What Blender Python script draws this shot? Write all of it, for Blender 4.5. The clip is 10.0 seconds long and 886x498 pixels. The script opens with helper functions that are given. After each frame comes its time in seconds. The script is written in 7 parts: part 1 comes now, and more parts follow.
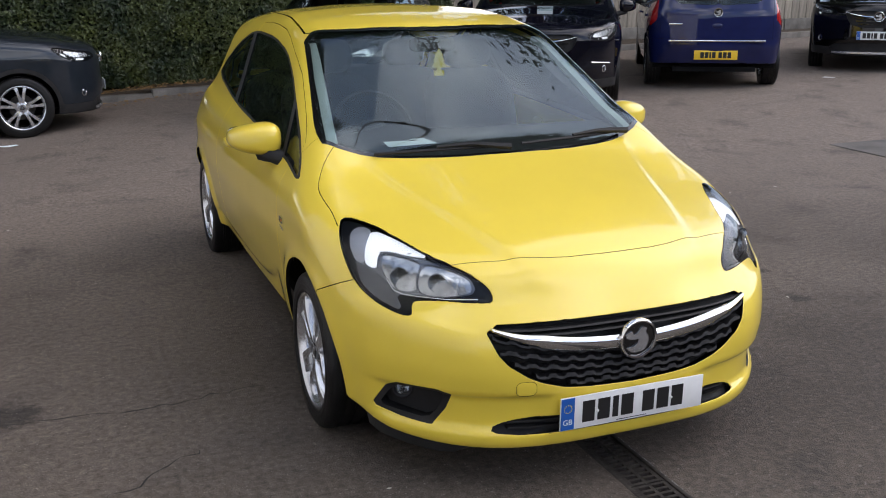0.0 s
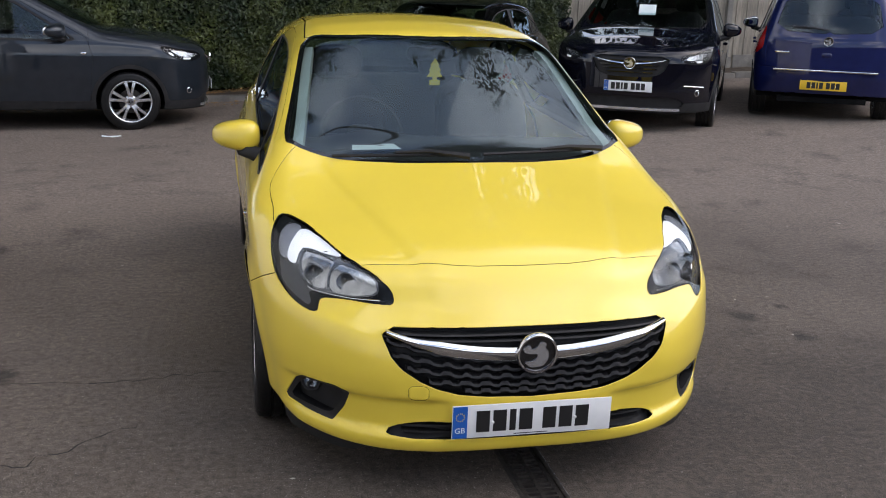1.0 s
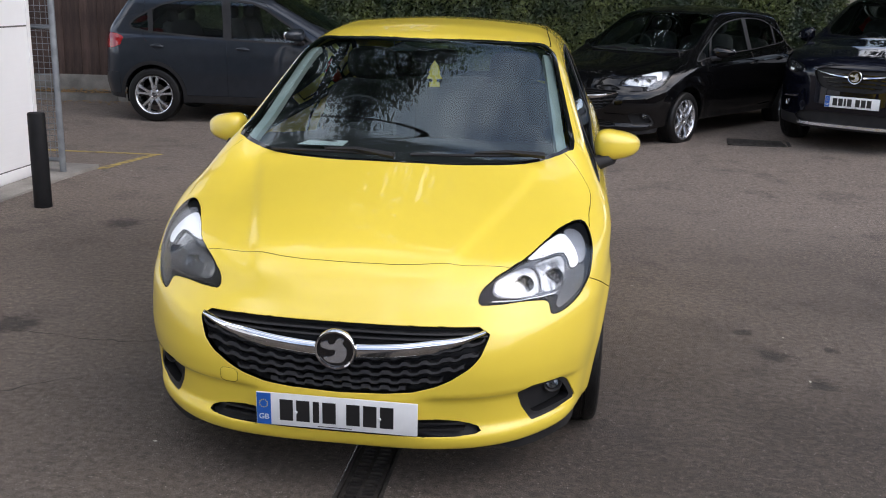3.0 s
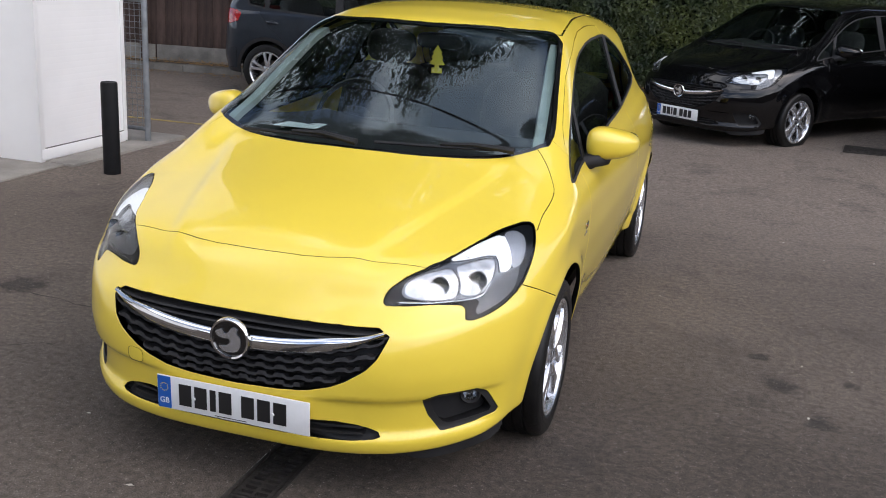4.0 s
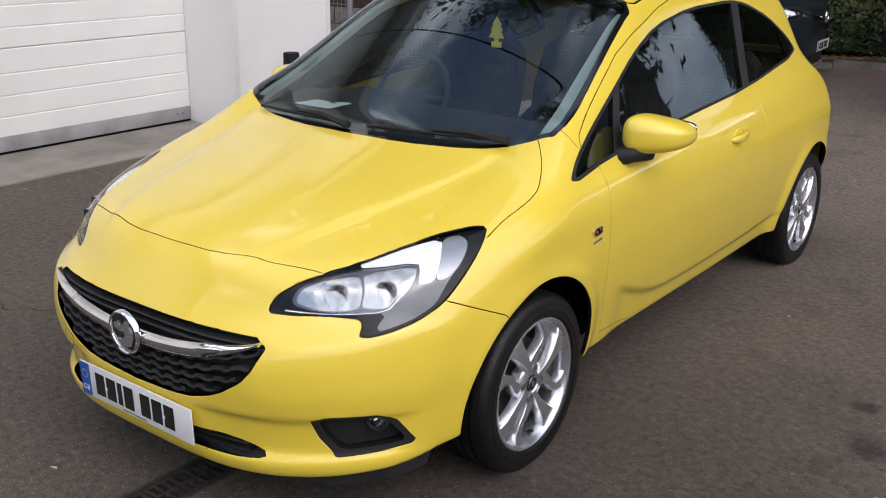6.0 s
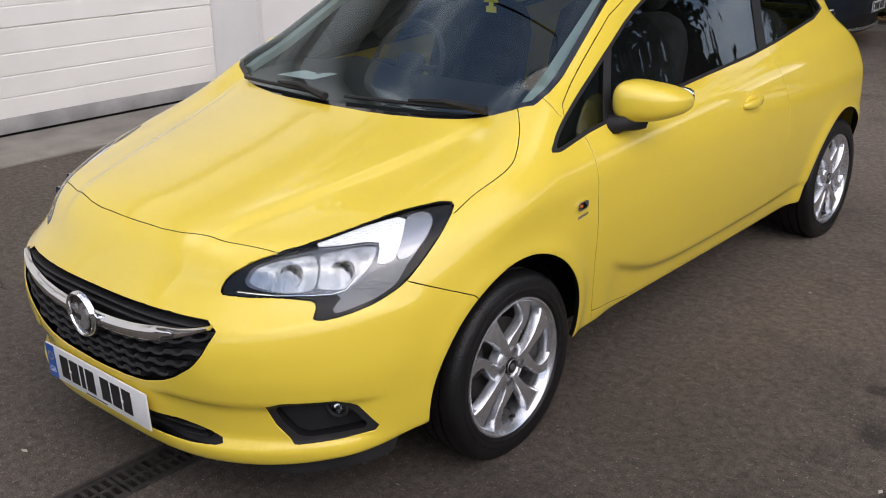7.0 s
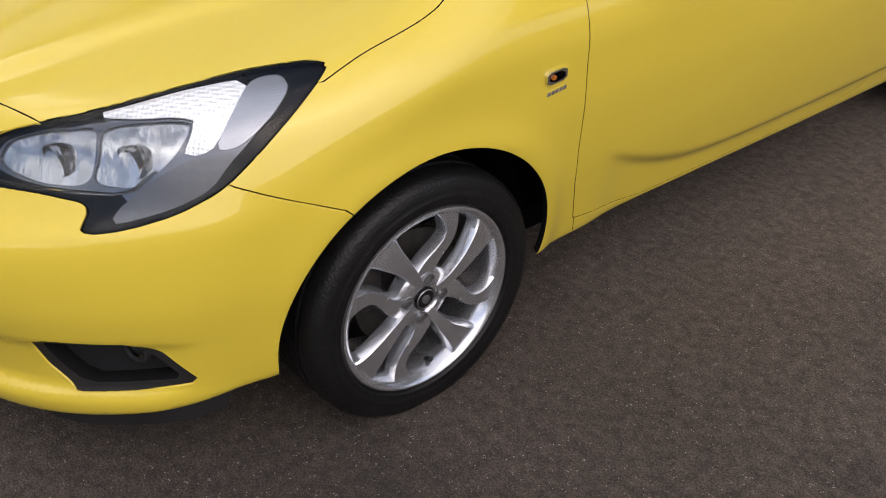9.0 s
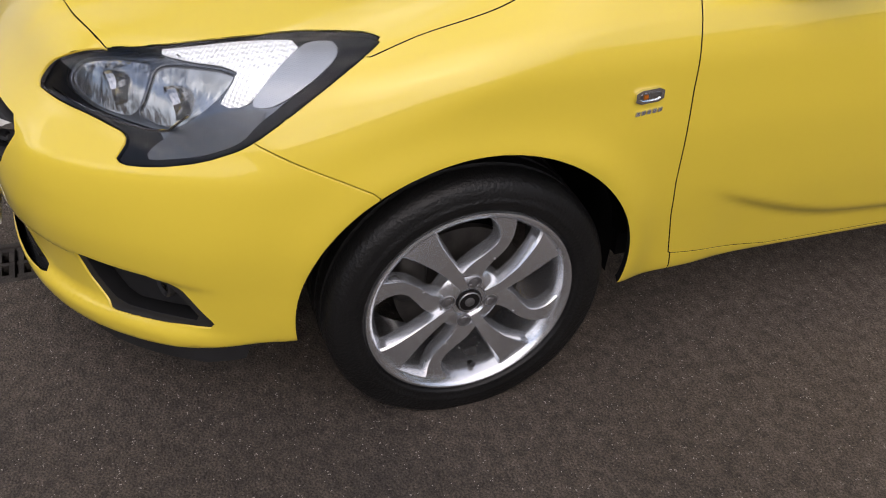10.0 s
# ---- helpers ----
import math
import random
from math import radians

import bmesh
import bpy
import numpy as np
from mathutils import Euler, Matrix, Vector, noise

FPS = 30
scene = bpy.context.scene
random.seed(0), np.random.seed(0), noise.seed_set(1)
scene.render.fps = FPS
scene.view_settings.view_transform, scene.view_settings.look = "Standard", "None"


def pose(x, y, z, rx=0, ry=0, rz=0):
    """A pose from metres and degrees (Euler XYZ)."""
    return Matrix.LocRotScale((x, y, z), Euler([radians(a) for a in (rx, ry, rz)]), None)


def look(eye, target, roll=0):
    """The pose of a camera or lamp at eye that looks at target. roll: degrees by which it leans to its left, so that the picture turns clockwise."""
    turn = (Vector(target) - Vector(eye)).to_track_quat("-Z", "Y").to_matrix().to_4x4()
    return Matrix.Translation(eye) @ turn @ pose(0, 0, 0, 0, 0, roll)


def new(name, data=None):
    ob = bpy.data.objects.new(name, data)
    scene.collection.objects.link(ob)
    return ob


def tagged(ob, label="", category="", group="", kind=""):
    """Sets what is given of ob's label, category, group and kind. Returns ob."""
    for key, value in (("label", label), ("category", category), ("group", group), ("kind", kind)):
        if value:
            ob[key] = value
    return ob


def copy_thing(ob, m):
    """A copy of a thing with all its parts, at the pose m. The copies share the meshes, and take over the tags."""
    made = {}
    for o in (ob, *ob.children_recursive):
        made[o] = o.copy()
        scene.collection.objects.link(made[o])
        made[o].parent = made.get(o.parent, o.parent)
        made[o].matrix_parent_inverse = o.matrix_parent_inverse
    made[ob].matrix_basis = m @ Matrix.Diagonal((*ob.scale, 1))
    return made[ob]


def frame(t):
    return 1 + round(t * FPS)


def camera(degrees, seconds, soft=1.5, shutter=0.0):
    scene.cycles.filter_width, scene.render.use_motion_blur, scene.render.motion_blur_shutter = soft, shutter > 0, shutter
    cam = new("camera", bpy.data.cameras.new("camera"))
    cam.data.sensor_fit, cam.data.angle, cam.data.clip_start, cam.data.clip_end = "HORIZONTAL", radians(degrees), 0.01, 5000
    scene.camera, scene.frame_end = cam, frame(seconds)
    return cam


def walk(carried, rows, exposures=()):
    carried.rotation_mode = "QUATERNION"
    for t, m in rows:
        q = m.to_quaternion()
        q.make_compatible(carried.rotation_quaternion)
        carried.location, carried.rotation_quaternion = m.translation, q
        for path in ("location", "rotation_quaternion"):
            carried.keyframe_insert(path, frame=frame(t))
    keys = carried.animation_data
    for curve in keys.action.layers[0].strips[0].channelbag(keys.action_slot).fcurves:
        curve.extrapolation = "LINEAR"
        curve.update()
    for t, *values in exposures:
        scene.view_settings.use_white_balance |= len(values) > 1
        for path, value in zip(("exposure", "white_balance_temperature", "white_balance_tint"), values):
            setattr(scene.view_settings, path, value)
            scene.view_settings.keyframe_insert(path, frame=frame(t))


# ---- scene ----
cam = camera(48.7, 10.0, soft=1.0)
PATH = [
    (0, (-1.596, -2.449, 1.617), (-0.897, -0.657, 1.068), -0.3),
    (0.5, (-1.266, -2.655, 1.638), (-0.706, -0.806, 1.119), 0.6),
    (1, (-0.918, -2.711, 1.598), (-0.491, -0.827, 1.078), 1.8),
    (1.5, (-0.546, -2.792, 1.585), (-0.252, -0.884, 1.061), 0.8),
    (2, (-0.134, -2.856, 1.591), (-0.005, -0.934, 1.056), 2.4),
    (2.2, (0.012, -2.817, 1.575), (0.066, -0.887, 1.051), 2.6),
    (3.3, (0.927, -2.766, 1.612), (0.575, -0.867, 1.093), 1.7),
    (3.5, (1.059, -2.691, 1.605), (0.65, -0.805, 1.078), 2.2),
    (4, (1.386, -2.442, 1.617), (0.826, -0.604, 1.06), 3.2),
    (4.5, (1.759, -2.244, 1.628), (0.975, -0.491, 1.071), 2.9),
    (5, (1.986, -2.012, 1.624), (1.064, -0.327, 1.066), 3.5),
    (5.5, (2.121, -1.715, 1.629), (1.089, -0.104, 1.044), 2.4),
    (5.7, (2.181, -1.625, 1.641), (1.1, -0.055, 1.034), 1.7),
    (6.8, (2.34, -1.282, 1.619), (1.12, 0.14, 0.921), -0.3),
    (7, (2.361, -1.23, 1.604), (1.134, 0.188, 0.908), -0.7),
    (7.5, (2.235, -0.998, 1.606), (1.074, 0.477, 0.917), 0.2),
    (8, (2.196, -0.714, 1.568), (1.027, 0.719, 0.805), 0.1),
    (8.5, (2.174, -0.462, 1.545), (0.963, 0.819, 0.599), -0.2),
    (9, (2.077, -0.187, 1.477), (0.815, 0.904, 0.374), 1.7),
    (9.5, (2.073, 0.044, 1.461), (0.699, 0.908, 0.292), 3.2),
    (10, (2.184, 0.247, 1.482), (0.683, 0.848, 0.305), 3.8),
]
walk(cam, [(t, look(eye, target, roll)) for t, eye, target, roll in PATH],
     exposures=[(0, 0.22, 6420, 15), (3.5, 0.25, 6380, 15), (5.5, 0.07, 6550, 16), (7.5, -0.10, 6750, 17), (8.5, -0.23, 6820, 18), (10, -0.17, 6880, 18)])

# ---- light ----
SUN_ELEVATION, SUN_TURN = 46.0, 102.0
world = bpy.data.worlds.new("sky")
scene.world = world
world.use_nodes = True
wn, wl = world.node_tree.nodes, world.node_tree.links
wn.clear()
sky = wn.new("ShaderNodeTexSky")
sky.sky_type, sky.sun_disc = "NISHITA", False
sky.sun_elevation, sky.sun_rotation = radians(SUN_ELEVATION), radians(SUN_TURN)
sky.dust_density, sky.ozone_density = 2.0, 1.5
place = wn.new("ShaderNodeTexCoord")
squash = wn.new("ShaderNodeMapping")
squash.inputs["Scale"].default_value = (1.0, 1.0, 2.2)
cloud = wn.new("ShaderNodeTexNoise")
cloud.inputs["Scale"].default_value, cloud.inputs["Detail"].default_value, cloud.inputs["Roughness"].default_value = 2.1, 8.0, 0.55
cover = wn.new("ShaderNodeValToRGB")
cover.color_ramp.elements[0].position, cover.color_ramp.elements[0].color = 0.45, (0.06, 0.06, 0.06, 1)
cover.color_ramp.elements[1].position, cover.color_ramp.elements[1].color = 0.58, (1, 1, 1, 1)
puff = wn.new("ShaderNodeTexNoise")
puff.inputs["Scale"].default_value, puff.inputs["Detail"].default_value = 3.1, 6.0
shade = wn.new("ShaderNodeValToRGB")
shade.color_ramp.elements[0].position, shade.color_ramp.elements[0].color = 0.38, (3.2, 3.8, 4.6, 1)
shade.color_ramp.elements[1].position, shade.color_ramp.elements[1].color = 0.60, (12.5, 12.6, 12.6, 1)
blend = wn.new("ShaderNodeMixRGB")
back = wn.new("ShaderNodeBackground")
back.inputs["Strength"].default_value = 0.207
sink = wn.new("ShaderNodeOutputWorld")
wl.new(place.outputs["Generated"], squash.inputs["Vector"])
wl.new(squash.outputs["Vector"], cloud.inputs["Vector"])
wl.new(squash.outputs["Vector"], puff.inputs["Vector"])
wl.new(cloud.outputs["Fac"], cover.inputs["Fac"])
wl.new(puff.outputs["Fac"], shade.inputs["Fac"])
wl.new(cover.outputs["Color"], blend.inputs["Fac"])
wl.new(sky.outputs["Color"], blend.inputs["Color1"])
wl.new(shade.outputs["Color"], blend.inputs["Color2"])
wl.new(blend.outputs["Color"], back.inputs["Color"])
wl.new(back.outputs["Background"], sink.inputs["Surface"])

sun_data = bpy.data.lights.new("sun", "SUN")
sun_data.energy, sun_data.angle, sun_data.color = 0.8, radians(85), (1.0, 0.95, 0.88)
sun = new("sun", sun_data)
_e, _a = radians(SUN_ELEVATION), radians(SUN_TURN)
sun.matrix_world = look((14 * math.sin(_a) * math.cos(_e), 14 * math.cos(_a) * math.cos(_e), 14 * math.sin(_e)), (0, 0, 0))
scene.view_settings.exposure = 0.0


# ---- materials ----
def material(name, colour, rough=0.5, metal=0.0, coat=0.0, vary=0.0, scale=8.0, grain=0.0, grain_scale=60.0, bump=0.0, bump_scale=80.0,
             second=None, spec=0.5, piece=0.0, rough_vary=0.0, stretch=(1, 1, 1)):
    m = bpy.data.materials.new(name)
    m.use_nodes = True
    n, l = m.node_tree.nodes, m.node_tree.links
    p = n["Principled BSDF"]
    p.inputs["Base Color"].default_value = (*colour, 1)
    p.inputs["Roughness"].default_value, p.inputs["Metallic"].default_value = rough, metal
    p.inputs["Coat Weight"].default_value, p.inputs["Coat Roughness"].default_value = coat, 0.02
    p.inputs["Specular IOR Level"].default_value = spec
    co = n.new("ShaderNodeTexCoord")
    mp = n.new("ShaderNodeMapping")
    mp.inputs["Scale"].default_value = stretch
    l.new(co.outputs["Object"], mp.inputs["Vector"])
    colour_out = None
    if vary or grain or piece or rough_vary:
        big = n.new("ShaderNodeTexNoise")
        big.inputs["Scale"].default_value, big.inputs["Detail"].default_value = scale, 5.0
        fine = n.new("ShaderNodeTexNoise")
        fine.inputs["Scale"].default_value, fine.inputs["Detail"].default_value = grain_scale, 3.0
        l.new(mp.outputs["Vector"], big.inputs["Vector"])
        l.new(mp.outputs["Vector"], fine.inputs["Vector"])
        mix = n.new("ShaderNodeMixRGB")
        other = second or tuple(c * (1 - vary) for c in colour)
        mix.inputs["Color1"].default_value, mix.inputs["Color2"].default_value = (*colour, 1), (*other, 1)
        ramp = n.new("ShaderNodeValToRGB")
        ramp.color_ramp.elements[0].position, ramp.color_ramp.elements[1].position = 0.38, 0.66
        l.new(big.outputs["Fac"], ramp.inputs["Fac"])
        l.new(ramp.outputs["Color"], mix.inputs["Fac"])
        colour_out = mix.outputs["Color"]
        if grain:
            spot = n.new("ShaderNodeMixRGB")
            spot.blend_type = "OVERLAY"
            spot.inputs["Fac"].default_value = grain
            l.new(colour_out, spot.inputs["Color1"])
            l.new(fine.outputs["Fac"], spot.inputs["Color2"])
            colour_out = spot.outputs["Color"]
        if piece:
            info = n.new("ShaderNodeObjectInfo")
            hsv = n.new("ShaderNodeHueSaturation")
            span = n.new("ShaderNodeMapRange")
            span.inputs["To Min"].default_value, span.inputs["To Max"].default_value = 1 - piece, 1 + piece
            l.new(info.outputs["Random"], span.inputs["Value"])
            l.new(span.outputs["Result"], hsv.inputs["Value"])
            l.new(colour_out, hsv.inputs["Color"])
            colour_out = hsv.outputs["Color"]
        l.new(colour_out, p.inputs["Base Color"])
        if rough_vary:
            rr = n.new("ShaderNodeMapRange")
            rr.inputs["To Min"].default_value, rr.inputs["To Max"].default_value = rough - rough_vary, rough + rough_vary
            l.new(big.outputs["Fac"], rr.inputs["Value"])
            l.new(rr.outputs["Result"], p.inputs["Roughness"])
    if bump:
        tex = n.new("ShaderNodeTexNoise")
        tex.inputs["Scale"].default_value, tex.inputs["Detail"].default_value = bump_scale, 4.0
        l.new(mp.outputs["Vector"], tex.inputs["Vector"])
        b = n.new("ShaderNodeBump")
        b.inputs["Strength"].default_value, b.inputs["Distance"].default_value = bump, 0.01
        l.new(tex.outputs["Fac"], b.inputs["Height"])
        l.new(b.outputs["Normal"], p.inputs["Normal"])
    return m


def glass(name, colour, rough=0.0):
    m = bpy.data.materials.new(name)
    m.use_nodes = True
    p = m.node_tree.nodes["Principled BSDF"]
    p.inputs["Base Color"].default_value = (*colour, 1)
    p.inputs["Roughness"].default_value, p.inputs["Transmission Weight"].default_value, p.inputs["IOR"].default_value = rough, 1.0, 1.5
    return m


def thin_glass(name, tint, gloss=1.5, sheen=(0.9, 0.9, 0.9)):
    """A thin pane: tinted see-through with the mirror gloss of glass."""
    m = bpy.data.materials.new(name)
    m.use_nodes = True
    n, l = m.node_tree.nodes, m.node_tree.links
    n.clear()
    clear, shine, fres, mix, out = (n.new("ShaderNode" + k) for k in ("BsdfTransparent", "BsdfGlossy", "Fresnel", "MixShader", "OutputMaterial"))
    clear.inputs["Color"].default_value = (*tint, 1)
    shine.inputs["Roughness"].default_value = 0.01
    shine.inputs["Color"].default_value = (*sheen, 1)
    fres.inputs["IOR"].default_value = gloss
    l.new(fres.outputs["Fac"], mix.inputs["Fac"])
    l.new(clear.outputs["BSDF"], mix.inputs[1])
    l.new(shine.outputs["BSDF"], mix.inputs[2])
    l.new(mix.outputs["Shader"], out.inputs["Surface"])
    return m


YELLOW = material("yellow_paint", (0.83, 0.63, 0.058), 0.38, coat=1.0, vary=0.03, scale=3.0, rough_vary=0.04)
GAP = material("black_seal_and_gap_shade", (0.008, 0.008, 0.0085), 0.85, spec=0.1, vary=0.3)
BEZEL = material("lamp_bezel_plastic", (0.005, 0.006, 0.008), 0.35, spec=0.12, vary=0.2)
BLACK_TRIM = material("black_trim", (0.026, 0.026, 0.027), 0.5, spec=0.2, vary=0.25, scale=12, bump=0.08, bump_scale=500)
GLOSS_BLACK = material("gloss_black", (0.008, 0.008, 0.009), 0.08, coat=0.6, vary=0.2)
CHROME = material("chrome", (0.78, 0.79, 0.80), 0.07, 1.0, vary=0.08, scale=14)
SILVER = material("silver_alloy", (0.72, 0.74, 0.77), 0.25, 0.88, vary=0.12, scale=9, grain=0.1, grain_scale=300, rough_vary=0.06)
DARK_METAL = material("dark_metal", (0.06, 0.055, 0.05), 0.6, 0.6, vary=0.5, scale=20)
BOLT = material("grey_bolt_steel", (0.30, 0.30, 0.31), 0.4, 0.8, vary=0.4, scale=60)
RUBBER = material("tyre_rubber", (0.009, 0.009, 0.009), 0.42, spec=0.32, vary=0.35, scale=10, bump=0.25, bump_scale=160)
SCREEN = thin_glass("windscreen_glass", (0.76, 0.86, 0.86), 1.66, (0.82, 0.95, 1.0))
WINDOW = thin_glass("window_glass", (0.66, 0.73, 0.72), 1.60, (0.82, 0.93, 1.0))
LENS = thin_glass("lamp_lens", (0.94, 0.96, 0.97), 1.36)
CABIN = material("cabin_plastic", (0.022, 0.023, 0.025), 0.7, vary=0.3, bump=0.1, bump_scale=400)
FABRIC = material("seat_fabric", (0.030, 0.031, 0.034), 0.95, vary=0.4, scale=20, bump=0.3, bump_scale=300)
HEADLINING = material("headlining", (0.25, 0.25, 0.24), 0.95, vary=0.15)
PLATE_WHITE = material("plate_white", (0.78, 0.79, 0.78), 0.35, vary=0.06, scale=20)
PLATE_YELLOW = material("plate_yellow", (0.80, 0.52, 0.03), 0.35, vary=0.06, scale=20)
PLATE_BLUE = material("plate_blue", (0.01, 0.10, 0.42), 0.4, vary=0.1)
INK = material("plate_black", (0.012, 0.012, 0.012), 0.5, vary=0.1)
REFLECTOR = material("lamp_reflector", (0.52, 0.53, 0.54), 0.16, 0.9, vary=0.3, scale=40, bump=0.40, bump_scale=22, stretch=(1, 1, 0.25))


def fluted(name, colour, metal, rough, cell, strength, glow=0.0):
    """Moulded lamp plastic with a regular grid of small lenses."""
    m = bpy.data.materials.new(name)
    m.use_nodes = True
    n, l = m.node_tree.nodes, m.node_tree.links
    p = n["Principled BSDF"]
    co, vo, bu = n.new("ShaderNodeTexCoord"), n.new("ShaderNodeTexVoronoi"), n.new("ShaderNodeBump")
    vo.inputs["Scale"].default_value, vo.inputs["Randomness"].default_value = 1 / cell, 0.0
    turn = n.new("ShaderNodeMapping")
    turn.inputs["Rotation"].default_value = (0.5, 0.4, 0.7)
    bu.inputs["Strength"].default_value, bu.inputs["Distance"].default_value = strength, cell * 0.5
    l.new(co.outputs["Object"], turn.inputs["Vector"])
    l.new(turn.outputs["Vector"], vo.inputs["Vector"])
    l.new(vo.outputs["Distance"], bu.inputs["Height"])
    l.new(bu.outputs["Normal"], p.inputs["Normal"])
    p.inputs["Base Color"].default_value = (*colour, 1)
    p.inputs["Metallic"].default_value, p.inputs["Roughness"].default_value = metal, rough
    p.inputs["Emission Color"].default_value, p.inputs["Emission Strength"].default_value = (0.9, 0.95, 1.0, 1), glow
    return m


FLUTED = fluted("fluted_lamp", (0.44, 0.46, 0.50), 0.5, 0.16, 0.0032, 0.3)
CLEAR_FLUTED = fluted("clear_fluted_lamp", (0.14, 0.145, 0.155), 0.75, 0.15, 0.0036, 0.5)
HOUSING = material("lamp_housing", (0.17, 0.18, 0.20), 0.20, 0.9, vary=0.2, scale=30)
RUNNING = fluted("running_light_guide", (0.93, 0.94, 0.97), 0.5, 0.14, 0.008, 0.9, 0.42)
AMBER = material("amber_plastic", (0.75, 0.22, 0.02), 0.25, vary=0.1)
RED_LENS = material("red_lens", (0.35, 0.01, 0.012), 0.12, coat=0.5, vary=0.15)
PAPER = material("paper", (0.82, 0.90, 0.88), 0.7, vary=0.08)
FRESHENER = material("air_freshener_card", (0.85, 0.72, 0.08), 0.6, vary=0.06)
GREY_PAINT = material("grey_paint", (0.022, 0.028, 0.037), 0.33, 0.3, coat=1.0, spec=0.1, vary=0.15)
BLACK_PAINT = material("black_paint", (0.003, 0.003, 0.0035), 0.5, coat=1.0, spec=0.0, vary=0.2)
NAVY_PAINT = material("navy_paint", (0.003, 0.0035, 0.008), 0.5, coat=1.0, spec=0.0, vary=0.2)
BLUE_PAINT = material("blue_paint", (0.006, 0.011, 0.070), 0.4, 0.2, coat=1.0, spec=0.1, vary=0.15)
PILLAR = material("pillar_trim", (0.40, 0.46, 0.43), 0.7, vary=0.1)


# ---- car skins ----
def curve(pts, soft=0.03):
    """A smoothed function of one variable through (a, b) pairs."""
    a = np.array([p[0] for p in pts], float)
    b = np.array([p[1] for p in pts], float)
    step = 0.005
    xs = np.arange(a[0] - 0.6, a[-1] + 0.6, step)
    left = b[0] + (xs - a[0]) * (b[1] - b[0]) / (a[1] - a[0])
    right = b[-1] + (xs - a[-1]) * (b[-1] - b[-2]) / (a[-1] - a[-2])
    ys = np.where(xs < a[0], left, np.where(xs > a[-1], right, np.interp(xs, a, b)))
    n = max(1, int(3 * soft / step))
    w = np.exp(-0.5 * (np.arange(-n, n + 1) * step / soft) ** 2)
    ys = np.convolve(np.pad(ys, n, mode="reflect", reflect_type="odd"), w / w.sum(), mode="valid")
    return lambda q: np.interp(q, xs, ys)


def smax(a, b, k):
    h = np.clip(0.5 + 0.5 * (a - b) / k, 0, 1)
    return b + (a - b) * h + k * h * (1 - h)


def sig(q):
    return 0.5 + 0.5 * np.tanh(q)


class Shape:
    """The outer skin of a car as a smooth field, negative inside. y runs from the nose to the tail."""

    def __init__(self, top, droop, wide, tuck, nose, bow, tail, low, blend=(0.10, 0.07, 0.09), detail=None):
        self.top, self.droop, self.wide, self.tuck = curve(top, 0.045), curve(droop, 0.08), curve(wide, 0.12), curve(tuck, 0.025)
        self.nose, self.bow, self.tail, self.low = curve(nose, 0.016), bow, curve(tail, 0.03), curve(low, 0.05)
        self.blend, self.detail = blend, detail

    def field(self, p):
        x, y, z = np.abs(p[..., 0]), p[..., 1], p[..., 2]
        dt = ds = df = 0.0
        if self.detail:
            dt, ds, df = self.detail(x, y, z)
        slope = (self.top(y + 0.01) - self.top(y - 0.01)) / 0.02
        f_top = (z - self.top(y) + self.droop(y) * x * x - dt) / np.sqrt(1 + slope ** 2)
        f_side = x - self.wide(y) - self.tuck(z) - ds
        a, n = self.bow
        f_nose = (self.nose(z) + a * x ** n - df - y) / np.sqrt(1 + (a * n * x ** (n - 1)) ** 2)
        f_tail = y - self.tail(z) + 0.18 * x ** 2 + 0.38 * x ** 6
        f = smax(f_top, f_side, self.blend[0])
        f = smax(f, f_nose, self.blend[1])
        f = smax(f, f_tail, self.blend[2])
        return smax(f, self.low(y) - z, 0.02)

    def slope(self, p, e=0.002):
        g = np.empty_like(p)
        for k in range(3):
            d = np.zeros(3)
            d[k] = e
            g[..., k] = (self.field(p + d) - self.field(p - d)) / (2 * e)
        return g

    def settle(self, p, rounds=4):
        for _ in range(rounds):
            g = self.slope(p)
            p = p - g * (self.field(p) / np.maximum((g ** 2).sum(-1), 0.05))[..., None]
        return p


class Inset(Shape):
    """The same shape, made smaller all round."""

    def __init__(self, base, by):
        self.base, self.by = base, by

    def field(self, p):
        return self.base.field(p) + self.by


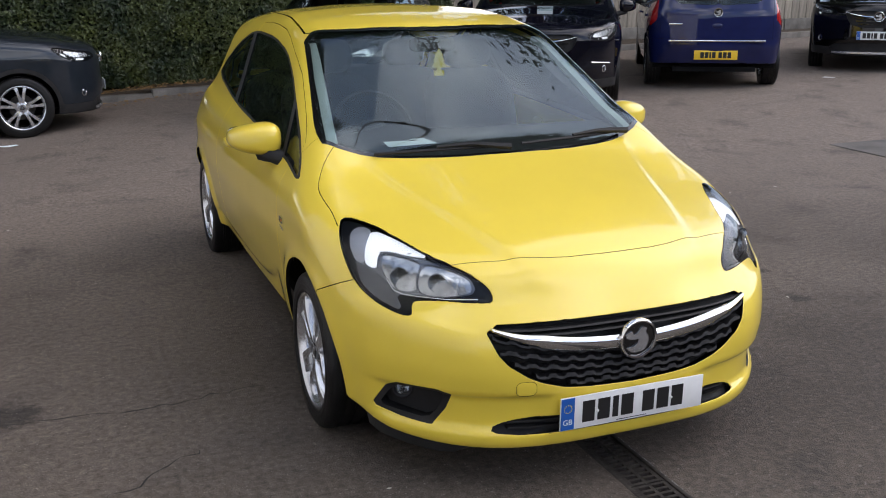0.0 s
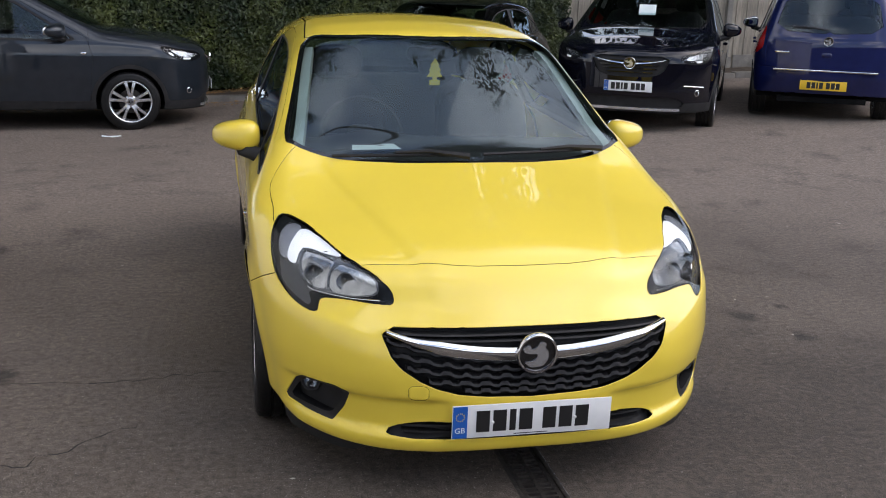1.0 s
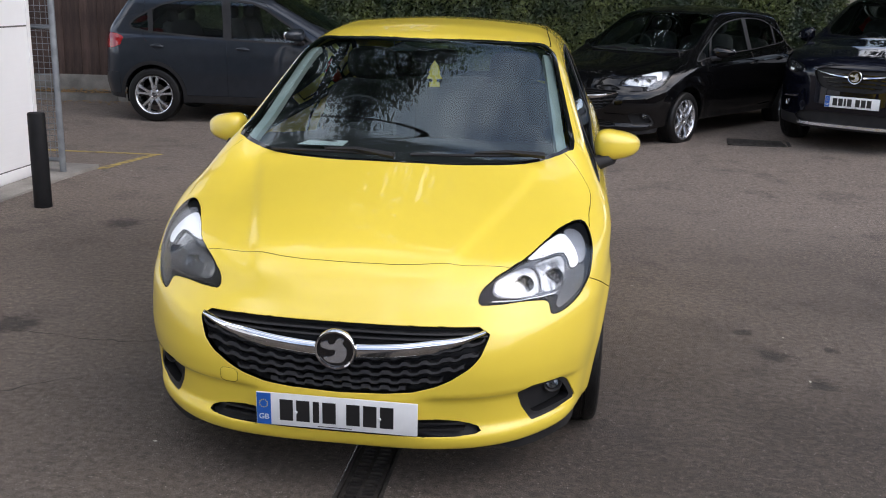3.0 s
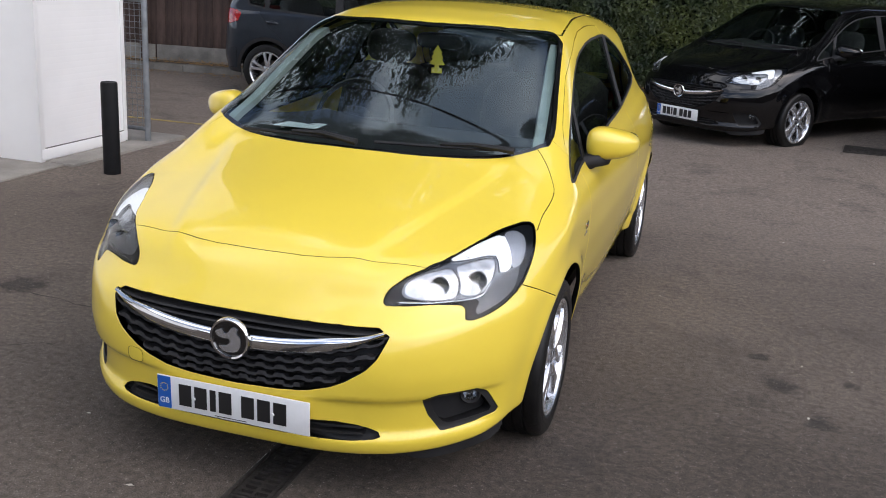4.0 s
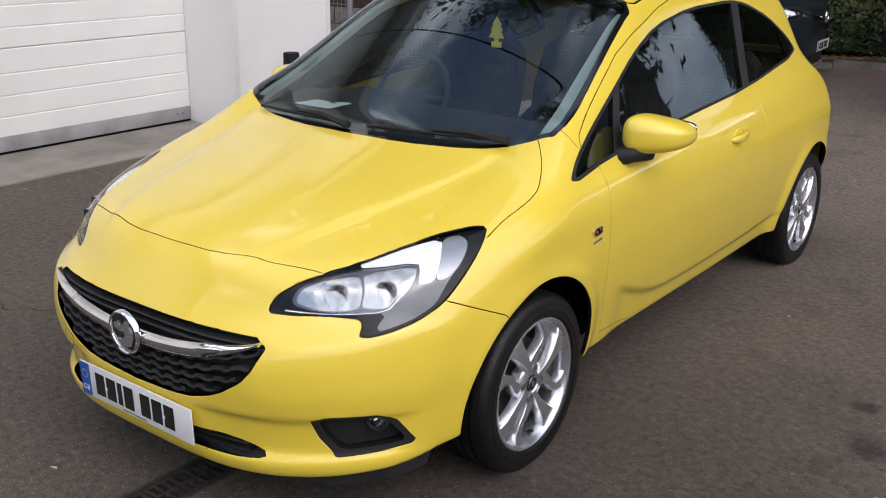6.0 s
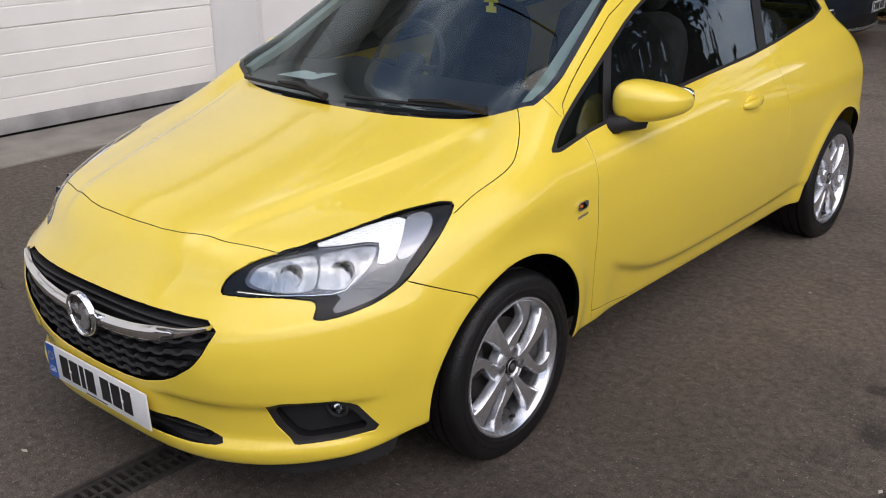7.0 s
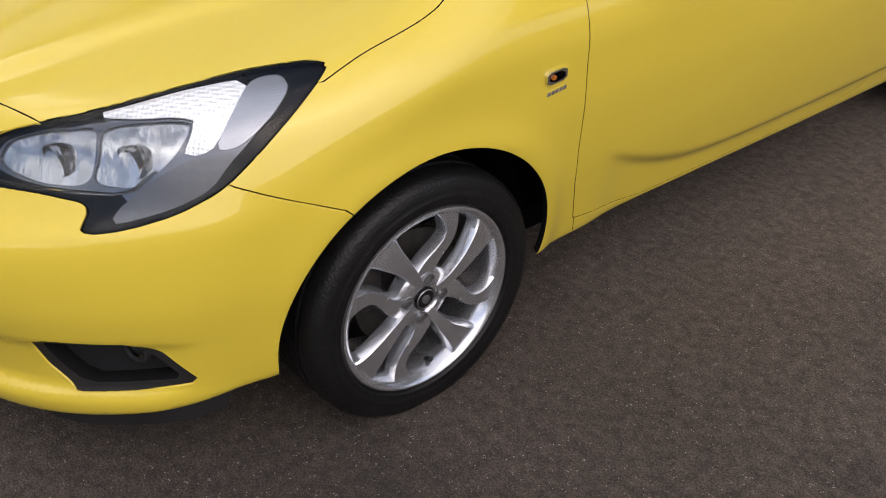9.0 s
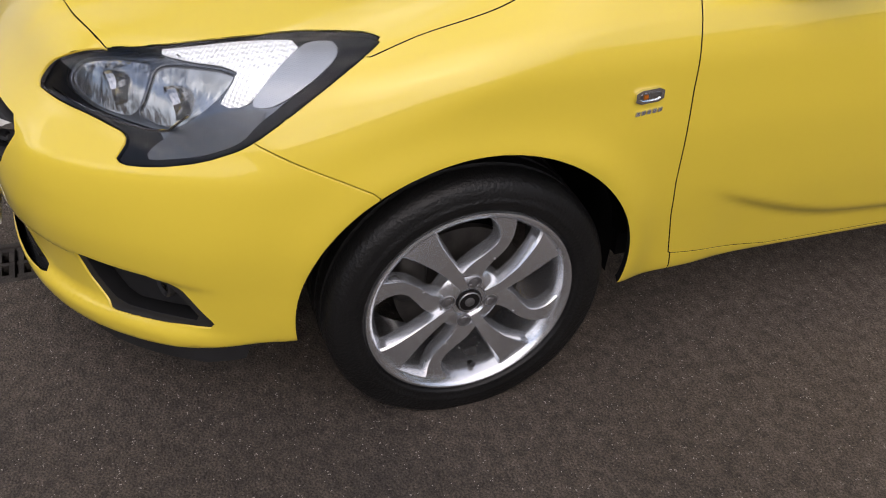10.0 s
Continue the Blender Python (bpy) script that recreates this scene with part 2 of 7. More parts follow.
def nets(shape, lo, hi, h):
    """A quad skin round the shape's field on a grid of step h, settled on the surface; as triangles."""
    axes = [np.arange(a, b + h, h) for a, b in zip(lo, hi)]
    grid = np.stack(np.meshgrid(*axes, indexing="ij"), -1)
    f = np.concatenate([shape.field(part) for part in np.array_split(grid, 8)])
    nx, ny, nz = f.shape
    s = f < 0
    count = sum(s[i:nx - 1 + i, j:ny - 1 + j, k:nz - 1 + k].astype(int) for i in (0, 1) for j in (0, 1) for k in (0, 1))
    cells = np.argwhere((count > 0) & (count < 8))
    index = -np.ones((nx - 1, ny - 1, nz - 1), int)
    index[tuple(cells.T)] = np.arange(len(cells))
    total, hits = np.zeros((len(cells), 3)), np.zeros(len(cells))
    corners = [(i, j, k) for i in (0, 1) for j in (0, 1) for k in (0, 1)]
    for a in corners:
        for ax in range(3):
            if a[ax]:
                continue
            b = list(a)
            b[ax] = 1
            ia, ib = tuple((cells + a).T), tuple((cells + b).T)
            fa, fb = f[ia], f[ib]
            on = (fa < 0) != (fb < 0)
            t = np.where(on, fa / np.where(on, fa - fb, 1), 0)[:, None]
            total += np.where(on[:, None], grid[ia] * (1 - t) + grid[ib] * t, 0)
            hits += on
    v = shape.settle(total / hits[:, None])
    quads = []
    for ax in range(3):
        o1, o2 = [(1, 2), (2, 0), (0, 1)][ax]
        up = np.moveaxis(s, ax, 0)
        e = np.argwhere(np.moveaxis(up[:-1] != up[1:], 0, ax))
        e = e[(e[:, o1] > 0) & (e[:, o2] > 0) & (e[:, o1] < s.shape[o1] - 1) & (e[:, o2] < s.shape[o2] - 1)]
        d1, d2 = np.eye(3, dtype=int)[o1], np.eye(3, dtype=int)[o2]
        quads.append(np.stack([index[tuple((e - q).T)] for q in (0 * d1, d1, d1 + d2, d2)], 1))
    q = np.concatenate(quads)
    q = q[(q >= 0).all(1)]
    t = np.concatenate([q[:, [0, 1, 2]], q[:, [0, 2, 3]]])
    n = np.cross(v[t[:, 1]] - v[t[:, 0]], v[t[:, 2]] - v[t[:, 0]])
    wrong = (n * shape.slope(v[t].mean(1))).sum(1) < 0
    t[wrong] = t[wrong][:, ::-1]
    return v, t


def outline(points, rounds=2):
    """A polygon with its corners cut round."""
    p = np.array(points, float)
    for _ in range(rounds):
        q = np.roll(p, -1, 0)
        p = np.stack([0.8 * p + 0.2 * q, 0.2 * p + 0.8 * q], 1).reshape(-1, 2)
    return p


def reach(uv, poly):
    """Signed distance of points to a polygon, negative inside."""
    lo, hi = poly.min(0) - 0.06, poly.max(0) + 0.06
    close = ((uv > lo) & (uv < hi)).all(1)
    if not close.all():
        far = np.full(len(uv), 0.06)
        if close.any():
            far[close] = reach(uv[close], poly)
        return far
    a, b = poly, np.roll(poly, -1, 0)
    best, inside = np.full(len(uv), 1e9), np.zeros(len(uv), bool)
    for p, q in zip(a, b):
        d = q - p
        w = uv - p
        t = np.clip((w @ d) / max(d @ d, 1e-12), 0, 1)
        best = np.minimum(best, np.hypot(*(w - t[:, None] * d).T))
        cross = ((p[1] <= uv[:, 1]) != (q[1] <= uv[:, 1]))
        at = p[0] + (uv[:, 1] - p[1]) * d[0] / (d[1] if abs(d[1]) > 1e-12 else 1e-12)
        inside ^= cross & (uv[:, 0] < at)
    return np.where(inside, -best, best)


class Skin:
    """Triangles on a shape's surface, cut into panels along outlines."""

    def __init__(self, shape, lo, hi, h):
        self.shape, self.h = shape, h
        self.v, t = nets(shape, lo, hi, h)
        _, self.rest = self.split(t, lambda p: p[:, 0])
        self.v[np.abs(self.v[:, 0]) < 1e-4, 0] = 0

    def split(self, t, rule):
        """Cuts triangles along the line where the rule is zero: those inside (negative) and outside."""
        used = np.unique(t)
        d = np.ones(len(self.v))
        if not len(used):
            return t, t
        d[used] = rule(self.v[used])
        # corners close to the line are drawn onto it, but for those on an edge
        by = t[(np.abs(d[t]) < 0.28 * self.h).any(1)]
        e = np.sort(np.concatenate([by[:, [0, 1]], by[:, [1, 2]], by[:, [2, 0]]]), 1)
        pairs, cnt = np.unique(e, axis=0, return_counts=True)
        fixed = np.zeros(len(self.v), bool)
        fixed[pairs[cnt == 1].ravel()] = True
        near = used[(np.abs(d[used]) < 0.28 * self.h) & ~fixed[used]]
        if len(near):
            p = self.v[near]
            g = np.stack([(rule(p + q) - rule(p - q)) / 0.0004 for q in np.eye(3) * 0.0002], 1)
            n = self.shape.slope(p)
            n /= np.maximum(np.linalg.norm(n, axis=1), 1e-9)[:, None]
            g -= n * (g * n).sum(1)[:, None]
            size = (g ** 2).sum(1)
            ok = (size > 0.05) & (size < 25)
            moved = p[ok] - g[ok] * (d[near[ok]] / size[ok])[:, None]
            self.v[near[ok]] = self.shape.settle(moved, 2)
            d[near[ok]] = 0
        d[np.abs(d) < 1e-6] = 0
        dt = d[t]
        lo, hi = dt.min(1), dt.max(1)
        into = (hi <= 0) & (lo < 0)
        out = (lo >= 0)
        cut = t[~into & ~out]
        inside, outside = [t[into]], [t[out]]
        if len(cut):
            sg = np.sign(d[cut])
            two = (sg == 0).any(1)
            r = np.arange(len(cut))
            lone = np.where(two, (sg == 0).argmax(1), np.where((sg < 0).sum(1) == 1, (sg < 0).argmax(1), (sg > 0).argmax(1)))
            l, a, b = cut[r, lone], cut[r, (lone + 1) % 3], cut[r, (lone + 2) % 3]
            first = np.where(two[:, None], np.stack([a, b], 1), np.stack([l, a], 1))
            second = np.where(two[:, None], np.stack([a, b], 1), np.stack([l, b], 1))
            pairs = np.sort(np.concatenate([first, second]), 1)
            u, inv = np.unique(pairs, axis=0, return_inverse=True)
            inv = np.ravel(inv)
            k = (d[u[:, 0]] / (d[u[:, 0]] - d[u[:, 1]]))[:, None]
            fresh = self.v[u[:, 0]] * (1 - k) + self.v[u[:, 1]] * k
            flat = np.abs(fresh[:, 0]) < 1e-7
            fresh = self.shape.settle(fresh, 2)
            fresh[flat, 0] = 0
            base = len(self.v)
            self.v = np.concatenate([self.v, fresh])
            e1, e2 = base + inv[:len(cut)], base + inv[len(cut):]
            neg = np.where(two, d[a] < 0, d[l] < 0)
            p1 = np.where(two[:, None], np.stack([l, a, e1], 1), np.stack([l, e1, e2], 1))
            p2 = np.where(two[:, None], np.stack([l, e1, b], 1), np.stack([e1, a, b], 1))
            p3 = np.stack([e1, b, e2], 1)
            inside += [p1[neg], p2[~neg], p3[~neg & ~two]]
            outside += [p1[~neg], p2[neg], p3[neg & ~two]]
        return np.concatenate(inside), np.concatenate(outside)

    def take(self, rule):
        """Cuts the part where the rule is negative out of what is left, and returns its triangles."""
        got, self.rest = self.split(self.rest, rule)
        return got


def join_sides(v, t):
    """Mirrors half a skin over x = 0 and joins the halves."""
    used, t = np.unique(t, return_inverse=True)
    v, t = v[used], t.reshape(-1, 3)
    mid = np.abs(v[:, 0]) < 1e-5
    other = np.where(mid, np.arange(len(v)), len(v) + np.cumsum(~mid) - 1)
    w = v[~mid] * (-1, 1, 1)
    return np.concatenate([v, w]), np.concatenate([t, other[t][:, ::-1]])


def panel(name, skin, t, mat, parent, side=0, gap=0.0023, flange=0.016, lift=0.0, label="", scale=1.0):
    """A sheet-metal panel with turned edges. side: 1 left, -1 right, 0 both joined."""
    if side == 0:
        v, t = join_sides(skin.v, t)
    else:
        used, t = np.unique(t, return_inverse=True)
        v, t = skin.v[used], t.reshape(-1, 3)
    n = skin.shape.slope(v, 0.009)
    n /= np.maximum(np.linalg.norm(n, axis=1), 1e-9)[:, None]
    n[np.abs(v[:, 0]) < 1e-5, 0] = 0
    e = np.concatenate([t[:, [0, 1]], t[:, [1, 2]], t[:, [2, 0]]])
    third = np.concatenate([t[:, 2], t[:, 0], t[:, 1]])
    key = np.sort(e, 1)
    _, first, cnt = np.unique(key, axis=0, return_index=True, return_counts=True)
    edge = first[cnt == 1]
    e, third = e[edge], third[edge]
    inward = np.zeros_like(v)
    d = v[e[:, 1]] - v[e[:, 0]]
    d /= np.maximum(np.linalg.norm(d, axis=1), 1e-9)[:, None]
    w = np.cross(n[e[:, 0]] + n[e[:, 1]], d)
    w /= np.maximum(np.linalg.norm(w, axis=1), 1e-9)[:, None]
    for k in (0, 1):
        np.add.at(inward, e[:, k], w)
    rim = np.unique(e)
    inward[rim] /= np.maximum(np.linalg.norm(inward[rim], axis=1), 1e-9)[:, None]
    v = v + inward * gap + n * lift
    faces, verts, norms = [tuple(q) for q in t.tolist()], [v], [n]
    if flange:
        m = len(rim)
        ring = np.zeros(len(v), int)
        ring[rim] = np.arange(m)
        lip = v[rim] - n[rim] * 0.0014 - inward[rim] * 0.0009
        deep = lip - n[rim] * flange
        verts += [lip, deep]
        tilt = n[rim] - inward[rim]
        norms += [tilt / np.linalg.norm(tilt, axis=1)[:, None], -inward[rim]]
        a, b = len(v) + ring[e[:, 0]], len(v) + ring[e[:, 1]]
        faces += [tuple(q) for q in np.stack([e[:, 1], e[:, 0], a, b], 1).tolist()]
        faces += [tuple(q) for q in np.stack([b, a, a + m, b + m], 1).tolist()]
    verts, norms = np.concatenate(verts) * scale, np.concatenate(norms)
    if side < 0:
        verts, norms = verts * (-1, 1, 1), norms * (-1, 1, 1)
        faces = [f[::-1] for f in faces]
    me = bpy.data.meshes.new(name)
    me.from_pydata(verts.tolist(), [], faces)
    me.polygons.foreach_set("use_smooth", np.ones(len(faces), bool))
    me.normals_split_custom_set_from_vertices(norms.tolist())
    me.materials.append(mat)
    # deep turned edges are coloured black, painting in the shade of the panel gaps
    if flange > 0.008:
        me.materials.append(GAP)
        slot = np.zeros(len(faces), int)
        slot[-len(e):] = 1
        me.polygons.foreach_set("material_index", slot)
    ob = new(name, me)
    ob.parent = parent
    return tagged(ob, label)


def part(name, bm, mat, parent=None, label="", smooth=40, bevel=0.0):
    """Links a bmesh as one mesh object, under a thing or a part."""
    if bevel:
        bmesh.ops.bevel(bm, geom=[e for e in bm.edges if e.is_manifold and e.calc_face_angle(0) > 0.5], offset=bevel, segments=2,
                        affect="EDGES", profile=0.5, clamp_overlap=True)
    bmesh.ops.recalc_face_normals(bm, faces=bm.faces)
    for f in bm.faces:
        f.smooth = smooth > 0
    for e in bm.edges:
        e.smooth = not e.is_manifold or e.calc_face_angle(0) < radians(smooth)
    me = bpy.data.meshes.new(name)
    bm.to_mesh(me)
    bm.free()
    for k in (mat if isinstance(mat, (list, tuple)) else [mat]):
        me.materials.append(k)
    ob = new(name, me)
    ob.parent = parent
    return tagged(ob, label)


def thing(name, m, label, category, group="", kind=""):
    ob = new(name)
    ob.matrix_world = m
    ob.empty_display_size = 0.1
    return tagged(ob, label, category, group, kind)


def box(lo, hi, bm=None):
    bm = bm or bmesh.new()
    size = [b - a for a, b in zip(lo, hi)]
    mid = [(a + b) / 2 for a, b in zip(lo, hi)]
    bmesh.ops.create_cube(bm, size=1, matrix=Matrix.LocRotScale(mid, None, size))
    return bm


def rod(a, b, r, bm=None, sides=10, r2=None):
    bm = bm or bmesh.new()
    a, b = Vector(a), Vector(b)
    turn = (b - a).to_track_quat("Z", "Y").to_matrix().to_4x4()
    bmesh.ops.create_cone(bm, cap_ends=True, segments=sides, radius1=r, radius2=r if r2 is None else r2, depth=(b - a).length,
                          matrix=Matrix.Translation((a + b) / 2) @ turn)
    return bm


def tube(points, r, bm=None, sides=8):
    """A pipe along points; r may be one radius or one for each point."""
    bm = bm or bmesh.new()
    pts = [Vector(p) for p in points]
    rings = []
    for i, p in enumerate(pts):
        d = (pts[min(i + 1, len(pts) - 1)] - pts[max(i - 1, 0)]).normalized()
        q = d.to_track_quat("Z", "Y")
        rr = r[i] if isinstance(r, (list, tuple)) else r
        rings.append([bm.verts.new(p + q @ Vector((rr * math.cos(k * math.tau / sides), rr * math.sin(k * math.tau / sides), 0))) for k in range(sides)])
    for a, b in zip(rings, rings[1:]):
        for k in range(sides):
            bm.faces.new((a[k], a[(k + 1) % sides], b[(k + 1) % sides], b[k]))
    bm.faces.new(rings[0][::-1])
    bm.faces.new(rings[-1])
    return bm


def lathe(profile, axis="x", steps=48, centre=(0, 0, 0), bm=None, closed=False):
    """Turns (along, radius) pairs round an axis."""
    bm = bm or bmesh.new()
    rings = []
    for k in range(steps):
        c, s = math.cos(k * math.tau / steps), math.sin(k * math.tau / steps)
        rings.append([bm.verts.new(Vector(centre) + Vector({"x": (a, r * c, r * s), "z": (r * c, r * s, a), "y": (r * s, a, r * c)}[axis])) for a, r in profile])
    m = len(profile)
    for k in range(steps):
        p, q = rings[k], rings[(k + 1) % steps]
        for i in range(m if closed else m - 1):
            j = (i + 1) % m
            bm.faces.new((p[i], p[j], q[j], q[i]))
    return bm


def slab(poly, depth, place, bm=None):
    """A polygon (u, v) pushed back by depth; place maps (u, v, w) to a point."""
    bm = bm or bmesh.new()
    front = [bm.verts.new(place(u, v, 0)) for u, v in poly]
    rear = [bm.verts.new(place(u, v, depth)) for u, v in poly]
    bm.faces.new(front)
    bm.faces.new(rear[::-1])
    for i in range(len(poly)):
        j = (i + 1) % len(poly)
        bm.faces.new((front[j], front[i], rear[i], rear[j]))
    return bm


def blob(lo, hi, power=2.6, cuts=10, bm=None, bend=None):
    """A rounded block between two corners, softer or squarer by its power."""
    bm = bm or bmesh.new()
    got = bmesh.ops.create_uvsphere(bm, u_segments=cuts * 2, v_segments=cuts, radius=1)
    mid, half = (Vector(lo) + Vector(hi)) / 2, (Vector(hi) - Vector(lo)) / 2
    for v in got["verts"]:
        c = Vector([math.copysign(abs(a) ** (2 / power), a) for a in v.co])
        k = sum(abs(a) ** power for a in c) ** (-1 / power)
        v.co = mid + Vector([a * k * b for a, b in zip(c, half)])
        if bend:
            v.co = bend(v.co)
    return bm


def along(a, b, t):
    return Vector(a).lerp(Vector(b), t)


def bump(q, w):
    return np.exp(-(q / w) ** 2)


BLADE = curve([(1.2, 0.52), (1.41, 0.43), (1.53, 0.375), (1.67, 0.335), (1.85, 0.318), (2.1, 0.316), (2.6, 0.32), (3.0, 0.335)], 0.05)
CREASE = curve([(0.1, 0.30), (0.5, 0.42), (1.0, 0.56), (1.2, 0.60)], 0.08)


def corsa_detail(x, y, z):
    # bonnet dome between two creases, arch flares, door blade, shoulder, bumper hollows
    dt = 0.010 * sig((CREASE(y) - x) / 0.018) * sig((1.0 - y) / 0.06)
    # raised wing crest from the lamp to the windscreen pillar
    dt = dt + (0.009 + 0.042 * np.clip(y - 0.68, 0, 0.4)) * sig((x - 0.60) / 0.06) * sig((y - 0.46) / 0.07) * sig((1.22 - y) / 0.06)
    ds = 0.0
    for hub in (0.857, 3.367):
        r = np.hypot(y - hub, z - 0.29)
        ds = ds + 0.016 * bump(r - 0.345, 0.045) * sig((0.62 - z) / 0.05)
    ds = ds - 0.017 * sig((BLADE(y) - z) / 0.010) * sig((y - 1.42) / 0.06) * sig((3.0 - y) / 0.08)
    # shoulder crease, sharper above than below
    rise = z - 0.815 - 0.05 * (y - 1.0)
    ds = ds + 0.009 * np.where(rise < 0, bump(rise, 0.075), bump(rise, 0.032)) * sig((y - 0.72) / 0.09)
    df = 0.012 * bump(z - 0.43, 0.06) * sig((x - 0.42) / 0.06) - 0.024 * sig((0.354 - z) / 0.008) * sig((z - 0.236) / 0.009) * sig((x - 0.29) / 0.05) * sig((0.74 - x) / 0.03)
    fold = z - 0.548 - 0.16 * np.clip(x - 0.48, 0, 0.3)
    df = df + 0.011 * np.where(fold < 0, bump(fold, 0.075), bump(fold, 0.020)) * sig((x - 0.50) / 0.035) * sig((0.79 - x) / 0.04)
    # the face falls back between the grille and the lamps
    df = df - 0.038 * bump(z - 0.645, 0.066) * (0.30 + 0.70 * sig((x - 0.25) / 0.12)) * sig((0.70 - x) / 0.08)
    return dt, ds, df


CORSA = dict(
    top=[(-0.2, 0.56), (0.0, 0.665), (0.13, 0.742), (0.3, 0.795), (0.5, 0.842), (0.7, 0.884), (0.95, 0.94), (1.02, 0.97),
         (1.75, 1.385), (2.0, 1.428), (2.3, 1.45), (2.7, 1.447), (3.0, 1.428), (3.3, 1.395), (3.6, 1.34)],
    droop=[(0.0, 0.17), (0.7, 0.16), (1.06, 0.11), (1.4, 0.12), (1.85, 0.13), (2.4, 0.12), (3.5, 0.14)],
    wide=[(0.0, 0.83), (0.5, 0.842), (0.85, 0.85), (1.5, 0.855), (2.3, 0.863), (3.2, 0.862), (3.6, 0.845), (4.0, 0.79)],
    tuck=[(0.15, -0.09), (0.25, -0.055), (0.45, -0.018), (0.62, 0.0), (0.76, -0.004), (0.86, -0.043), (0.95, -0.090), (1.06, -0.142), (1.35, -0.27), (1.5, -0.36)],
    nose=[(0.12, 0.06), (0.165, 0.03), (0.2, 0.012), (0.25, 0.012), (0.35, 0.0), (0.5, -0.008), (0.58, 0.014), (0.65, 0.058), (0.75, 0.14), (0.9, 0.35)],
    bow=(1.0, 3.6),
    tail=[(0.15, 3.84), (0.3, 3.91), (0.55, 3.95), (0.80, 3.93), (0.90, 3.86), (0.97, 3.72), (1.05, 3.58), (1.3, 3.45), (1.4, 3.40)],
    low=[(0.0, 0.165), (0.2, 0.17), (0.36, 0.188), (0.48, 0.213), (0.6, 0.226), (1.15, 0.228), (1.3, 0.230), (3.0, 0.230), (3.6, 0.24), (4.0, 0.28)],
    detail=corsa_detail)


# ---- wheels ----
def spoke(bm, pts, widths, front, depth=0.03, crown=0.004):
    """A bevelled arm along (angle, radius) points in the wheel's face."""
    rows = []
    at = np.linspace(0, len(pts) - 1, 3 * len(pts))
    know = np.arange(len(pts))
    ang, rad = (curve(list(zip(know, [p[k] for p in pts])), 0.45)(at) for k in (0, 1))
    ang[[0, -1]], rad[[0, -1]] = (pts[0][0], pts[-1][0]), (pts[0][1], pts[-1][1])
    widths, front = np.interp(at, know, widths), np.interp(at, know, front)
    pts = list(zip(ang, rad))
    flat = [Vector((0, r * math.cos(radians(a)), r * math.sin(radians(a)))) for a, r in pts]
    for i, p in enumerate(flat):
        d = (flat[min(i + 1, len(flat) - 1)] - flat[max(i - 1, 0)]).normalized()
        s = Vector((0, -d.z, d.y))
        w = widths[i] / 2
        x = front[i]
        rows.append([bm.verts.new(p + s * (k * w) + Vector((x + dx, 0, 0)))
                     for k, dx in ((-1.16, -depth), (-1, -crown), (-0.86, 0.0), (0.86, 0.0), (1, -crown), (1.16, -depth))])
    for a, b in zip(rows, rows[1:]):
        for k in range(5):
            bm.faces.new((a[k], a[k + 1], b[k + 1], b[k]))
    bm.faces.new(rows[0])
    bm.faces.new(rows[-1][::-1])


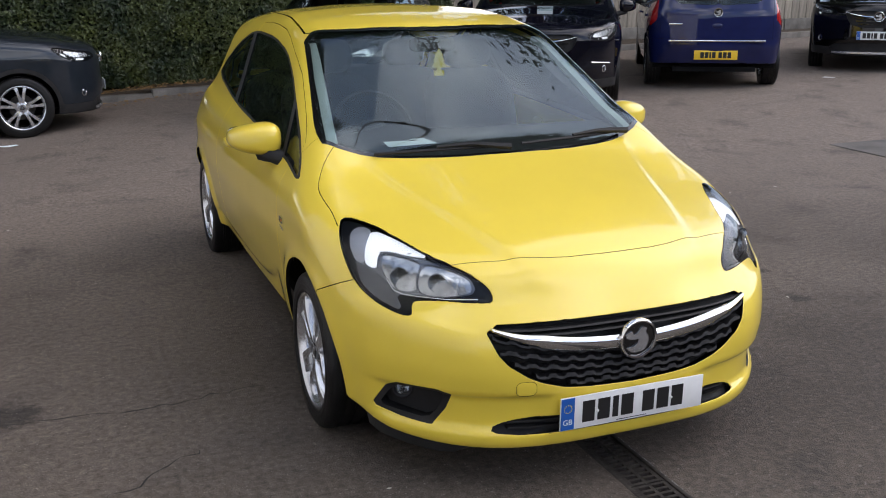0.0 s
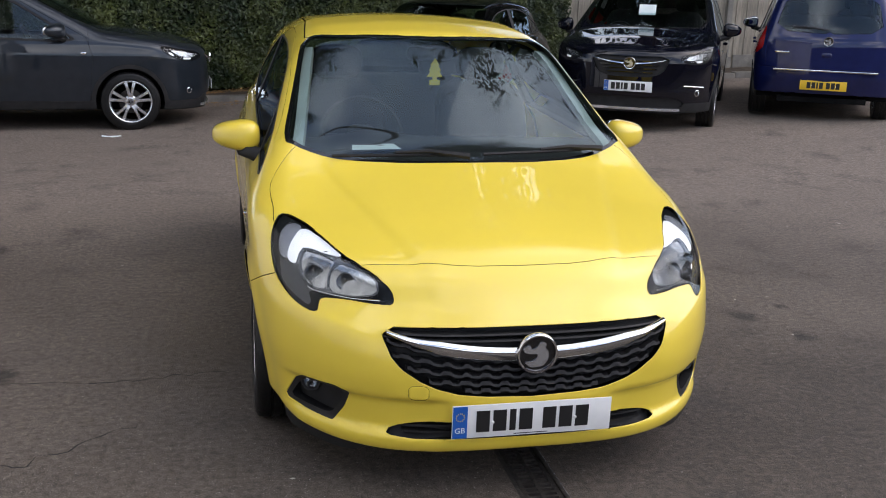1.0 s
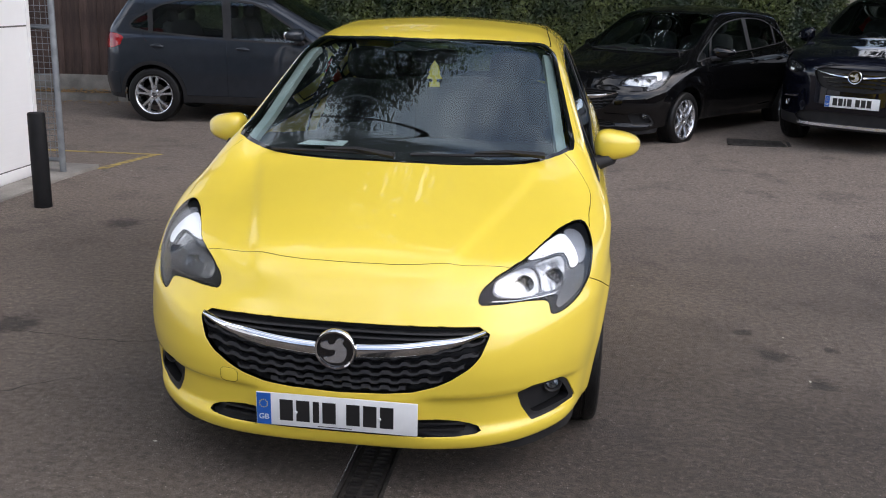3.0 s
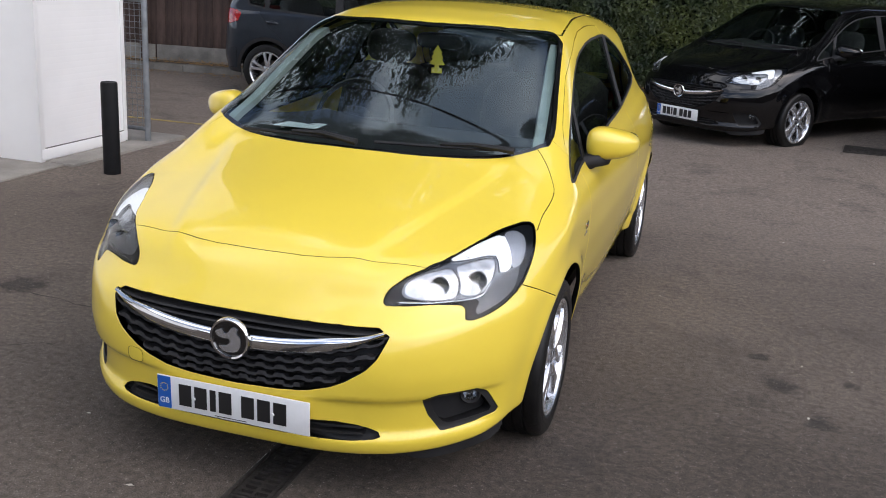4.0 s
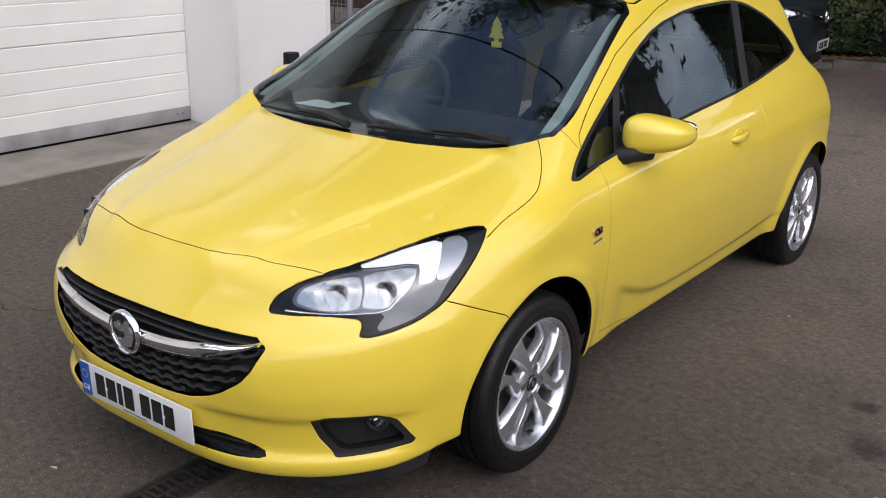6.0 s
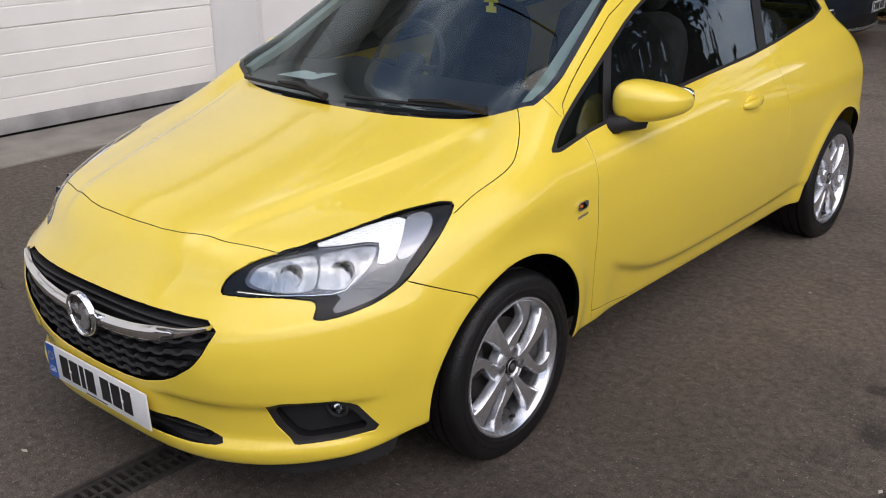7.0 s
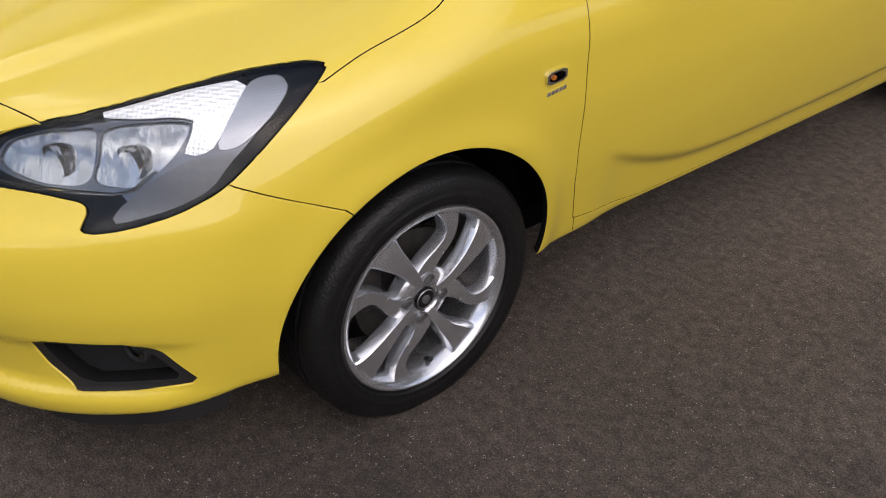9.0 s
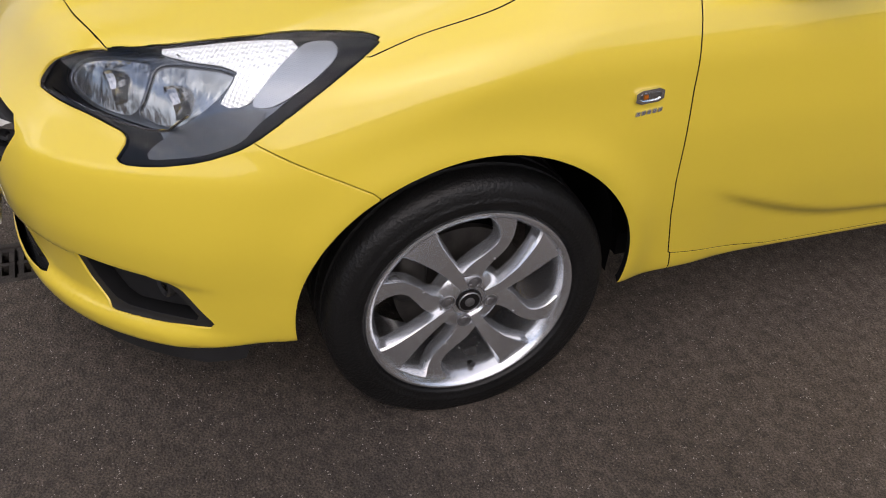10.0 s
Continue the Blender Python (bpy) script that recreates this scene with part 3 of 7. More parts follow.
def make_wheel(name, parent, at, turn, style, r_rim=0.2145, r_tyre=0.291, wide=0.19, spin=0.0):
    """A road wheel with its tyre; its outer face is at x = 0 and looks along +x."""
    bm = lathe([(-0.012, r_rim - 0.016), (-0.004, r_rim - 0.012), (0.0, r_rim - 0.004), (-0.001, r_rim), (-0.010, r_rim + 0.004),
                (-0.014, r_rim), (-0.05, r_rim - 0.012), (-wide, r_rim - 0.008), (-wide, r_rim - 0.02), (-0.06, r_rim - 0.026), (-0.034, r_rim - 0.026), (-0.022, r_rim - 0.022)], closed=True, steps=64)
    lathe([(-0.05, 0.0), (-0.05, 0.076), (-0.024, 0.070), (-0.016, 0.060), (-0.014, 0.038), (-0.018, 0.034), (-0.018, 0.0)], bm=bm, steps=32)
    wheel = part(name, bm, SILVER, parent, "silver alloy wheel", smooth=38)
    wheel.matrix_local = Matrix.Translation(at) @ pose(0, 0, 0, 0, 0, turn)
    k = r_rim / 0.212
    if style == "pinwheel":
        arms = [([(-12, 0.036), (-7, 0.075), (-3, 0.12), (0, 0.160), (1, 0.185), (1.5, 0.206)], [0.020, 0.027, 0.038, 0.054, 0.070, 0.100], [-0.012, -0.006, -0.004, -0.005, -0.008, -0.013]),
                ([(60, 0.046), (52, 0.072), (40, 0.100), (32, 0.128), (32, 0.158), (37, 0.185), (40, 0.207)], [0.062, 0.044, 0.032, 0.028, 0.030, 0.040, 0.072], [-0.018, -0.015, -0.013, -0.012, -0.011, -0.012, -0.014])]
        around, first = 4, 33
    else:
        arms = [([(1.2 * q, 0.04), (q, 0.08), (1.12 * q, 0.15), (1.25 * q, 0.206)], [0.032, 0.028, 0.026, 0.036], [-0.016, -0.008, -0.006, -0.014]) for q in (-10, 10)]
        around, first = 5, 90
    for pts, widths, front in arms:
        bm = bmesh.new()
        spoke(bm, [(a, r * k) for a, r in pts], [w * k for w in widths], front)
        one = part("spoke", bm, SILVER, wheel, smooth=38)
        for j in range(around):
            ob = one if j == 0 else new("spoke", one.data)
            ob.parent = wheel
            ob.matrix_local = Matrix.Rotation(radians(first + spin + j * 360 / around), 4, "X")
    t = r_tyre
    tread = [(-0.012, t - 0.005), (-0.022, t - 0.0015)]
    for x in (-0.05, -0.09, -0.13):
        tread += [(x + 0.006, t), (x + 0.004, t - 0.007), (x - 0.004, t - 0.007), (x - 0.006, t)]
    bm = lathe([(-0.008, r_rim + 0.003), (0.002, r_rim + 0.007), (0.004, r_rim + 0.012), (0.003, r_rim + 0.014), (0.006, r_rim + 0.022), (0.0065, r_rim + 0.032), (0.005, r_rim + 0.034),
                (0.005, r_rim + 0.040), (0.001, t - 0.018), (-0.004, t - 0.011)] + tread + [(-wide + 0.02, t - 0.001), (-wide, t - 0.01), (-wide - 0.006, r_rim + 0.03), (-wide, r_rim)], steps=72, closed=True)
    part("tyre", bm, RUBBER, wheel, "black rubber tyre", smooth=50)
    bm = lathe([(-0.024, 0.0), (-0.013, 0.0), (-0.012, 0.021), (-0.014, 0.026), (-0.020, 0.028)], steps=28)
    part("centre_cap", bm, GLOSS_BLACK, wheel, "round dark centre cap")
    bm = lathe([(-0.010, 0.0), (-0.010, 0.010), (-0.0125, 0.010)], steps=16)
    lathe([(-0.0125, 0.0205), (-0.0105, 0.0215), (-0.0125, 0.0235)], steps=28, bm=bm)
    part("cap_mark", bm, BOLT, wheel)
    bm = lathe([(-0.09, 0.0), (-0.075, 0.05), (-0.075, 0.135), (-0.09, 0.135)], steps=40)
    part("brake_disc", bm, DARK_METAL, wheel, "rusty grey brake disc")
    if style == "pinwheel":
        one = part("bolt_recess", lathe([(-0.0150, 0.0145), (-0.0120, 0.0145), (-0.0122, 0.0128), (-0.0145, 0.0120), (-0.0145, 0.0075), (-0.0125, 0.0070), (-0.0125, 0.0)], steps=16), BOLT, wheel, "grey wheel bolt in its recess")
        for j in range(4):
            ob = one if j == 0 else new("bolt_recess", one.data)
            ob.parent = wheel
            ang = radians(80 + 90 * j + spin)
            ob.matrix_local = Matrix.Translation((0, 0.046 * math.cos(ang), 0.046 * math.sin(ang)))
        a = radians(-83 + spin)
        part("tyre_valve", rod((-0.035, 0.188 * math.cos(a), 0.188 * math.sin(a)), (-0.018, 0.178 * math.cos(a), 0.178 * math.sin(a)), 0.006), BLACK_TRIM, wheel)
        # brake caliper
        bm = blob((-0.14, -0.14, -0.02), (-0.055, -0.07, 0.10), 4, 8)
        part("brake_caliper", bm, DARK_METAL, wheel)
    return wheel


def copy_wheel(wheel, at, turn):
    made = copy_thing(wheel, Matrix.Translation(at) @ pose(0, 0, 0, 0, 0, turn))
    return made


def plate(parent, at, turn, mat=PLATE_WHITE, rear=False, lean=0.0, name="number_plate"):
    """A number plate whose writing is left as plain bars. Faces -y before it is turned."""
    holder = part(name, box((-0.26, 0.0, -0.0555), (0.26, 0.006, 0.0555)), mat, parent, "number plate with plain bars", bevel=0.0015)
    holder.matrix_local = Matrix.Translation(at) @ pose(0, 0, 0, lean, 0, turn)
    if not rear:
        band = part("plate_band", box((-0.258, -0.0012, -0.0535), (-0.212, 0.0, 0.0535)), PLATE_BLUE, holder, "blue end band")
        text = bpy.data.curves.new("country_letters", "FONT")
        text.body, text.size, text.align_x, text.extrude = "GB", 0.026, "CENTER", 0.0003
        text.materials.append(PLATE_WHITE)
        ob = new("country_letters", text)
        ob.parent = band
        ob.matrix_local = pose(-0.235, -0.0016, -0.036, 90)
        for k in range(12):
            a = k * math.tau / 12
            dot = (-0.235 + 0.013 * math.cos(a), 0, 0.018 + 0.013 * math.sin(a))
            part("star", lathe([(-0.0018, 0.0), (-0.0018, 0.0021), (-0.0012, 0.0021)], "y", 5, dot), PLATE_YELLOW, band)
    x = -0.183
    for k in range(7):
        w = 0.020 if k == 2 else 0.043
        part("plate_bar", box((x, -0.0015, -0.036), (x + w, 0.0, 0.036)), INK, holder)
        x += w + (0.034 if k == 3 else 0.011)
    bm = box((-0.06, -0.0012, -0.0495), (0.05, 0.0, -0.0475))
    part("maker_strip", bm, INK, holder)
    for x in (-0.13, 0.14):
        part("plate_screw", lathe([(-0.004, 0.0), (-0.0035, 0.004), (-0.001, 0.006)], "y", 12, (x, 0, -0.005)), PLATE_WHITE, holder)
    return holder


def emblem(parent, at, r, lean=0.0, turn=0.0):
    """A round chromed badge with a plain inner shape."""
    bm = lathe([(0.0, r), (-0.010, r), (-0.016, r * 0.94), (-0.014, r * 0.86), (-0.006, r * 0.82), (0.0, r * 0.82)], "y", 40)
    ob = part("emblem", bm, CHROME, parent, "round chrome emblem")
    ob.matrix_local = Matrix.Translation(at) @ pose(0, 0, 0, lean, 0, turn)
    part("emblem_field", lathe([(-0.007, 0.0), (-0.007, r * 0.83)], "y", 32), GLOSS_BLACK, ob)
    shape = outline([(-0.72, 0.30), (-0.36, 0.44), (-0.28, 0.20), (-0.04, 0.30), (0.14, 0.60), (0.44, 0.50), (0.32, 0.32), (0.54, 0.08), (0.54, -0.26), (0.34, -0.62), (-0.30, -0.68), (-0.62, -0.40), (-0.20, -0.38), (0.02, -0.18), (-0.02, 0.02), (-0.30, -0.02), (-0.64, 0.08)], 1)
    bm = slab([(u * r, v * r) for u, v in shape], 0.004, lambda u, v, w: Vector((u, -0.011 + w, v)))
    part("emblem_shape", bm, SILVER, ob, "plain polished shape")
    return ob


class CarKit:
    """Cuts one car's skin into its parts."""

    def __init__(self, root, shape, length, paint, h):
        self.root, self.shape, self.paint = root, shape, paint
        self.skin = Skin(shape, (-h * 2, -0.12, 0.10), (1.02, length + 0.12, 1.85), h)

    def probe(self, at, way):
        """The first point of the skin from a place along a way, and its normal."""
        at, way = np.array(at, float), np.array(way, float)
        way /= np.linalg.norm(way)
        s = np.arange(0, 2.5, 0.004)
        f = self.shape.field(at + way * s[:, None])
        p = at + way * s[int(np.argmax(f < 0))]
        p = self.shape.settle(p[None], 3)[0]
        n = self.shape.slope(p[None])[0]
        return Vector(p), Vector(n / np.linalg.norm(n))

    def side(self, y, z):
        return self.probe((1.3, y, z), (-1, 0, 0))

    def both(self, name, t, mat, **kw):
        return [panel(name, self.skin, t, mat, self.root, side, **kw) for side in (1, -1)]

    def cut_glass(self, spec):
        k = self.skin
        for hub in spec["hubs"]:
            k.take(lambda p: np.where(p[:, 0] > 0.45, np.hypot(p[:, 1] - hub, p[:, 2] - spec["hub_z"]) - spec["arch"], 1.0))
        k.take(lambda p: p[:, 2] - self.shape.low(p[:, 1]) - 0.008)
        dlo = outline(spec["dlo"], 1)
        far = lambda p: np.where(p[:, 0] > 0.3, reach(p[:, 1:], dlo), 1.0)
        self.dlo_t = k.take(far)
        trim, panes = k.split(self.dlo_t, lambda p: -(far(p) + spec.get("trim", 0.009)))
        trims = [trim]
        for (y0, z0), (y1, z1), w in spec["posts"]:
            d = np.array([y1 - y0, z1 - z0])
            d /= np.hypot(*d)
            post, panes = k.split(panes, lambda p: np.abs((p[:, 1] - y0) * d[1] - (p[:, 2] - z0) * d[0]) - w)
            trims.append(post)
        self.both("window_trim", np.concatenate(trims), BLACK_TRIM, gap=0.0, flange=0.02, label="black window surround")
        edges = [q[0][0] + (1.1 - q[0][1]) * (q[1][0] - q[0][0]) / (q[1][1] - q[0][1]) for q in spec["posts"]]
        for lo, hi in zip([-9] + sorted(edges), sorted(edges) + [99]):
            pane, panes = k.split(panes, lambda p: np.maximum(lo - 0.0 - p[:, 1] + (p[:, 2] - 1.1) * 0.6, p[:, 1] - (p[:, 2] - 1.1) * 0.6 - hi))
            if len(pane):
                for ob in self.both("side_window", pane, WINDOW, gap=0.0, flange=0, lift=-0.004, label="tinted side window"):
                    ob.visible_shadow = False
        screen = outline(spec["screen"], 1)
        far2 = lambda p: np.where((p[:, 2] > spec["screen_z"]) & (p[:, 1] < spec["screen_y"]), reach(p[:, :2], screen), 1.0)
        t = k.take(far2)
        frit, t = k.split(t, lambda p: -(far2(p) + spec.get("frit", 0.016)))
        panel("windscreen_edge", k, frit, GLOSS_BLACK, self.root, 0, gap=0.0, flange=0.01, label="black windscreen border")
        ob = panel("windscreen", k, t, SCREEN, self.root, 0, gap=0.0, flange=0, label="clear curved windscreen")
        ob.visible_shadow = False
        if "rear_screen" in spec:
            rear = outline(spec["rear_screen"], 1)
            t = k.take(lambda p: np.where(p[:, 1] > spec["rear_y"], reach(p[:, [0, 2]], rear), 1.0))
            ob = panel("rear_window", k, t, WINDOW, self.root, 0, gap=0.001, flange=0.01, label="tinted rear window")
            ob.visible_shadow = False

    def take_poly(self, poly, axes, ok, rounds=2):
        o = outline(poly, rounds)
        return self.skin.take(lambda p: np.where(ok(p), reach(p @ axes, o), 1.0))


FRONT = np.array([[1, 0], [0, 0], [0, 1.0]])
SIDE = np.array([[0, 0], [1, 0], [0, 1.0]])
PLAN = np.array([[1, 0], [0, 1], [0, 0.0]])
SLANT = np.array([[0.75, 0], [0.66, 0], [0, 1.0]])


def headlamp(kit, t, pieces, depth=0.030):
    k = kit.skin
    o = lambda poly: outline(poly, 2)
    rest = t
    got = []
    for name, poly, mat, deep, label in pieces:
        shape = o(poly)
        a, rest = k.split(rest, lambda p: reach(p @ SLANT, shape))
        got.append((name, a, mat, deep, label))
    for side in (1, -1):
        lens = panel("headlight", k, t, LENS, kit.root, side, gap=0.0025, flange=0, lift=0.0, label="clear headlight with bright reflectors")
        lens.visible_shadow = False
        panel("lamp_bezel", k, rest, BEZEL, lens, side, gap=0.0, flange=0.012, lift=-0.014, label="black lamp bezel")
        for name, a, mat, deep, label in got:
            if len(a):
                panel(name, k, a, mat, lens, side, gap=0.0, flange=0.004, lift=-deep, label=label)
        # rubber line round the lamp
        panel("lamp_seal", k, t, GAP, lens, side, gap=0.0, flange=-0.044, lift=-0.048)


def reflector_bowl(kit, parent, side, at, r, depth, n):
    """A faceted reflector with its bulb cap."""
    q = Vector(n).to_track_quat("Z", "Y").to_matrix().to_4x4()
    bowl = lathe([(0.0, r), (-depth * 0.30, r * 0.93), (-depth * 0.62, r * 0.74), (-depth * 0.86, r * 0.48), (-depth, r * 0.20)], "z", 18)
    cap = lathe([(-depth, r * 0.22), (-depth * 0.55, r * 0.24), (-depth * 0.40, r * 0.18), (-depth * 0.36, 0.0)], "z", 16)
    for bm in (bowl, cap):
        bm.transform(Matrix.Translation(at) @ q)
        if side < 0:
            bm.transform(Matrix.Diagonal((-1, 1, 1, 1)))
    ob = part("reflector_bowl", bowl, REFLECTOR, parent, "faceted polished reflector bowl", smooth=0)
    part("bulb_cap", cap, CHROME, ob, "chrome bulb cap")
    return ob


def cabin(kit, spec, dash_y, dash_z, seats=((-0.37, 1.85), (0.37, 1.85)), wheel_x=-0.37, back_y=2.75, floor=0.28, lining=True):
    """Dark lining, dashboard, seats and steering wheel."""
    root = kit.root
    seat_group = []
    for x, y in seats:
        bm = blob((x - 0.25, y - 0.30, floor + 0.10), (x + 0.25, y + 0.28, floor + 0.36), 4, 8)
        s = part("front_seat", bm, FABRIC, root, "black fabric front seat")
        bm = blob((x - 0.24, y + 0.14, floor + 0.25), (x + 0.24, y + 0.32, floor + 0.86), 4, 10, bend=lambda c: Vector((c.x, c.y + 0.28 * (c.z - floor - 0.25), c.z)))
        part("seat_back", bm, FABRIC, s)
        bm = blob((x - 0.13, y + 0.34, floor + 0.85), (x + 0.13, y + 0.46, floor + 1.02), 3, 8)
        part("headrest", bm, FABRIC, s)
    bm = blob((-0.62, back_y - 0.2, floor + 0.1), (0.62, back_y + 0.35, floor + 0.35), 5, 8)
    s = part("rear_seat", bm, FABRIC, root, "black fabric rear bench")
    bm = blob((-0.62, back_y + 0.2, floor + 0.2), (0.62, back_y + 0.38, floor + 0.80), 5, 8, bend=lambda c: Vector((c.x, c.y + 0.3 * (c.z - floor - 0.2), c.z)))
    part("seat_back", bm, FABRIC, s)
    for x in (-0.36, 0.36):
        part("headrest", blob((x - 0.13, back_y + 0.40, floor + 0.78), (x + 0.13, back_y + 0.50, floor + 0.94), 3, 8), FABRIC, s)
    # dashboard
    y0, y1 = dash_y
    prof = [(y0, dash_z - 0.02), (y0 + 0.12, dash_z + 0.005), (y1 - 0.12, dash_z + 0.02), (y1 - 0.03, dash_z - 0.005), (y1, dash_z - 0.06), (y1 - 0.03, dash_z - 0.2), (y1 - 0.10, dash_z - 0.42), (y0, dash_z - 0.42)]
    bm = bmesh.new()
    rows = []
    for i in range(13):
        x = -0.66 + 1.32 * i / 12
        push = 0.10 * (x / 0.66) ** 2
        rows.append([bm.verts.new((x, y + (push if j < 2 else push * 0.3), z - 0.012 * (x / 0.66) ** 2 + (0.035 * math.exp(-((x - wheel_x) / 0.13) ** 2) if j in (2, 3) else 0))) for j, (y, z) in enumerate(prof)])
    for a, b in zip(rows, rows[1:]):
        for j in range(len(prof)):
            bm.faces.new((a[j], b[j], b[(j + 1) % len(prof)], a[(j + 1) % len(prof)]))
    bm.faces.new(rows[0])
    bm.faces.new(rows[-1][::-1])
    part("dashboard", bm, CABIN, root, "dark grey dashboard", smooth=50)
    # steering wheel
    bm = bmesh.new()
    lathe([(-0.013, 0.178), (0.0, 0.165), (0.013, 0.178), (0.0, 0.192)], "y", 40, bm=bm, closed=True)
    for a in (0, 180, 270):
        c, s_ = math.cos(radians(a)), math.sin(radians(a))
        rod((0, 0.02, 0), (0.17 * c, 0.0, 0.17 * s_), 0.014, bm)
    blob((-0.07, -0.01, -0.06), (0.07, 0.05, 0.06), 3, 8, bm)
    bm.transform(Matrix.Translation((wheel_x, y1 + 0.16, dash_z - 0.02)) @ pose(0, 0, 0, -26))
    part("steering_wheel", bm, CABIN, root, "black steering wheel", smooth=50)
    if lining:
        inner = Inset(kit.shape, 0.035)
        sk = Skin(inner, (-0.08, y0 + 0.05, 0.15), (1.0, 4.2, 1.8), 0.04)
        sk.take(lambda p: (y0 + 0.16) - p[:, 1])
        d = outline(spec["dlo"], 1)
        sk.take(lambda p: np.where(p[:, 0] > 0.3, reach(p[:, 1:], d) - 0.012, 1.0))
        o = outline(spec["screen"], 1)
        sk.take(lambda p: np.where((p[:, 2] > spec["screen_z"]) & (p[:, 1] < spec["screen_y"] + 0.1), reach(p[:, :2], o) - 0.02, 1.0))
        if "rear_screen" in spec:
            r = outline(spec["rear_screen"], 1)
            sk.take(lambda p: np.where(p[:, 1] > spec["rear_y"], reach(p[:, [0, 2]], r) - 0.01, 1.0))
        for hub in spec["hubs"]:
            sk.take(lambda p: np.where(p[:, 0] > 0.3, np.hypot(p[:, 1] - hub, p[:, 2] - spec["hub_z"]) - spec["arch"] - 0.03, 1.0))
        roof = sk.take(lambda p: 0.99 - p[:, 2])
        panel("headlining", sk, roof, HEADLINING, root, 0, gap=0, flange=0, label="light grey roof lining")
        panel("cabin_lining", sk, sk.rest, CABIN, root, 0, gap=0, flange=0, label="black cabin lining")
    # arch liners and floor pan
    for hub in spec["hubs"]:
        for side in (1, -1):
            bm = bmesh.new()
            prof = [(0.42, spec["arch"] + 0.02), (0.74, spec["arch"] + 0.012)]
            rows = []
            for i in range(15):
                a = radians(-10 + 200 * i / 14)
                rows.append([bm.verts.new((side * x, hub + r * math.cos(a), spec["hub_z"] + r * math.sin(a))) for x, r in prof])
            mid = bm.verts.new((side * 0.42, hub, spec["hub_z"]))
            for a, b in zip(rows, rows[1:]):
                bm.faces.new((a[0], b[0], b[1], a[1]))
                bm.faces.new((a[0], mid, b[0]))
            part("arch_liner", bm, GAP, root, "black plastic wheel arch liner")
    y_end = spec["hubs"][1] - spec["arch"] - 0.05
    bm = box((-0.50, 0.40, 0.20), (0.50, y_end + 0.9, 0.26))
    box((-0.70, spec["hubs"][0] + spec["arch"] + 0.05, 0.225), (0.70, y_end, 0.28), bm)
    part("floor_pan", bm, GAP, root, "black underbody")


def door_handle(kit, side, y, z, mat):
    p, n = kit.side(y, z)
    bm = blob((-0.008, -0.085, -0.016), (0.016, 0.085, 0.016), 3, 8, bend=lambda c: Vector((c.x + 0.016 - 2.2 * c.y ** 2 * 1.2, c.y, c.z + 0.05 * c.y)))
    bm.transform(Matrix.Translation(p))
    bm2 = blob((p.x - 0.010, p.y - 0.05, p.z - 0.030), (p.x + 0.002, p.y + 0.06, p.z + 0.030), 2.4, 8)
    if side < 0:
        bm.transform(Matrix.Diagonal((-1, 1, 1, 1)))
        bm2.transform(Matrix.Diagonal((-1, 1, 1, 1)))
    ob = part("door_handle", bm, mat, kit.root, "body-coloured door handle")
    part("handle_recess", bm2, mat, ob)
    return ob


def door_mirror(kit, side, at, size, mat, foot):
    """A rounded mirror housing on a black foot."""
    x, y, z = at
    a, b, c = size

    def bend(q):
        k = (q.x - x) / a
        return Vector((q.x, q.y + 0.05 * k + 0.02 * k * k, z + (q.z - z) * (1 - 0.27 * k) + 0.004 * (1 - k)))

    bm = blob((x - a, y - b, z - c), (x + a, y + b, z + c), 2.75, 18, bend=bend)
    bm_foot = tube([foot, (foot[0] + 0.05, foot[1] + 0.01, foot[2] + 0.02), (x - a * 0.35, y, z - c * 0.85)], [0.036, 0.030, 0.040])
    bm_glass = blob((x - a * 0.86, y + b * 0.6, z - c * 0.75), (x + a * 0.86, y + b * 0.97, z + c * 0.8), 5, 8, bend=bend)
    if side < 0:
        for q in (bm, bm_foot, bm_glass):
            q.transform(Matrix.Diagonal((-1, 1, 1, 1)))
    ob = part("door_mirror", bm, mat, kit.root, "body-coloured door mirror", smooth=70)
    part("mirror_foot", bm_foot, BLACK_TRIM, ob, "black mirror foot", smooth=60)
    part("mirror_glass", bm_glass, CHROME, ob)


CORSA_SPEC = dict(
    hubs=(0.857, 3.367), hub_z=0.280, arch=0.340,
    dlo=[(1.045, 0.862), (1.14, 0.93), (1.29, 1.0), (1.50, 1.098), (1.70, 1.192), (1.93, 1.27), (2.26, 1.315), (2.70, 1.322), (2.86, 1.30), (3.07, 1.233), (3.25, 1.131), (3.325, 1.05),
         (2.58, 0.972), (1.99, 0.944), (1.33, 0.902)],
    posts=[((2.73, 1.31), (2.585, 0.98), 0.034), ((1.53, 1.119), (1.385, 0.91), 0.017)],
    screen=[(-0.2, 0.912), (0.0, 0.908), (0.23, 0.922), (0.45, 0.985), (0.69, 1.10), (0.692, 1.22), (0.628, 1.54), (0.568, 1.87), (0.40, 1.779), (0.05, 1.731), (-0.2, 1.735)],
    screen_z=0.9, screen_y=2.0,
    rear_screen=[(-0.1, 1.30), (0.50, 1.27), (0.60, 1.02), (0.5, 0.98), (-0.1, 0.98)], rear_y=3.3)


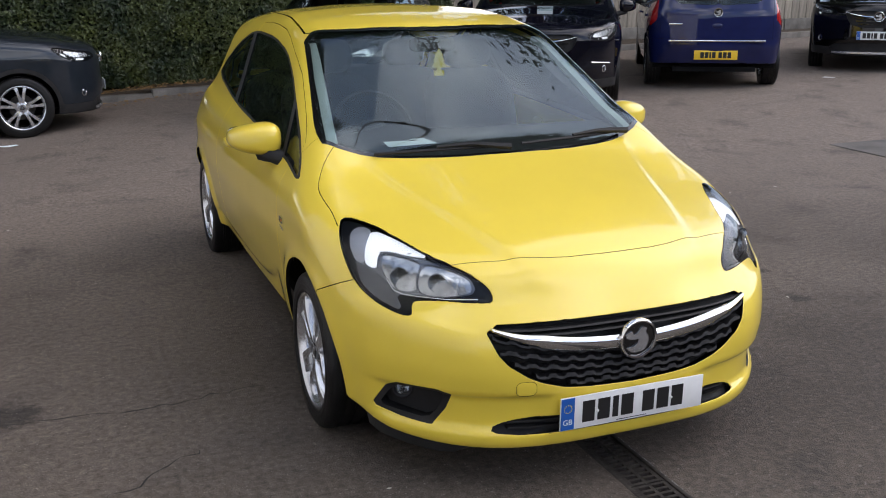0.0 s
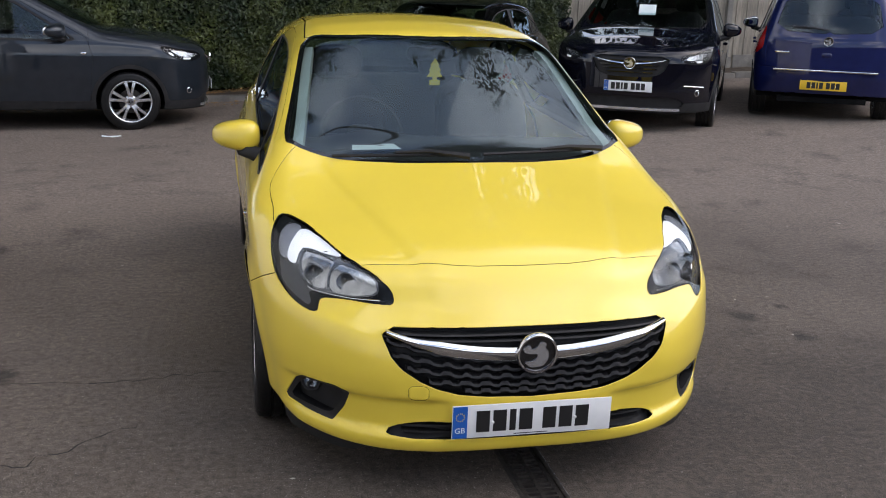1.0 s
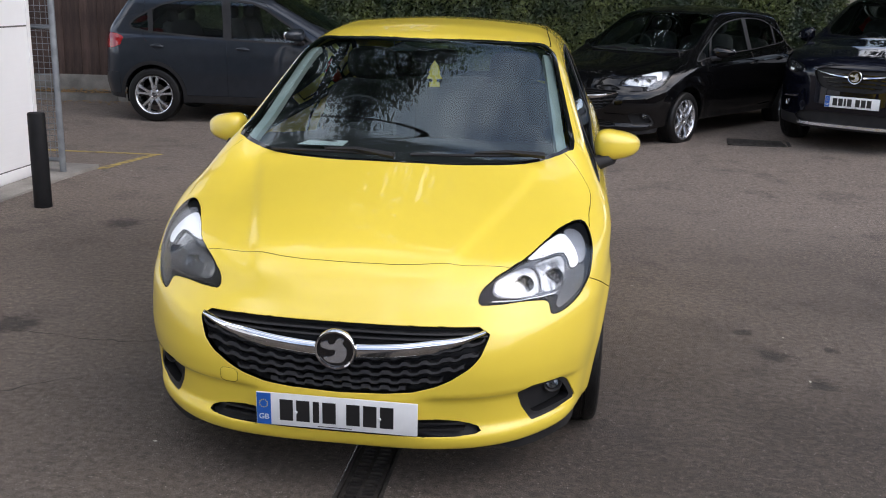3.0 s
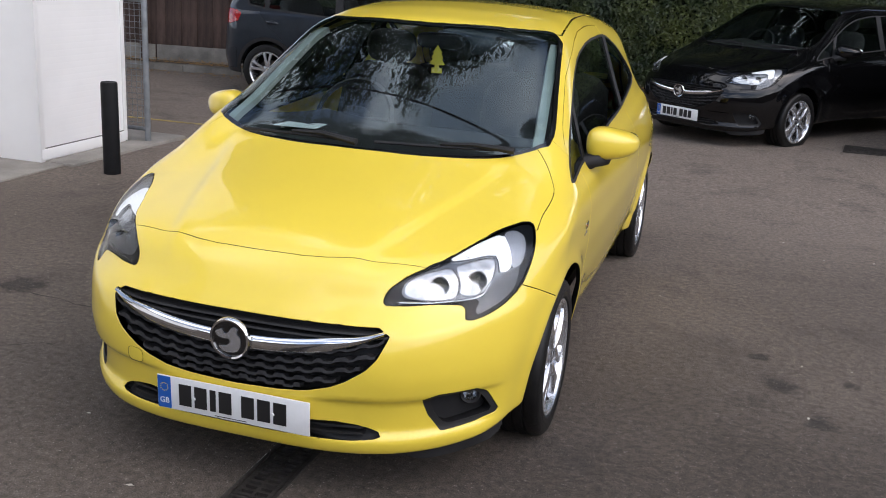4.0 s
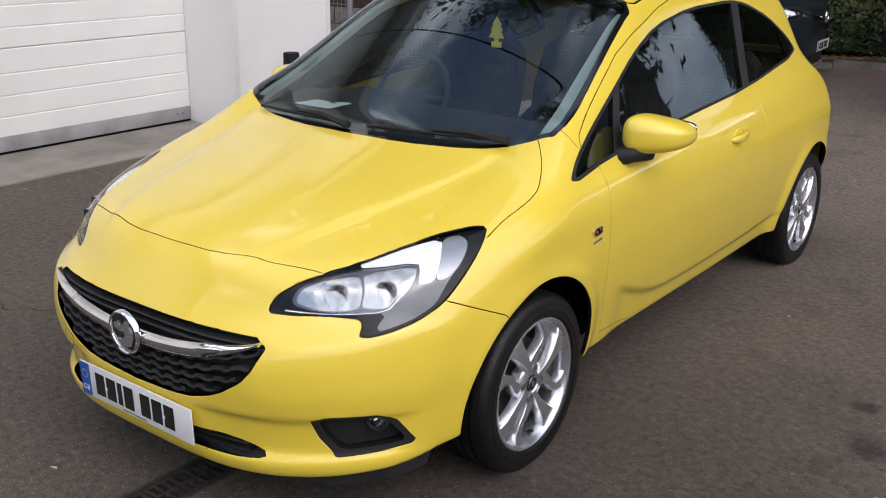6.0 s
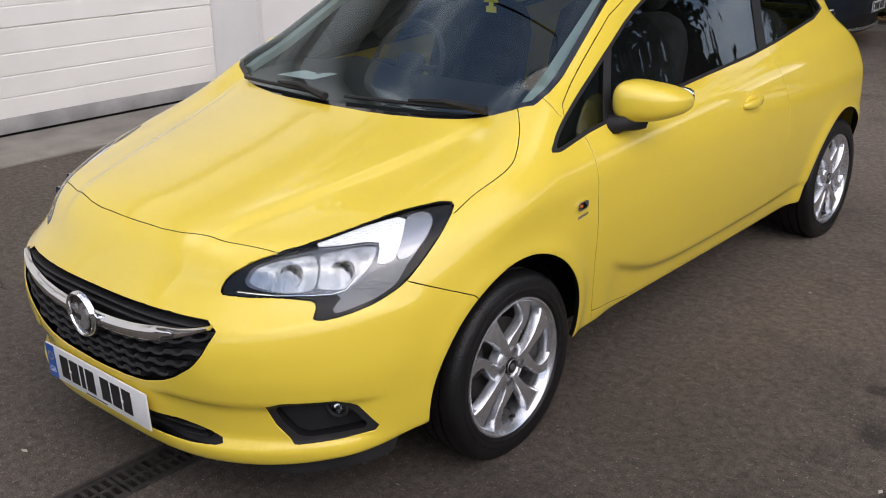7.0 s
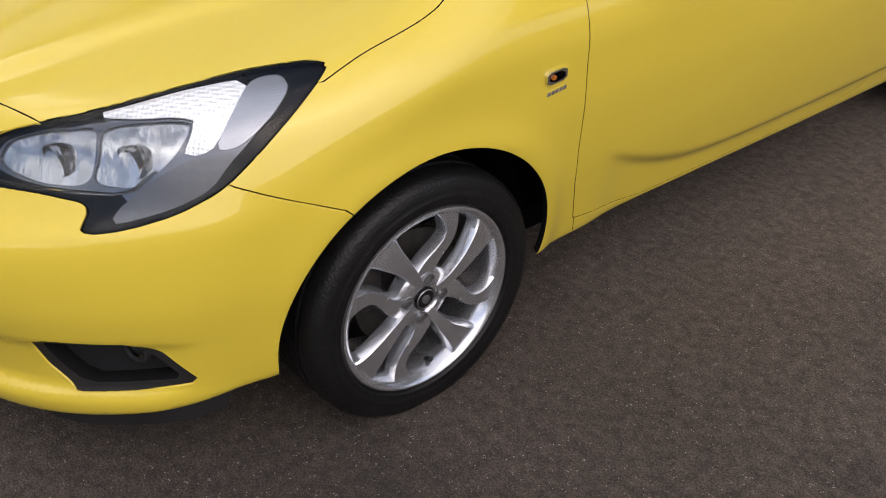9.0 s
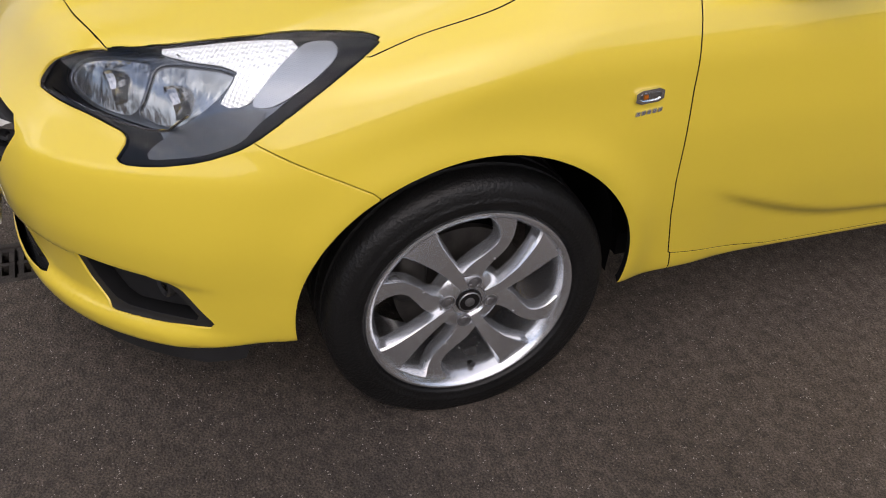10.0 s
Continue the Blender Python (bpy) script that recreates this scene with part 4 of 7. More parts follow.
def corsa(m, label, paint, h, doors=3, group=""):
    """A small hatchback with a wide grille and round emblem."""
    root = thing("car", m, label, "car", group)
    shape = Shape(**CORSA)
    spec = dict(CORSA_SPEC)
    if doors == 5:
        spec["dlo"] = [(1.045, 0.862), (1.14, 0.93), (1.29, 1.0), (1.50, 1.098), (1.70, 1.192), (1.93, 1.27), (2.26, 1.315), (2.70, 1.322), (2.95, 1.29), (3.2, 1.2), (3.38, 1.08),
                       (3.36, 1.03), (2.58, 0.972), (1.99, 0.944), (1.33, 0.902)]
        spec["posts"] = [((2.42, 1.31), (2.36, 0.95), 0.045), ((1.53, 1.119), (1.385, 0.91), 0.017), ((3.12, 1.3), (3.08, 1.0), 0.02)]
    kit = CarKit(root, shape, 4.0, paint, h)
    sk = kit.skin
    kit.cut_glass(spec)
    front = lambda p: p[:, 1] < 0.85
    lamp = kit.take_poly([(0.402, 0.637), (0.430, 0.680), (0.498, 0.716), (0.563, 0.734), (0.722, 0.766), (0.857, 0.794), (0.934, 0.803), (0.975, 0.807), (1.004, 0.808), (1.012, 0.802), (1.000, 0.783), (0.976, 0.753),
                          (0.927, 0.698), (0.876, 0.648), (0.807, 0.615), (0.729, 0.595), (0.648, 0.585), (0.664, 0.628), (0.5715, 0.637), (0.475, 0.636)], SLANT,
                         lambda p: (p[:, 0] > 0.3) & front(p), 1)
    grille = kit.take_poly([(-0.1, 0.588), (0.26, 0.588), (0.478, 0.583), (0.436, 0.478), (0.335, 0.408), (0.213, 0.373), (-0.1, 0.360)], FRONT, lambda p: p[:, 1] < 0.3, 1)
    intake = kit.take_poly([(-0.1, 0.284), (0.29, 0.281), (0.40, 0.265), (0.47, 0.234), (0.35, 0.224), (-0.1, 0.222)], FRONT, lambda p: p[:, 1] < 0.3, 1)
    fog = kit.take_poly([(0.512, 0.358), (0.561, 0.370), (0.700, 0.364), (0.751, 0.336), (0.812, 0.254), (0.705, 0.243), (0.585, 0.238), (0.540, 0.295)], SLANT,
                        lambda p: (p[:, 0] > 0.4) & front(p), 0)
    bonnet = kit.take_poly([(-0.2, 0.165), (0.0, 0.160), (0.19, 0.167), (0.355, 0.211), (0.38, 0.217), (0.512, 0.262), (0.545, 0.270), (0.63, 0.41), (0.69, 0.57), (0.73, 0.63), (0.764, 0.655), (0.762, 0.700),
                            (0.760, 0.755), (0.765, 0.83), (0.766, 0.88), (0.761, 0.93), (0.737, 0.982), (0.708, 1.028), (0.672, 1.07), (0.64, 1.10), (-0.2, 1.10)], PLAN, lambda p: (p[:, 2] > 0.66) & (p[:, 1] < 1.25), 1)
    panel("bonnet", sk, bonnet, paint, root, 0, gap=0.0021, label="smooth bonnet with two creases")
    bumper = sk.take(lambda p: np.where(p[:, 1] < 1.0, p[:, 1] - np.interp(p[:, 2], [0.2, 0.569, 0.655, 0.80], [0.72, 0.661, 0.467, 0.30]), 1.0))
    panel("front_bumper", sk, bumper, paint, root, 0, flange=0.007, label="deep front bumper")
    roof = kit.take_poly([(-0.2, 1.60), (0.40, 1.70), (0.562, 1.84), (0.545, 2.05), (0.518, 2.35), (0.50, 2.9), (0.47, 3.62), (-0.2, 3.7)], PLAN, lambda p: (p[:, 2] > 1.2) & (p[:, 1] < 3.75), 1)
    panel("roof", sk, roof, paint, root, 0, gap=0.007, label="painted roof panel")
    if doors == 3:
        cuts = [[(1.165, 0.96), (1.25, 0.885), (1.245, 0.82), (1.247, 0.67), (1.265, 0.45), (1.318, 0.252), (2.60, 0.252), (2.66, 0.40), (2.70, 0.70), (2.63, 0.97), (2.72, 1.358),
                 (2.41, 1.373), (2.08, 1.35), (1.658, 1.230), (1.377, 1.079)]]
    else:
        cuts = [[(1.165, 0.96), (1.25, 0.885), (1.247, 0.67), (1.32, 0.232), (2.35, 0.232), (2.37, 0.97), (2.43, 1.37), (2.08, 1.35), (1.658, 1.230), (1.377, 1.079)],
                [(2.43, 1.37), (2.37, 0.97), (2.35, 0.232), (2.95, 0.235), (3.05, 0.45), (3.28, 0.62), (3.40, 1.05), (3.2, 1.25), (2.9, 1.34)]]
    for c in cuts:
        kit.both("door", kit.take_poly(c, SIDE, lambda p: p[:, 0] > 0.4, 1), paint, label="painted car door")
    wing = sk.take(lambda p: p[:, 1] - np.interp(p[:, 2], [0.2, 0.252, 0.45, 0.67, 0.82, 0.9, 0.96, 1.1], [1.325, 1.322, 1.27, 1.252, 1.25, 1.252, 1.17, 1.15]))
    kit.both("front_wing", wing, paint, label="front wing")
    tail_lamp = kit.take_poly([(3.70, 0.98), (3.78, 0.80), (4.1, 0.76), (4.1, 1.0), (3.85, 1.05)], SIDE, lambda p: p[:, 0] > 0.5, 1)
    kit.both("tail_light", tail_lamp, RED_LENS, label="red tail light")
    rear = sk.take(lambda p: np.maximum(p[:, 2] - 0.55, 3.70 - p[:, 1]))
    panel("rear_bumper", sk, rear, paint, root, 0)
    gate = sk.take(lambda p: np.maximum(p[:, 0] - 0.62, 3.45 - p[:, 1]))
    panel("tailgate", sk, gate, paint, root, 0)
    kit.both("body_side", sk.rest, paint, label="painted body side with pillars and sill")

    # grille: back sheet, bars with a wavy edge, chrome wing, emblem
    back = panel("grille", sk, grille, BLACK_TRIM, root, 0, gap=0.0, flange=-0.044, lift=-0.045, label="black grille with waved bars")
    edge_u = outline([(-0.1, 0.588), (0.26, 0.588), (0.478, 0.583), (0.436, 0.478), (0.335, 0.408), (0.213, 0.373), (-0.1, 0.360)], 1)

    def front_y(x, z):
        return float(shape.nose(z) + 1.0 * abs(x) ** 3.6)

    def half_width(z):
        xs = np.linspace(0.1, 0.5, 200)
        ok = reach(np.stack([xs, np.full(200, z)], 1), edge_u) < -0.004
        return float(xs[ok].max()) if ok.any() else 0.1

    def bar(zf, thick, depth, wave=0.0, mat=BLACK_TRIM, name="grille_bar"):
        bm = bmesh.new()
        w = half_width(zf(0.3))
        for _ in range(3):
            w = half_width(zf(w))
        rows = []
        count = 72
        for i in range(count + 1):
            x = -w + 2 * w * i / count
            z = zf(abs(x))
            ph = ((abs(x) / 0.062) % 1.0)
            step = wave * (1 if 0.2 < ph < 0.7 else 0)
            y = front_y(x, z) + depth
            rows.append([bm.verts.new((x, y + dy, z + dz)) for dy, dz in ((0.0, thick + step), (0.030, thick + step * 0.4), (0.030, -thick), (0.004, -thick + step * 0.6), (-0.004, 0.0 + step * 0.5))])
        for a, b in zip(rows, rows[1:]):
            for j in range(5):
                bm.faces.new((a[j], a[(j + 1) % 5], b[(j + 1) % 5], b[j]))
        bm.faces.new(rows[0])
        bm.faces.new(rows[-1][::-1])
        return part(name, bm, mat, back, smooth=30)

    for z in (0.572, 0.553):
        bar(lambda x, z=z: z - 0.010 + 0.05 * x * x * (1 if z < 0.56 else 0.2), 0.0045, 0.016)
    for i, z in enumerate((0.478, 0.452, 0.426, 0.400, 0.378)):
        bar(lambda x, z=z, i=i: z + (0.30 - 0.055 * i) * x * x, 0.0065, 0.008, 0.010)
    # chrome wing
    bm = bmesh.new()
    rows = []
    for i in range(65):
        x = -0.457 + 0.914 * i / 64
        z = 0.507 + 0.27 * abs(x) ** 2.0 + 0.35 * max(0, abs(x) - 0.36) ** 1.6
        half = 0.0185 * (1 - 0.80 * max(0, (abs(x) - 0.30) / 0.17)) + 0.001
        y = front_y(x, z) - 0.004
        rows.append([bm.verts.new((x, y + dy, z + dz * half)) for dy, dz in ((0.014, 1.1), (0.002, 1.0), (-0.006, 0.35), (-0.004, -0.45), (0.003, -1.0), (0.016, -1.0))])
    for a, b in zip(rows, rows[1:]):
        for j in range(6):
            bm.faces.new((a[j], a[(j + 1) % 6], b[(j + 1) % 6], b[j]))
    bm.faces.new(rows[0])
    bm.faces.new(rows[-1][::-1])
    part("chrome_bar", bm, CHROME, back, "curved chrome grille bar", smooth=50)
    emblem(root, (0.0, -0.012, 0.514), 0.067, 3)
    # lower intake
    low = panel("lower_intake", sk, intake, BLACK_TRIM, root, 0, gap=0.0, flange=-0.028, lift=-0.03, label="black lower air intake")
    for z in (0.24, 0.262):
        bm = bmesh.new()
        rows = []
        for i in range(25):
            x = -0.40 + 0.8 * i / 24
            rows.append([bm.verts.new((x, front_y(x, z) + a, z + c)) for a, c in ((0.020, 0.003), (0.05, 0.003), (0.05, -0.003), (0.020, -0.003))])
        for a, b in zip(rows, rows[1:]):
            for j in range(4):
                bm.faces.new((a[j], a[(j + 1) % 4], b[(j + 1) % 4], b[j]))
        part("intake_bar", bm, BLACK_TRIM, low, smooth=30)
    # fog lamp recesses
    for side, bez in zip((1, -1), kit.both("fog_recess", fog, BLACK_TRIM, gap=0.0, flange=-0.038, lift=-0.042, label="black fog lamp recess")):
        rim_inner = outline([(0.535, 0.348), (0.57, 0.358), (0.695, 0.352), (0.735, 0.328), (0.785, 0.262), (0.70, 0.256), (0.60, 0.252), (0.562, 0.295)], 1)
        ring, inner_t = sk.split(fog, lambda p: -reach(p @ SLANT, rim_inner))
        panel("recess_rim", sk, ring, BLACK_TRIM, bez, side, gap=0.0, flange=0.035, lift=-0.004)
        s0, z0 = 0.700, 0.328
        p, n = kit.probe((s0 * 0.75 + 0.66 * 0.9, s0 * 0.66 - 0.75 * 0.9, z0), (-0.66, 0.75, 0))
        way = Vector((0.30, -0.95, 0.05)).normalized()
        q = way.to_track_quat("Z", "Y").to_matrix().to_4x4()
        for nm, prof, mt in (("fog_ring", [(-0.03, 0.034), (0.0, 0.034), (0.003, 0.030), (-0.002, 0.023), (-0.02, 0.022)], BLACK_TRIM), ("fog_lamp", [(-0.004, 0.022), (-0.012, 0.018), (-0.020, 0.008), (-0.014, 0.0)], REFLECTOR), ("fog_lens", [(-0.001, 0.023), (0.003, 0.014), (0.005, 0.0)], LENS)):
            bm = lathe(prof, "z", 24)
            bm.transform(Matrix.Translation(p - n * 0.022) @ q)
            if side < 0:
                bm.transform(Matrix.Diagonal((-1, 1, 1, 1)))
            part(nm, bm, mt, bez)
    # bumper details: splitter, seam beside the intake, tow cover
    bm = bmesh.new()
    run = [(0.725 * i / 20, 0.048 + 0.95 * (0.725 * i / 20) ** 3.6) for i in range(21)] + [(0.742, 0.40), (0.750, 0.44)]
    run = [(-x, y) for x, y in run[:0:-1]] + run
    rows = []
    for k, (x, y) in enumerate(run):
        top = float(shape.low(y)) + 0.018
        end = 0.12 if k in (0, len(run) - 1) else 1.0
        drop = 0.024 + 0.026 * float(sig((abs(x) - 0.53) / 0.02))
        rows.append([bm.verts.new((x, y + dy, z)) for dy, z in ((0.0, top), (0.010 * end, top - drop * end), (0.026 * end, top - drop * end), (0.05 * end, top + 0.005))])
    for a, b in zip(rows, rows[1:]):
        for j in range(3):
            bm.faces.new((a[j], a[j + 1], b[j + 1], b[j]))
    bm.faces.new(rows[0][::-1])
    bm.faces.new(rows[-1])
    part("front_splitter", bm, BLACK_TRIM, root, "black rubber lower lip")
    p, n = kit.probe((-0.36, -0.5, 0.385), (0, 1, 0))
    bm = blob((-0.030, -0.0015, -0.022), (0.030, 0.003, 0.022), 4, 8)
    bm.transform(Matrix.Translation(p) @ (-n).to_track_quat("Y", "Z").to_matrix().to_4x4())
    cover = part("tow_cover", bm, paint, root, "small towing-eye cover")
    ring = outline([(-0.032, -0.024), (0.032, -0.024), (0.032, 0.024), (-0.032, 0.024)], 2)
    q = (-n).to_track_quat("Y", "Z").to_matrix().to_4x4()
    bm = tube([Matrix.Translation(p) @ q @ Vector((u, 0.0, v)) for u, v in ring] + [Matrix.Translation(p) @ q @ Vector((ring[0][0], 0.0, ring[0][1]))], 0.0006, sides=5)
    part("cover_seam", bm, GAP, cover)
    # headlights
    headlamp(kit, lamp, [
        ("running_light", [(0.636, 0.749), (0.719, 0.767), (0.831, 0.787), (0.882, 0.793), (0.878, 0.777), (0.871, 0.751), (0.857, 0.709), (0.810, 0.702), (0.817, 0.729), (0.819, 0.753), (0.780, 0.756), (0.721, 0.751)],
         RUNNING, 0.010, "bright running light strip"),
        ("side_lens", [(0.884, 0.793), (0.931, 0.800), (0.957, 0.788), (0.944, 0.759), (0.918, 0.729), (0.895, 0.712), (0.860, 0.709), (0.873, 0.751), (0.880, 0.777)], FLUTED, 0.012, "fluted silver side lens"),
        ("indicator_lamp", [(0.899, 0.706), (0.880, 0.682), (0.860, 0.651), (0.802, 0.623), (0.695, 0.600), (0.706, 0.621), (0.762, 0.665), (0.813, 0.694), (0.856, 0.704)], CLEAR_FLUTED, 0.012, "clear fluted indicator"),
        ("low_beam_chamber", [(0.470, 0.665), (0.492, 0.707), (0.554, 0.729), (0.607, 0.736), (0.654, 0.741), (0.663, 0.697), (0.652, 0.650), (0.558, 0.648)], REFLECTOR, 0.024, "polished outer reflector chamber"),
        ("high_beam_chamber", [(0.659, 0.741), (0.718, 0.749), (0.778, 0.753), (0.815, 0.751), (0.798, 0.705), (0.742, 0.650), (0.654, 0.653), (0.667, 0.697)], REFLECTOR, 0.024, "polished inner reflector chamber"),
        ("lamp_housing", [(0.459, 0.660), (0.486, 0.710), (0.602, 0.742), (0.636, 0.749), (0.831, 0.787), (0.931, 0.800), (0.957, 0.788), (0.944, 0.759), (0.904, 0.707), (0.880, 0.682), (0.858, 0.653), (0.802, 0.626), (0.695, 0.602), (0.731, 0.644), (0.558, 0.645)], HOUSING, 0.018, "dark silver lamp housing")])
    for lens in [o for o in root.children if o.name.split(".")[0] == "headlight"]:
        side = 1 if np.mean([v.co.x for v in lens.data.vertices]) > 0 else -1
        for s0, z0, r in ((0.590, 0.684, 0.030), (0.722, 0.690, 0.030)):
            p, n = kit.probe((s0 * 0.75 + 0.66 * 0.9, s0 * 0.66 - 0.75 * 0.9, z0), (-0.66, 0.75, 0))
            reflector_bowl(kit, lens, side, p - n * 0.012, r, 0.045, Vector((0.15, -0.97, -0.12)))
        bm = bmesh.new()
        pts = []
        for s0, z0 in ((0.455, 0.645), (0.505, 0.643), (0.555, 0.641), (0.645, 0.640), (0.700, 0.641), (0.733, 0.650), (0.764, 0.680)):
            p, n = kit.probe((s0 * 0.75 + 0.66 * 0.9, s0 * 0.66 - 0.75 * 0.9, z0), (-0.66, 0.75, 0))
            pts.append(p - n * 0.008)
        bm = tube(pts, 0.0026)
        if side < 0:
            bm.transform(Matrix.Diagonal((-1, 1, 1, 1)))
        part("lamp_strip", bm, CHROME, lens, "chrome lamp strip")
    # mirrors, handles
    for side in (1, -1):
        door_mirror(kit, side, (0.877, 1.485, 0.960), (0.100, 0.083, 0.061), paint, (0.775, 1.40, 0.885))
        door_handle(kit, side, 2.34, 0.815, paint)
        if doors == 5:
            door_handle(kit, side, 3.05, 0.85, paint)
    # wheels
    w = make_wheel("wheel", root, (0.832, 0.857, 0.271), 0, "pinwheel")
    copy_wheel(w, (0.836, 3.367, 0.274), 0)
    copy_wheel(w, (-0.832, 0.857, 0.275), 180)
    copy_wheel(w, (-0.836, 3.367, 0.276), 180)
    # wipers and cowl
    for pts in (((-0.52, 1.015), (-0.30, 0.965), (-0.02, 0.945)), ((0.06, 0.955), (0.30, 0.985), (0.56, 1.06))):
        line = []
        for i in range(13):
            t = i / 12
            x = (1 - t) ** 2 * pts[0][0] + 2 * t * (1 - t) * pts[1][0] + t * t * pts[2][0]
            y = (1 - t) ** 2 * pts[0][1] + 2 * t * (1 - t) * pts[1][1] + t * t * pts[2][1]
            p, n = kit.probe((abs(x), y, 1.6), (0, 0, -1))
            p.x = x
            line.append(p + Vector((math.copysign(n.x, x), n.y, n.z)) * 0.014)
        arm = part("wiper", tube(line, 0.0065, sides=6), BLACK_TRIM, root, "black windscreen wiper")
        part("wiper_arm", tube([line[6] + Vector((0, 0, 0.01)), line[9] + Vector((0, -0.005, 0.016)), line[-1] + Vector((0.02, -0.02, 0.0))], [0.006, 0.009, 0.014], sides=6), BLACK_TRIM, arm)
    cabin(kit, spec, (0.98, 1.50), 0.952, wheel_x=-0.32)
    plate(root, (0.0, -0.012, 0.294), 0, lean=2)
    return root, kit


# ---- the yellow car ----
yellow_car, kit = corsa(Matrix(), "bright yellow three-door hatchback parked on dark asphalt", YELLOW, 0.013)
# roof seams, side badge, freshener, paper, inner mirror
p, n = kit.side(1.152, 0.700)
for side in (1, -1):
    bm = slab(outline([(-0.026, -0.013), (0.030, -0.009), (0.028, 0.018), (-0.028, 0.014)], 1).tolist(), -0.006, lambda u, v, w: Vector((side * (p.x - w + 0.0005), p.y + u, p.z + v)))
    badge = part("side_badge", bm, CHROME, yellow_car, "chrome indicator badge", smooth=30)
    bm = slab(outline([(-0.018, -0.007), (0.022, -0.004), (0.020, 0.012), (-0.019, 0.009)], 1).tolist(), -0.002, lambda u, v, w: Vector((side * (p.x + 0.0068 - w), p.y + u, p.z + v)))
    part("badge_lens", bm, LENS, badge)
    bm = slab([(-0.012, -0.002), (-0.004, -0.001), (-0.004, 0.006), (-0.012, 0.005)], -0.001, lambda u, v, w: Vector((side * (p.x + 0.0075 - w), p.y + u, p.z + v)))
    part("badge_lamp", bm, AMBER, badge)
    bm = bmesh.new()
    for k in range(5):
        y0 = p.y - 0.020 + k * 0.011
        slab([(0, 0), (0.008, 0.001), (0.009, 0.009), (0.001, 0.008)], -0.003, lambda u, v, w: Vector((side * (p.x - w + 0.0005), y0 + u, p.z - 0.038 + 0.0012 * k + v)), bm)
    part("badge_strip", bm, SILVER, badge, "small raised badge bars", smooth=0)
tree = [(0.0, 0.062), (0.012, 0.044), (0.022, 0.030), (0.016, 0.028), (0.028, 0.006), (0.020, 0.005), (0.036, -0.022), (0.010, -0.024), (0.010, -0.036), (0.024, -0.038), (0.024, -0.060)]
tree = tree + [(-u, v) for u, v in tree[::-1][:-1]]
bm = slab(tree, 0.002, lambda u, v, w: Vector((0.030 + u, 1.758 + w, 1.212 + v)))
fresh = part("air_freshener", bm, FRESHENER, None, smooth=0)
tagged(fresh, "yellow tree-shaped card air freshener hanging behind a windscreen", "air freshener")
part("hanging_thread", rod((0.030, 1.759, 1.272), (0.030, 1.80, 1.335), 0.001, sides=5), INK, fresh)
bm = blob((-0.09, 1.80, 1.255), (0.13, 1.85, 1.325), 4, 10)
part("inner_mirror", bm, CABIN, yellow_car, "black interior mirror")
bm = slab([(-0.10, -0.075), (0.095, -0.085), (0.085, 0.055), (-0.08, 0.070)], 0.001, lambda u, v, w: Vector((-0.336 + u, 1.165 + v, 0.966 - w + 0.02 * u)))
note = part("paper_sheet", bm, PAPER, None, smooth=0)
tagged(note, "pale green paper slip lying on a dashboard", "paper")
part("paper_mark", slab([(-0.02, 0.0), (0.0, -0.008), (0.02, 0.0), (0.0, 0.008)], 0.001, lambda u, v, w: Vector((-0.31 + u, 1.175 + v, 0.9685 - w))), INK, note)
for side in (1, -1):
    rows = []
    bm = bmesh.new()
    for k in range(13):
        t = k / 12
        y = 1.12 + 0.70 * t
        x = 0.655 - 0.105 * t
        top, n = kit.probe((x, y, 1.8), (0, 0, -1))
        rows.append([bm.verts.new((side * (top.x + a), top.y, top.z - 0.035 + c)) for a, c in ((0.012, 0.0), (-0.028, 0.004), (-0.034, -0.02), (0.005, -0.04))])
    for a, b in zip(rows, rows[1:]):
        for j in range(4):
            bm.faces.new((a[j], a[(j + 1) % 4], b[(j + 1) % 4], b[j]))
    part("pillar_trim", bm, PILLAR, yellow_car, "pale grey-green windscreen pillar trim", smooth=50)


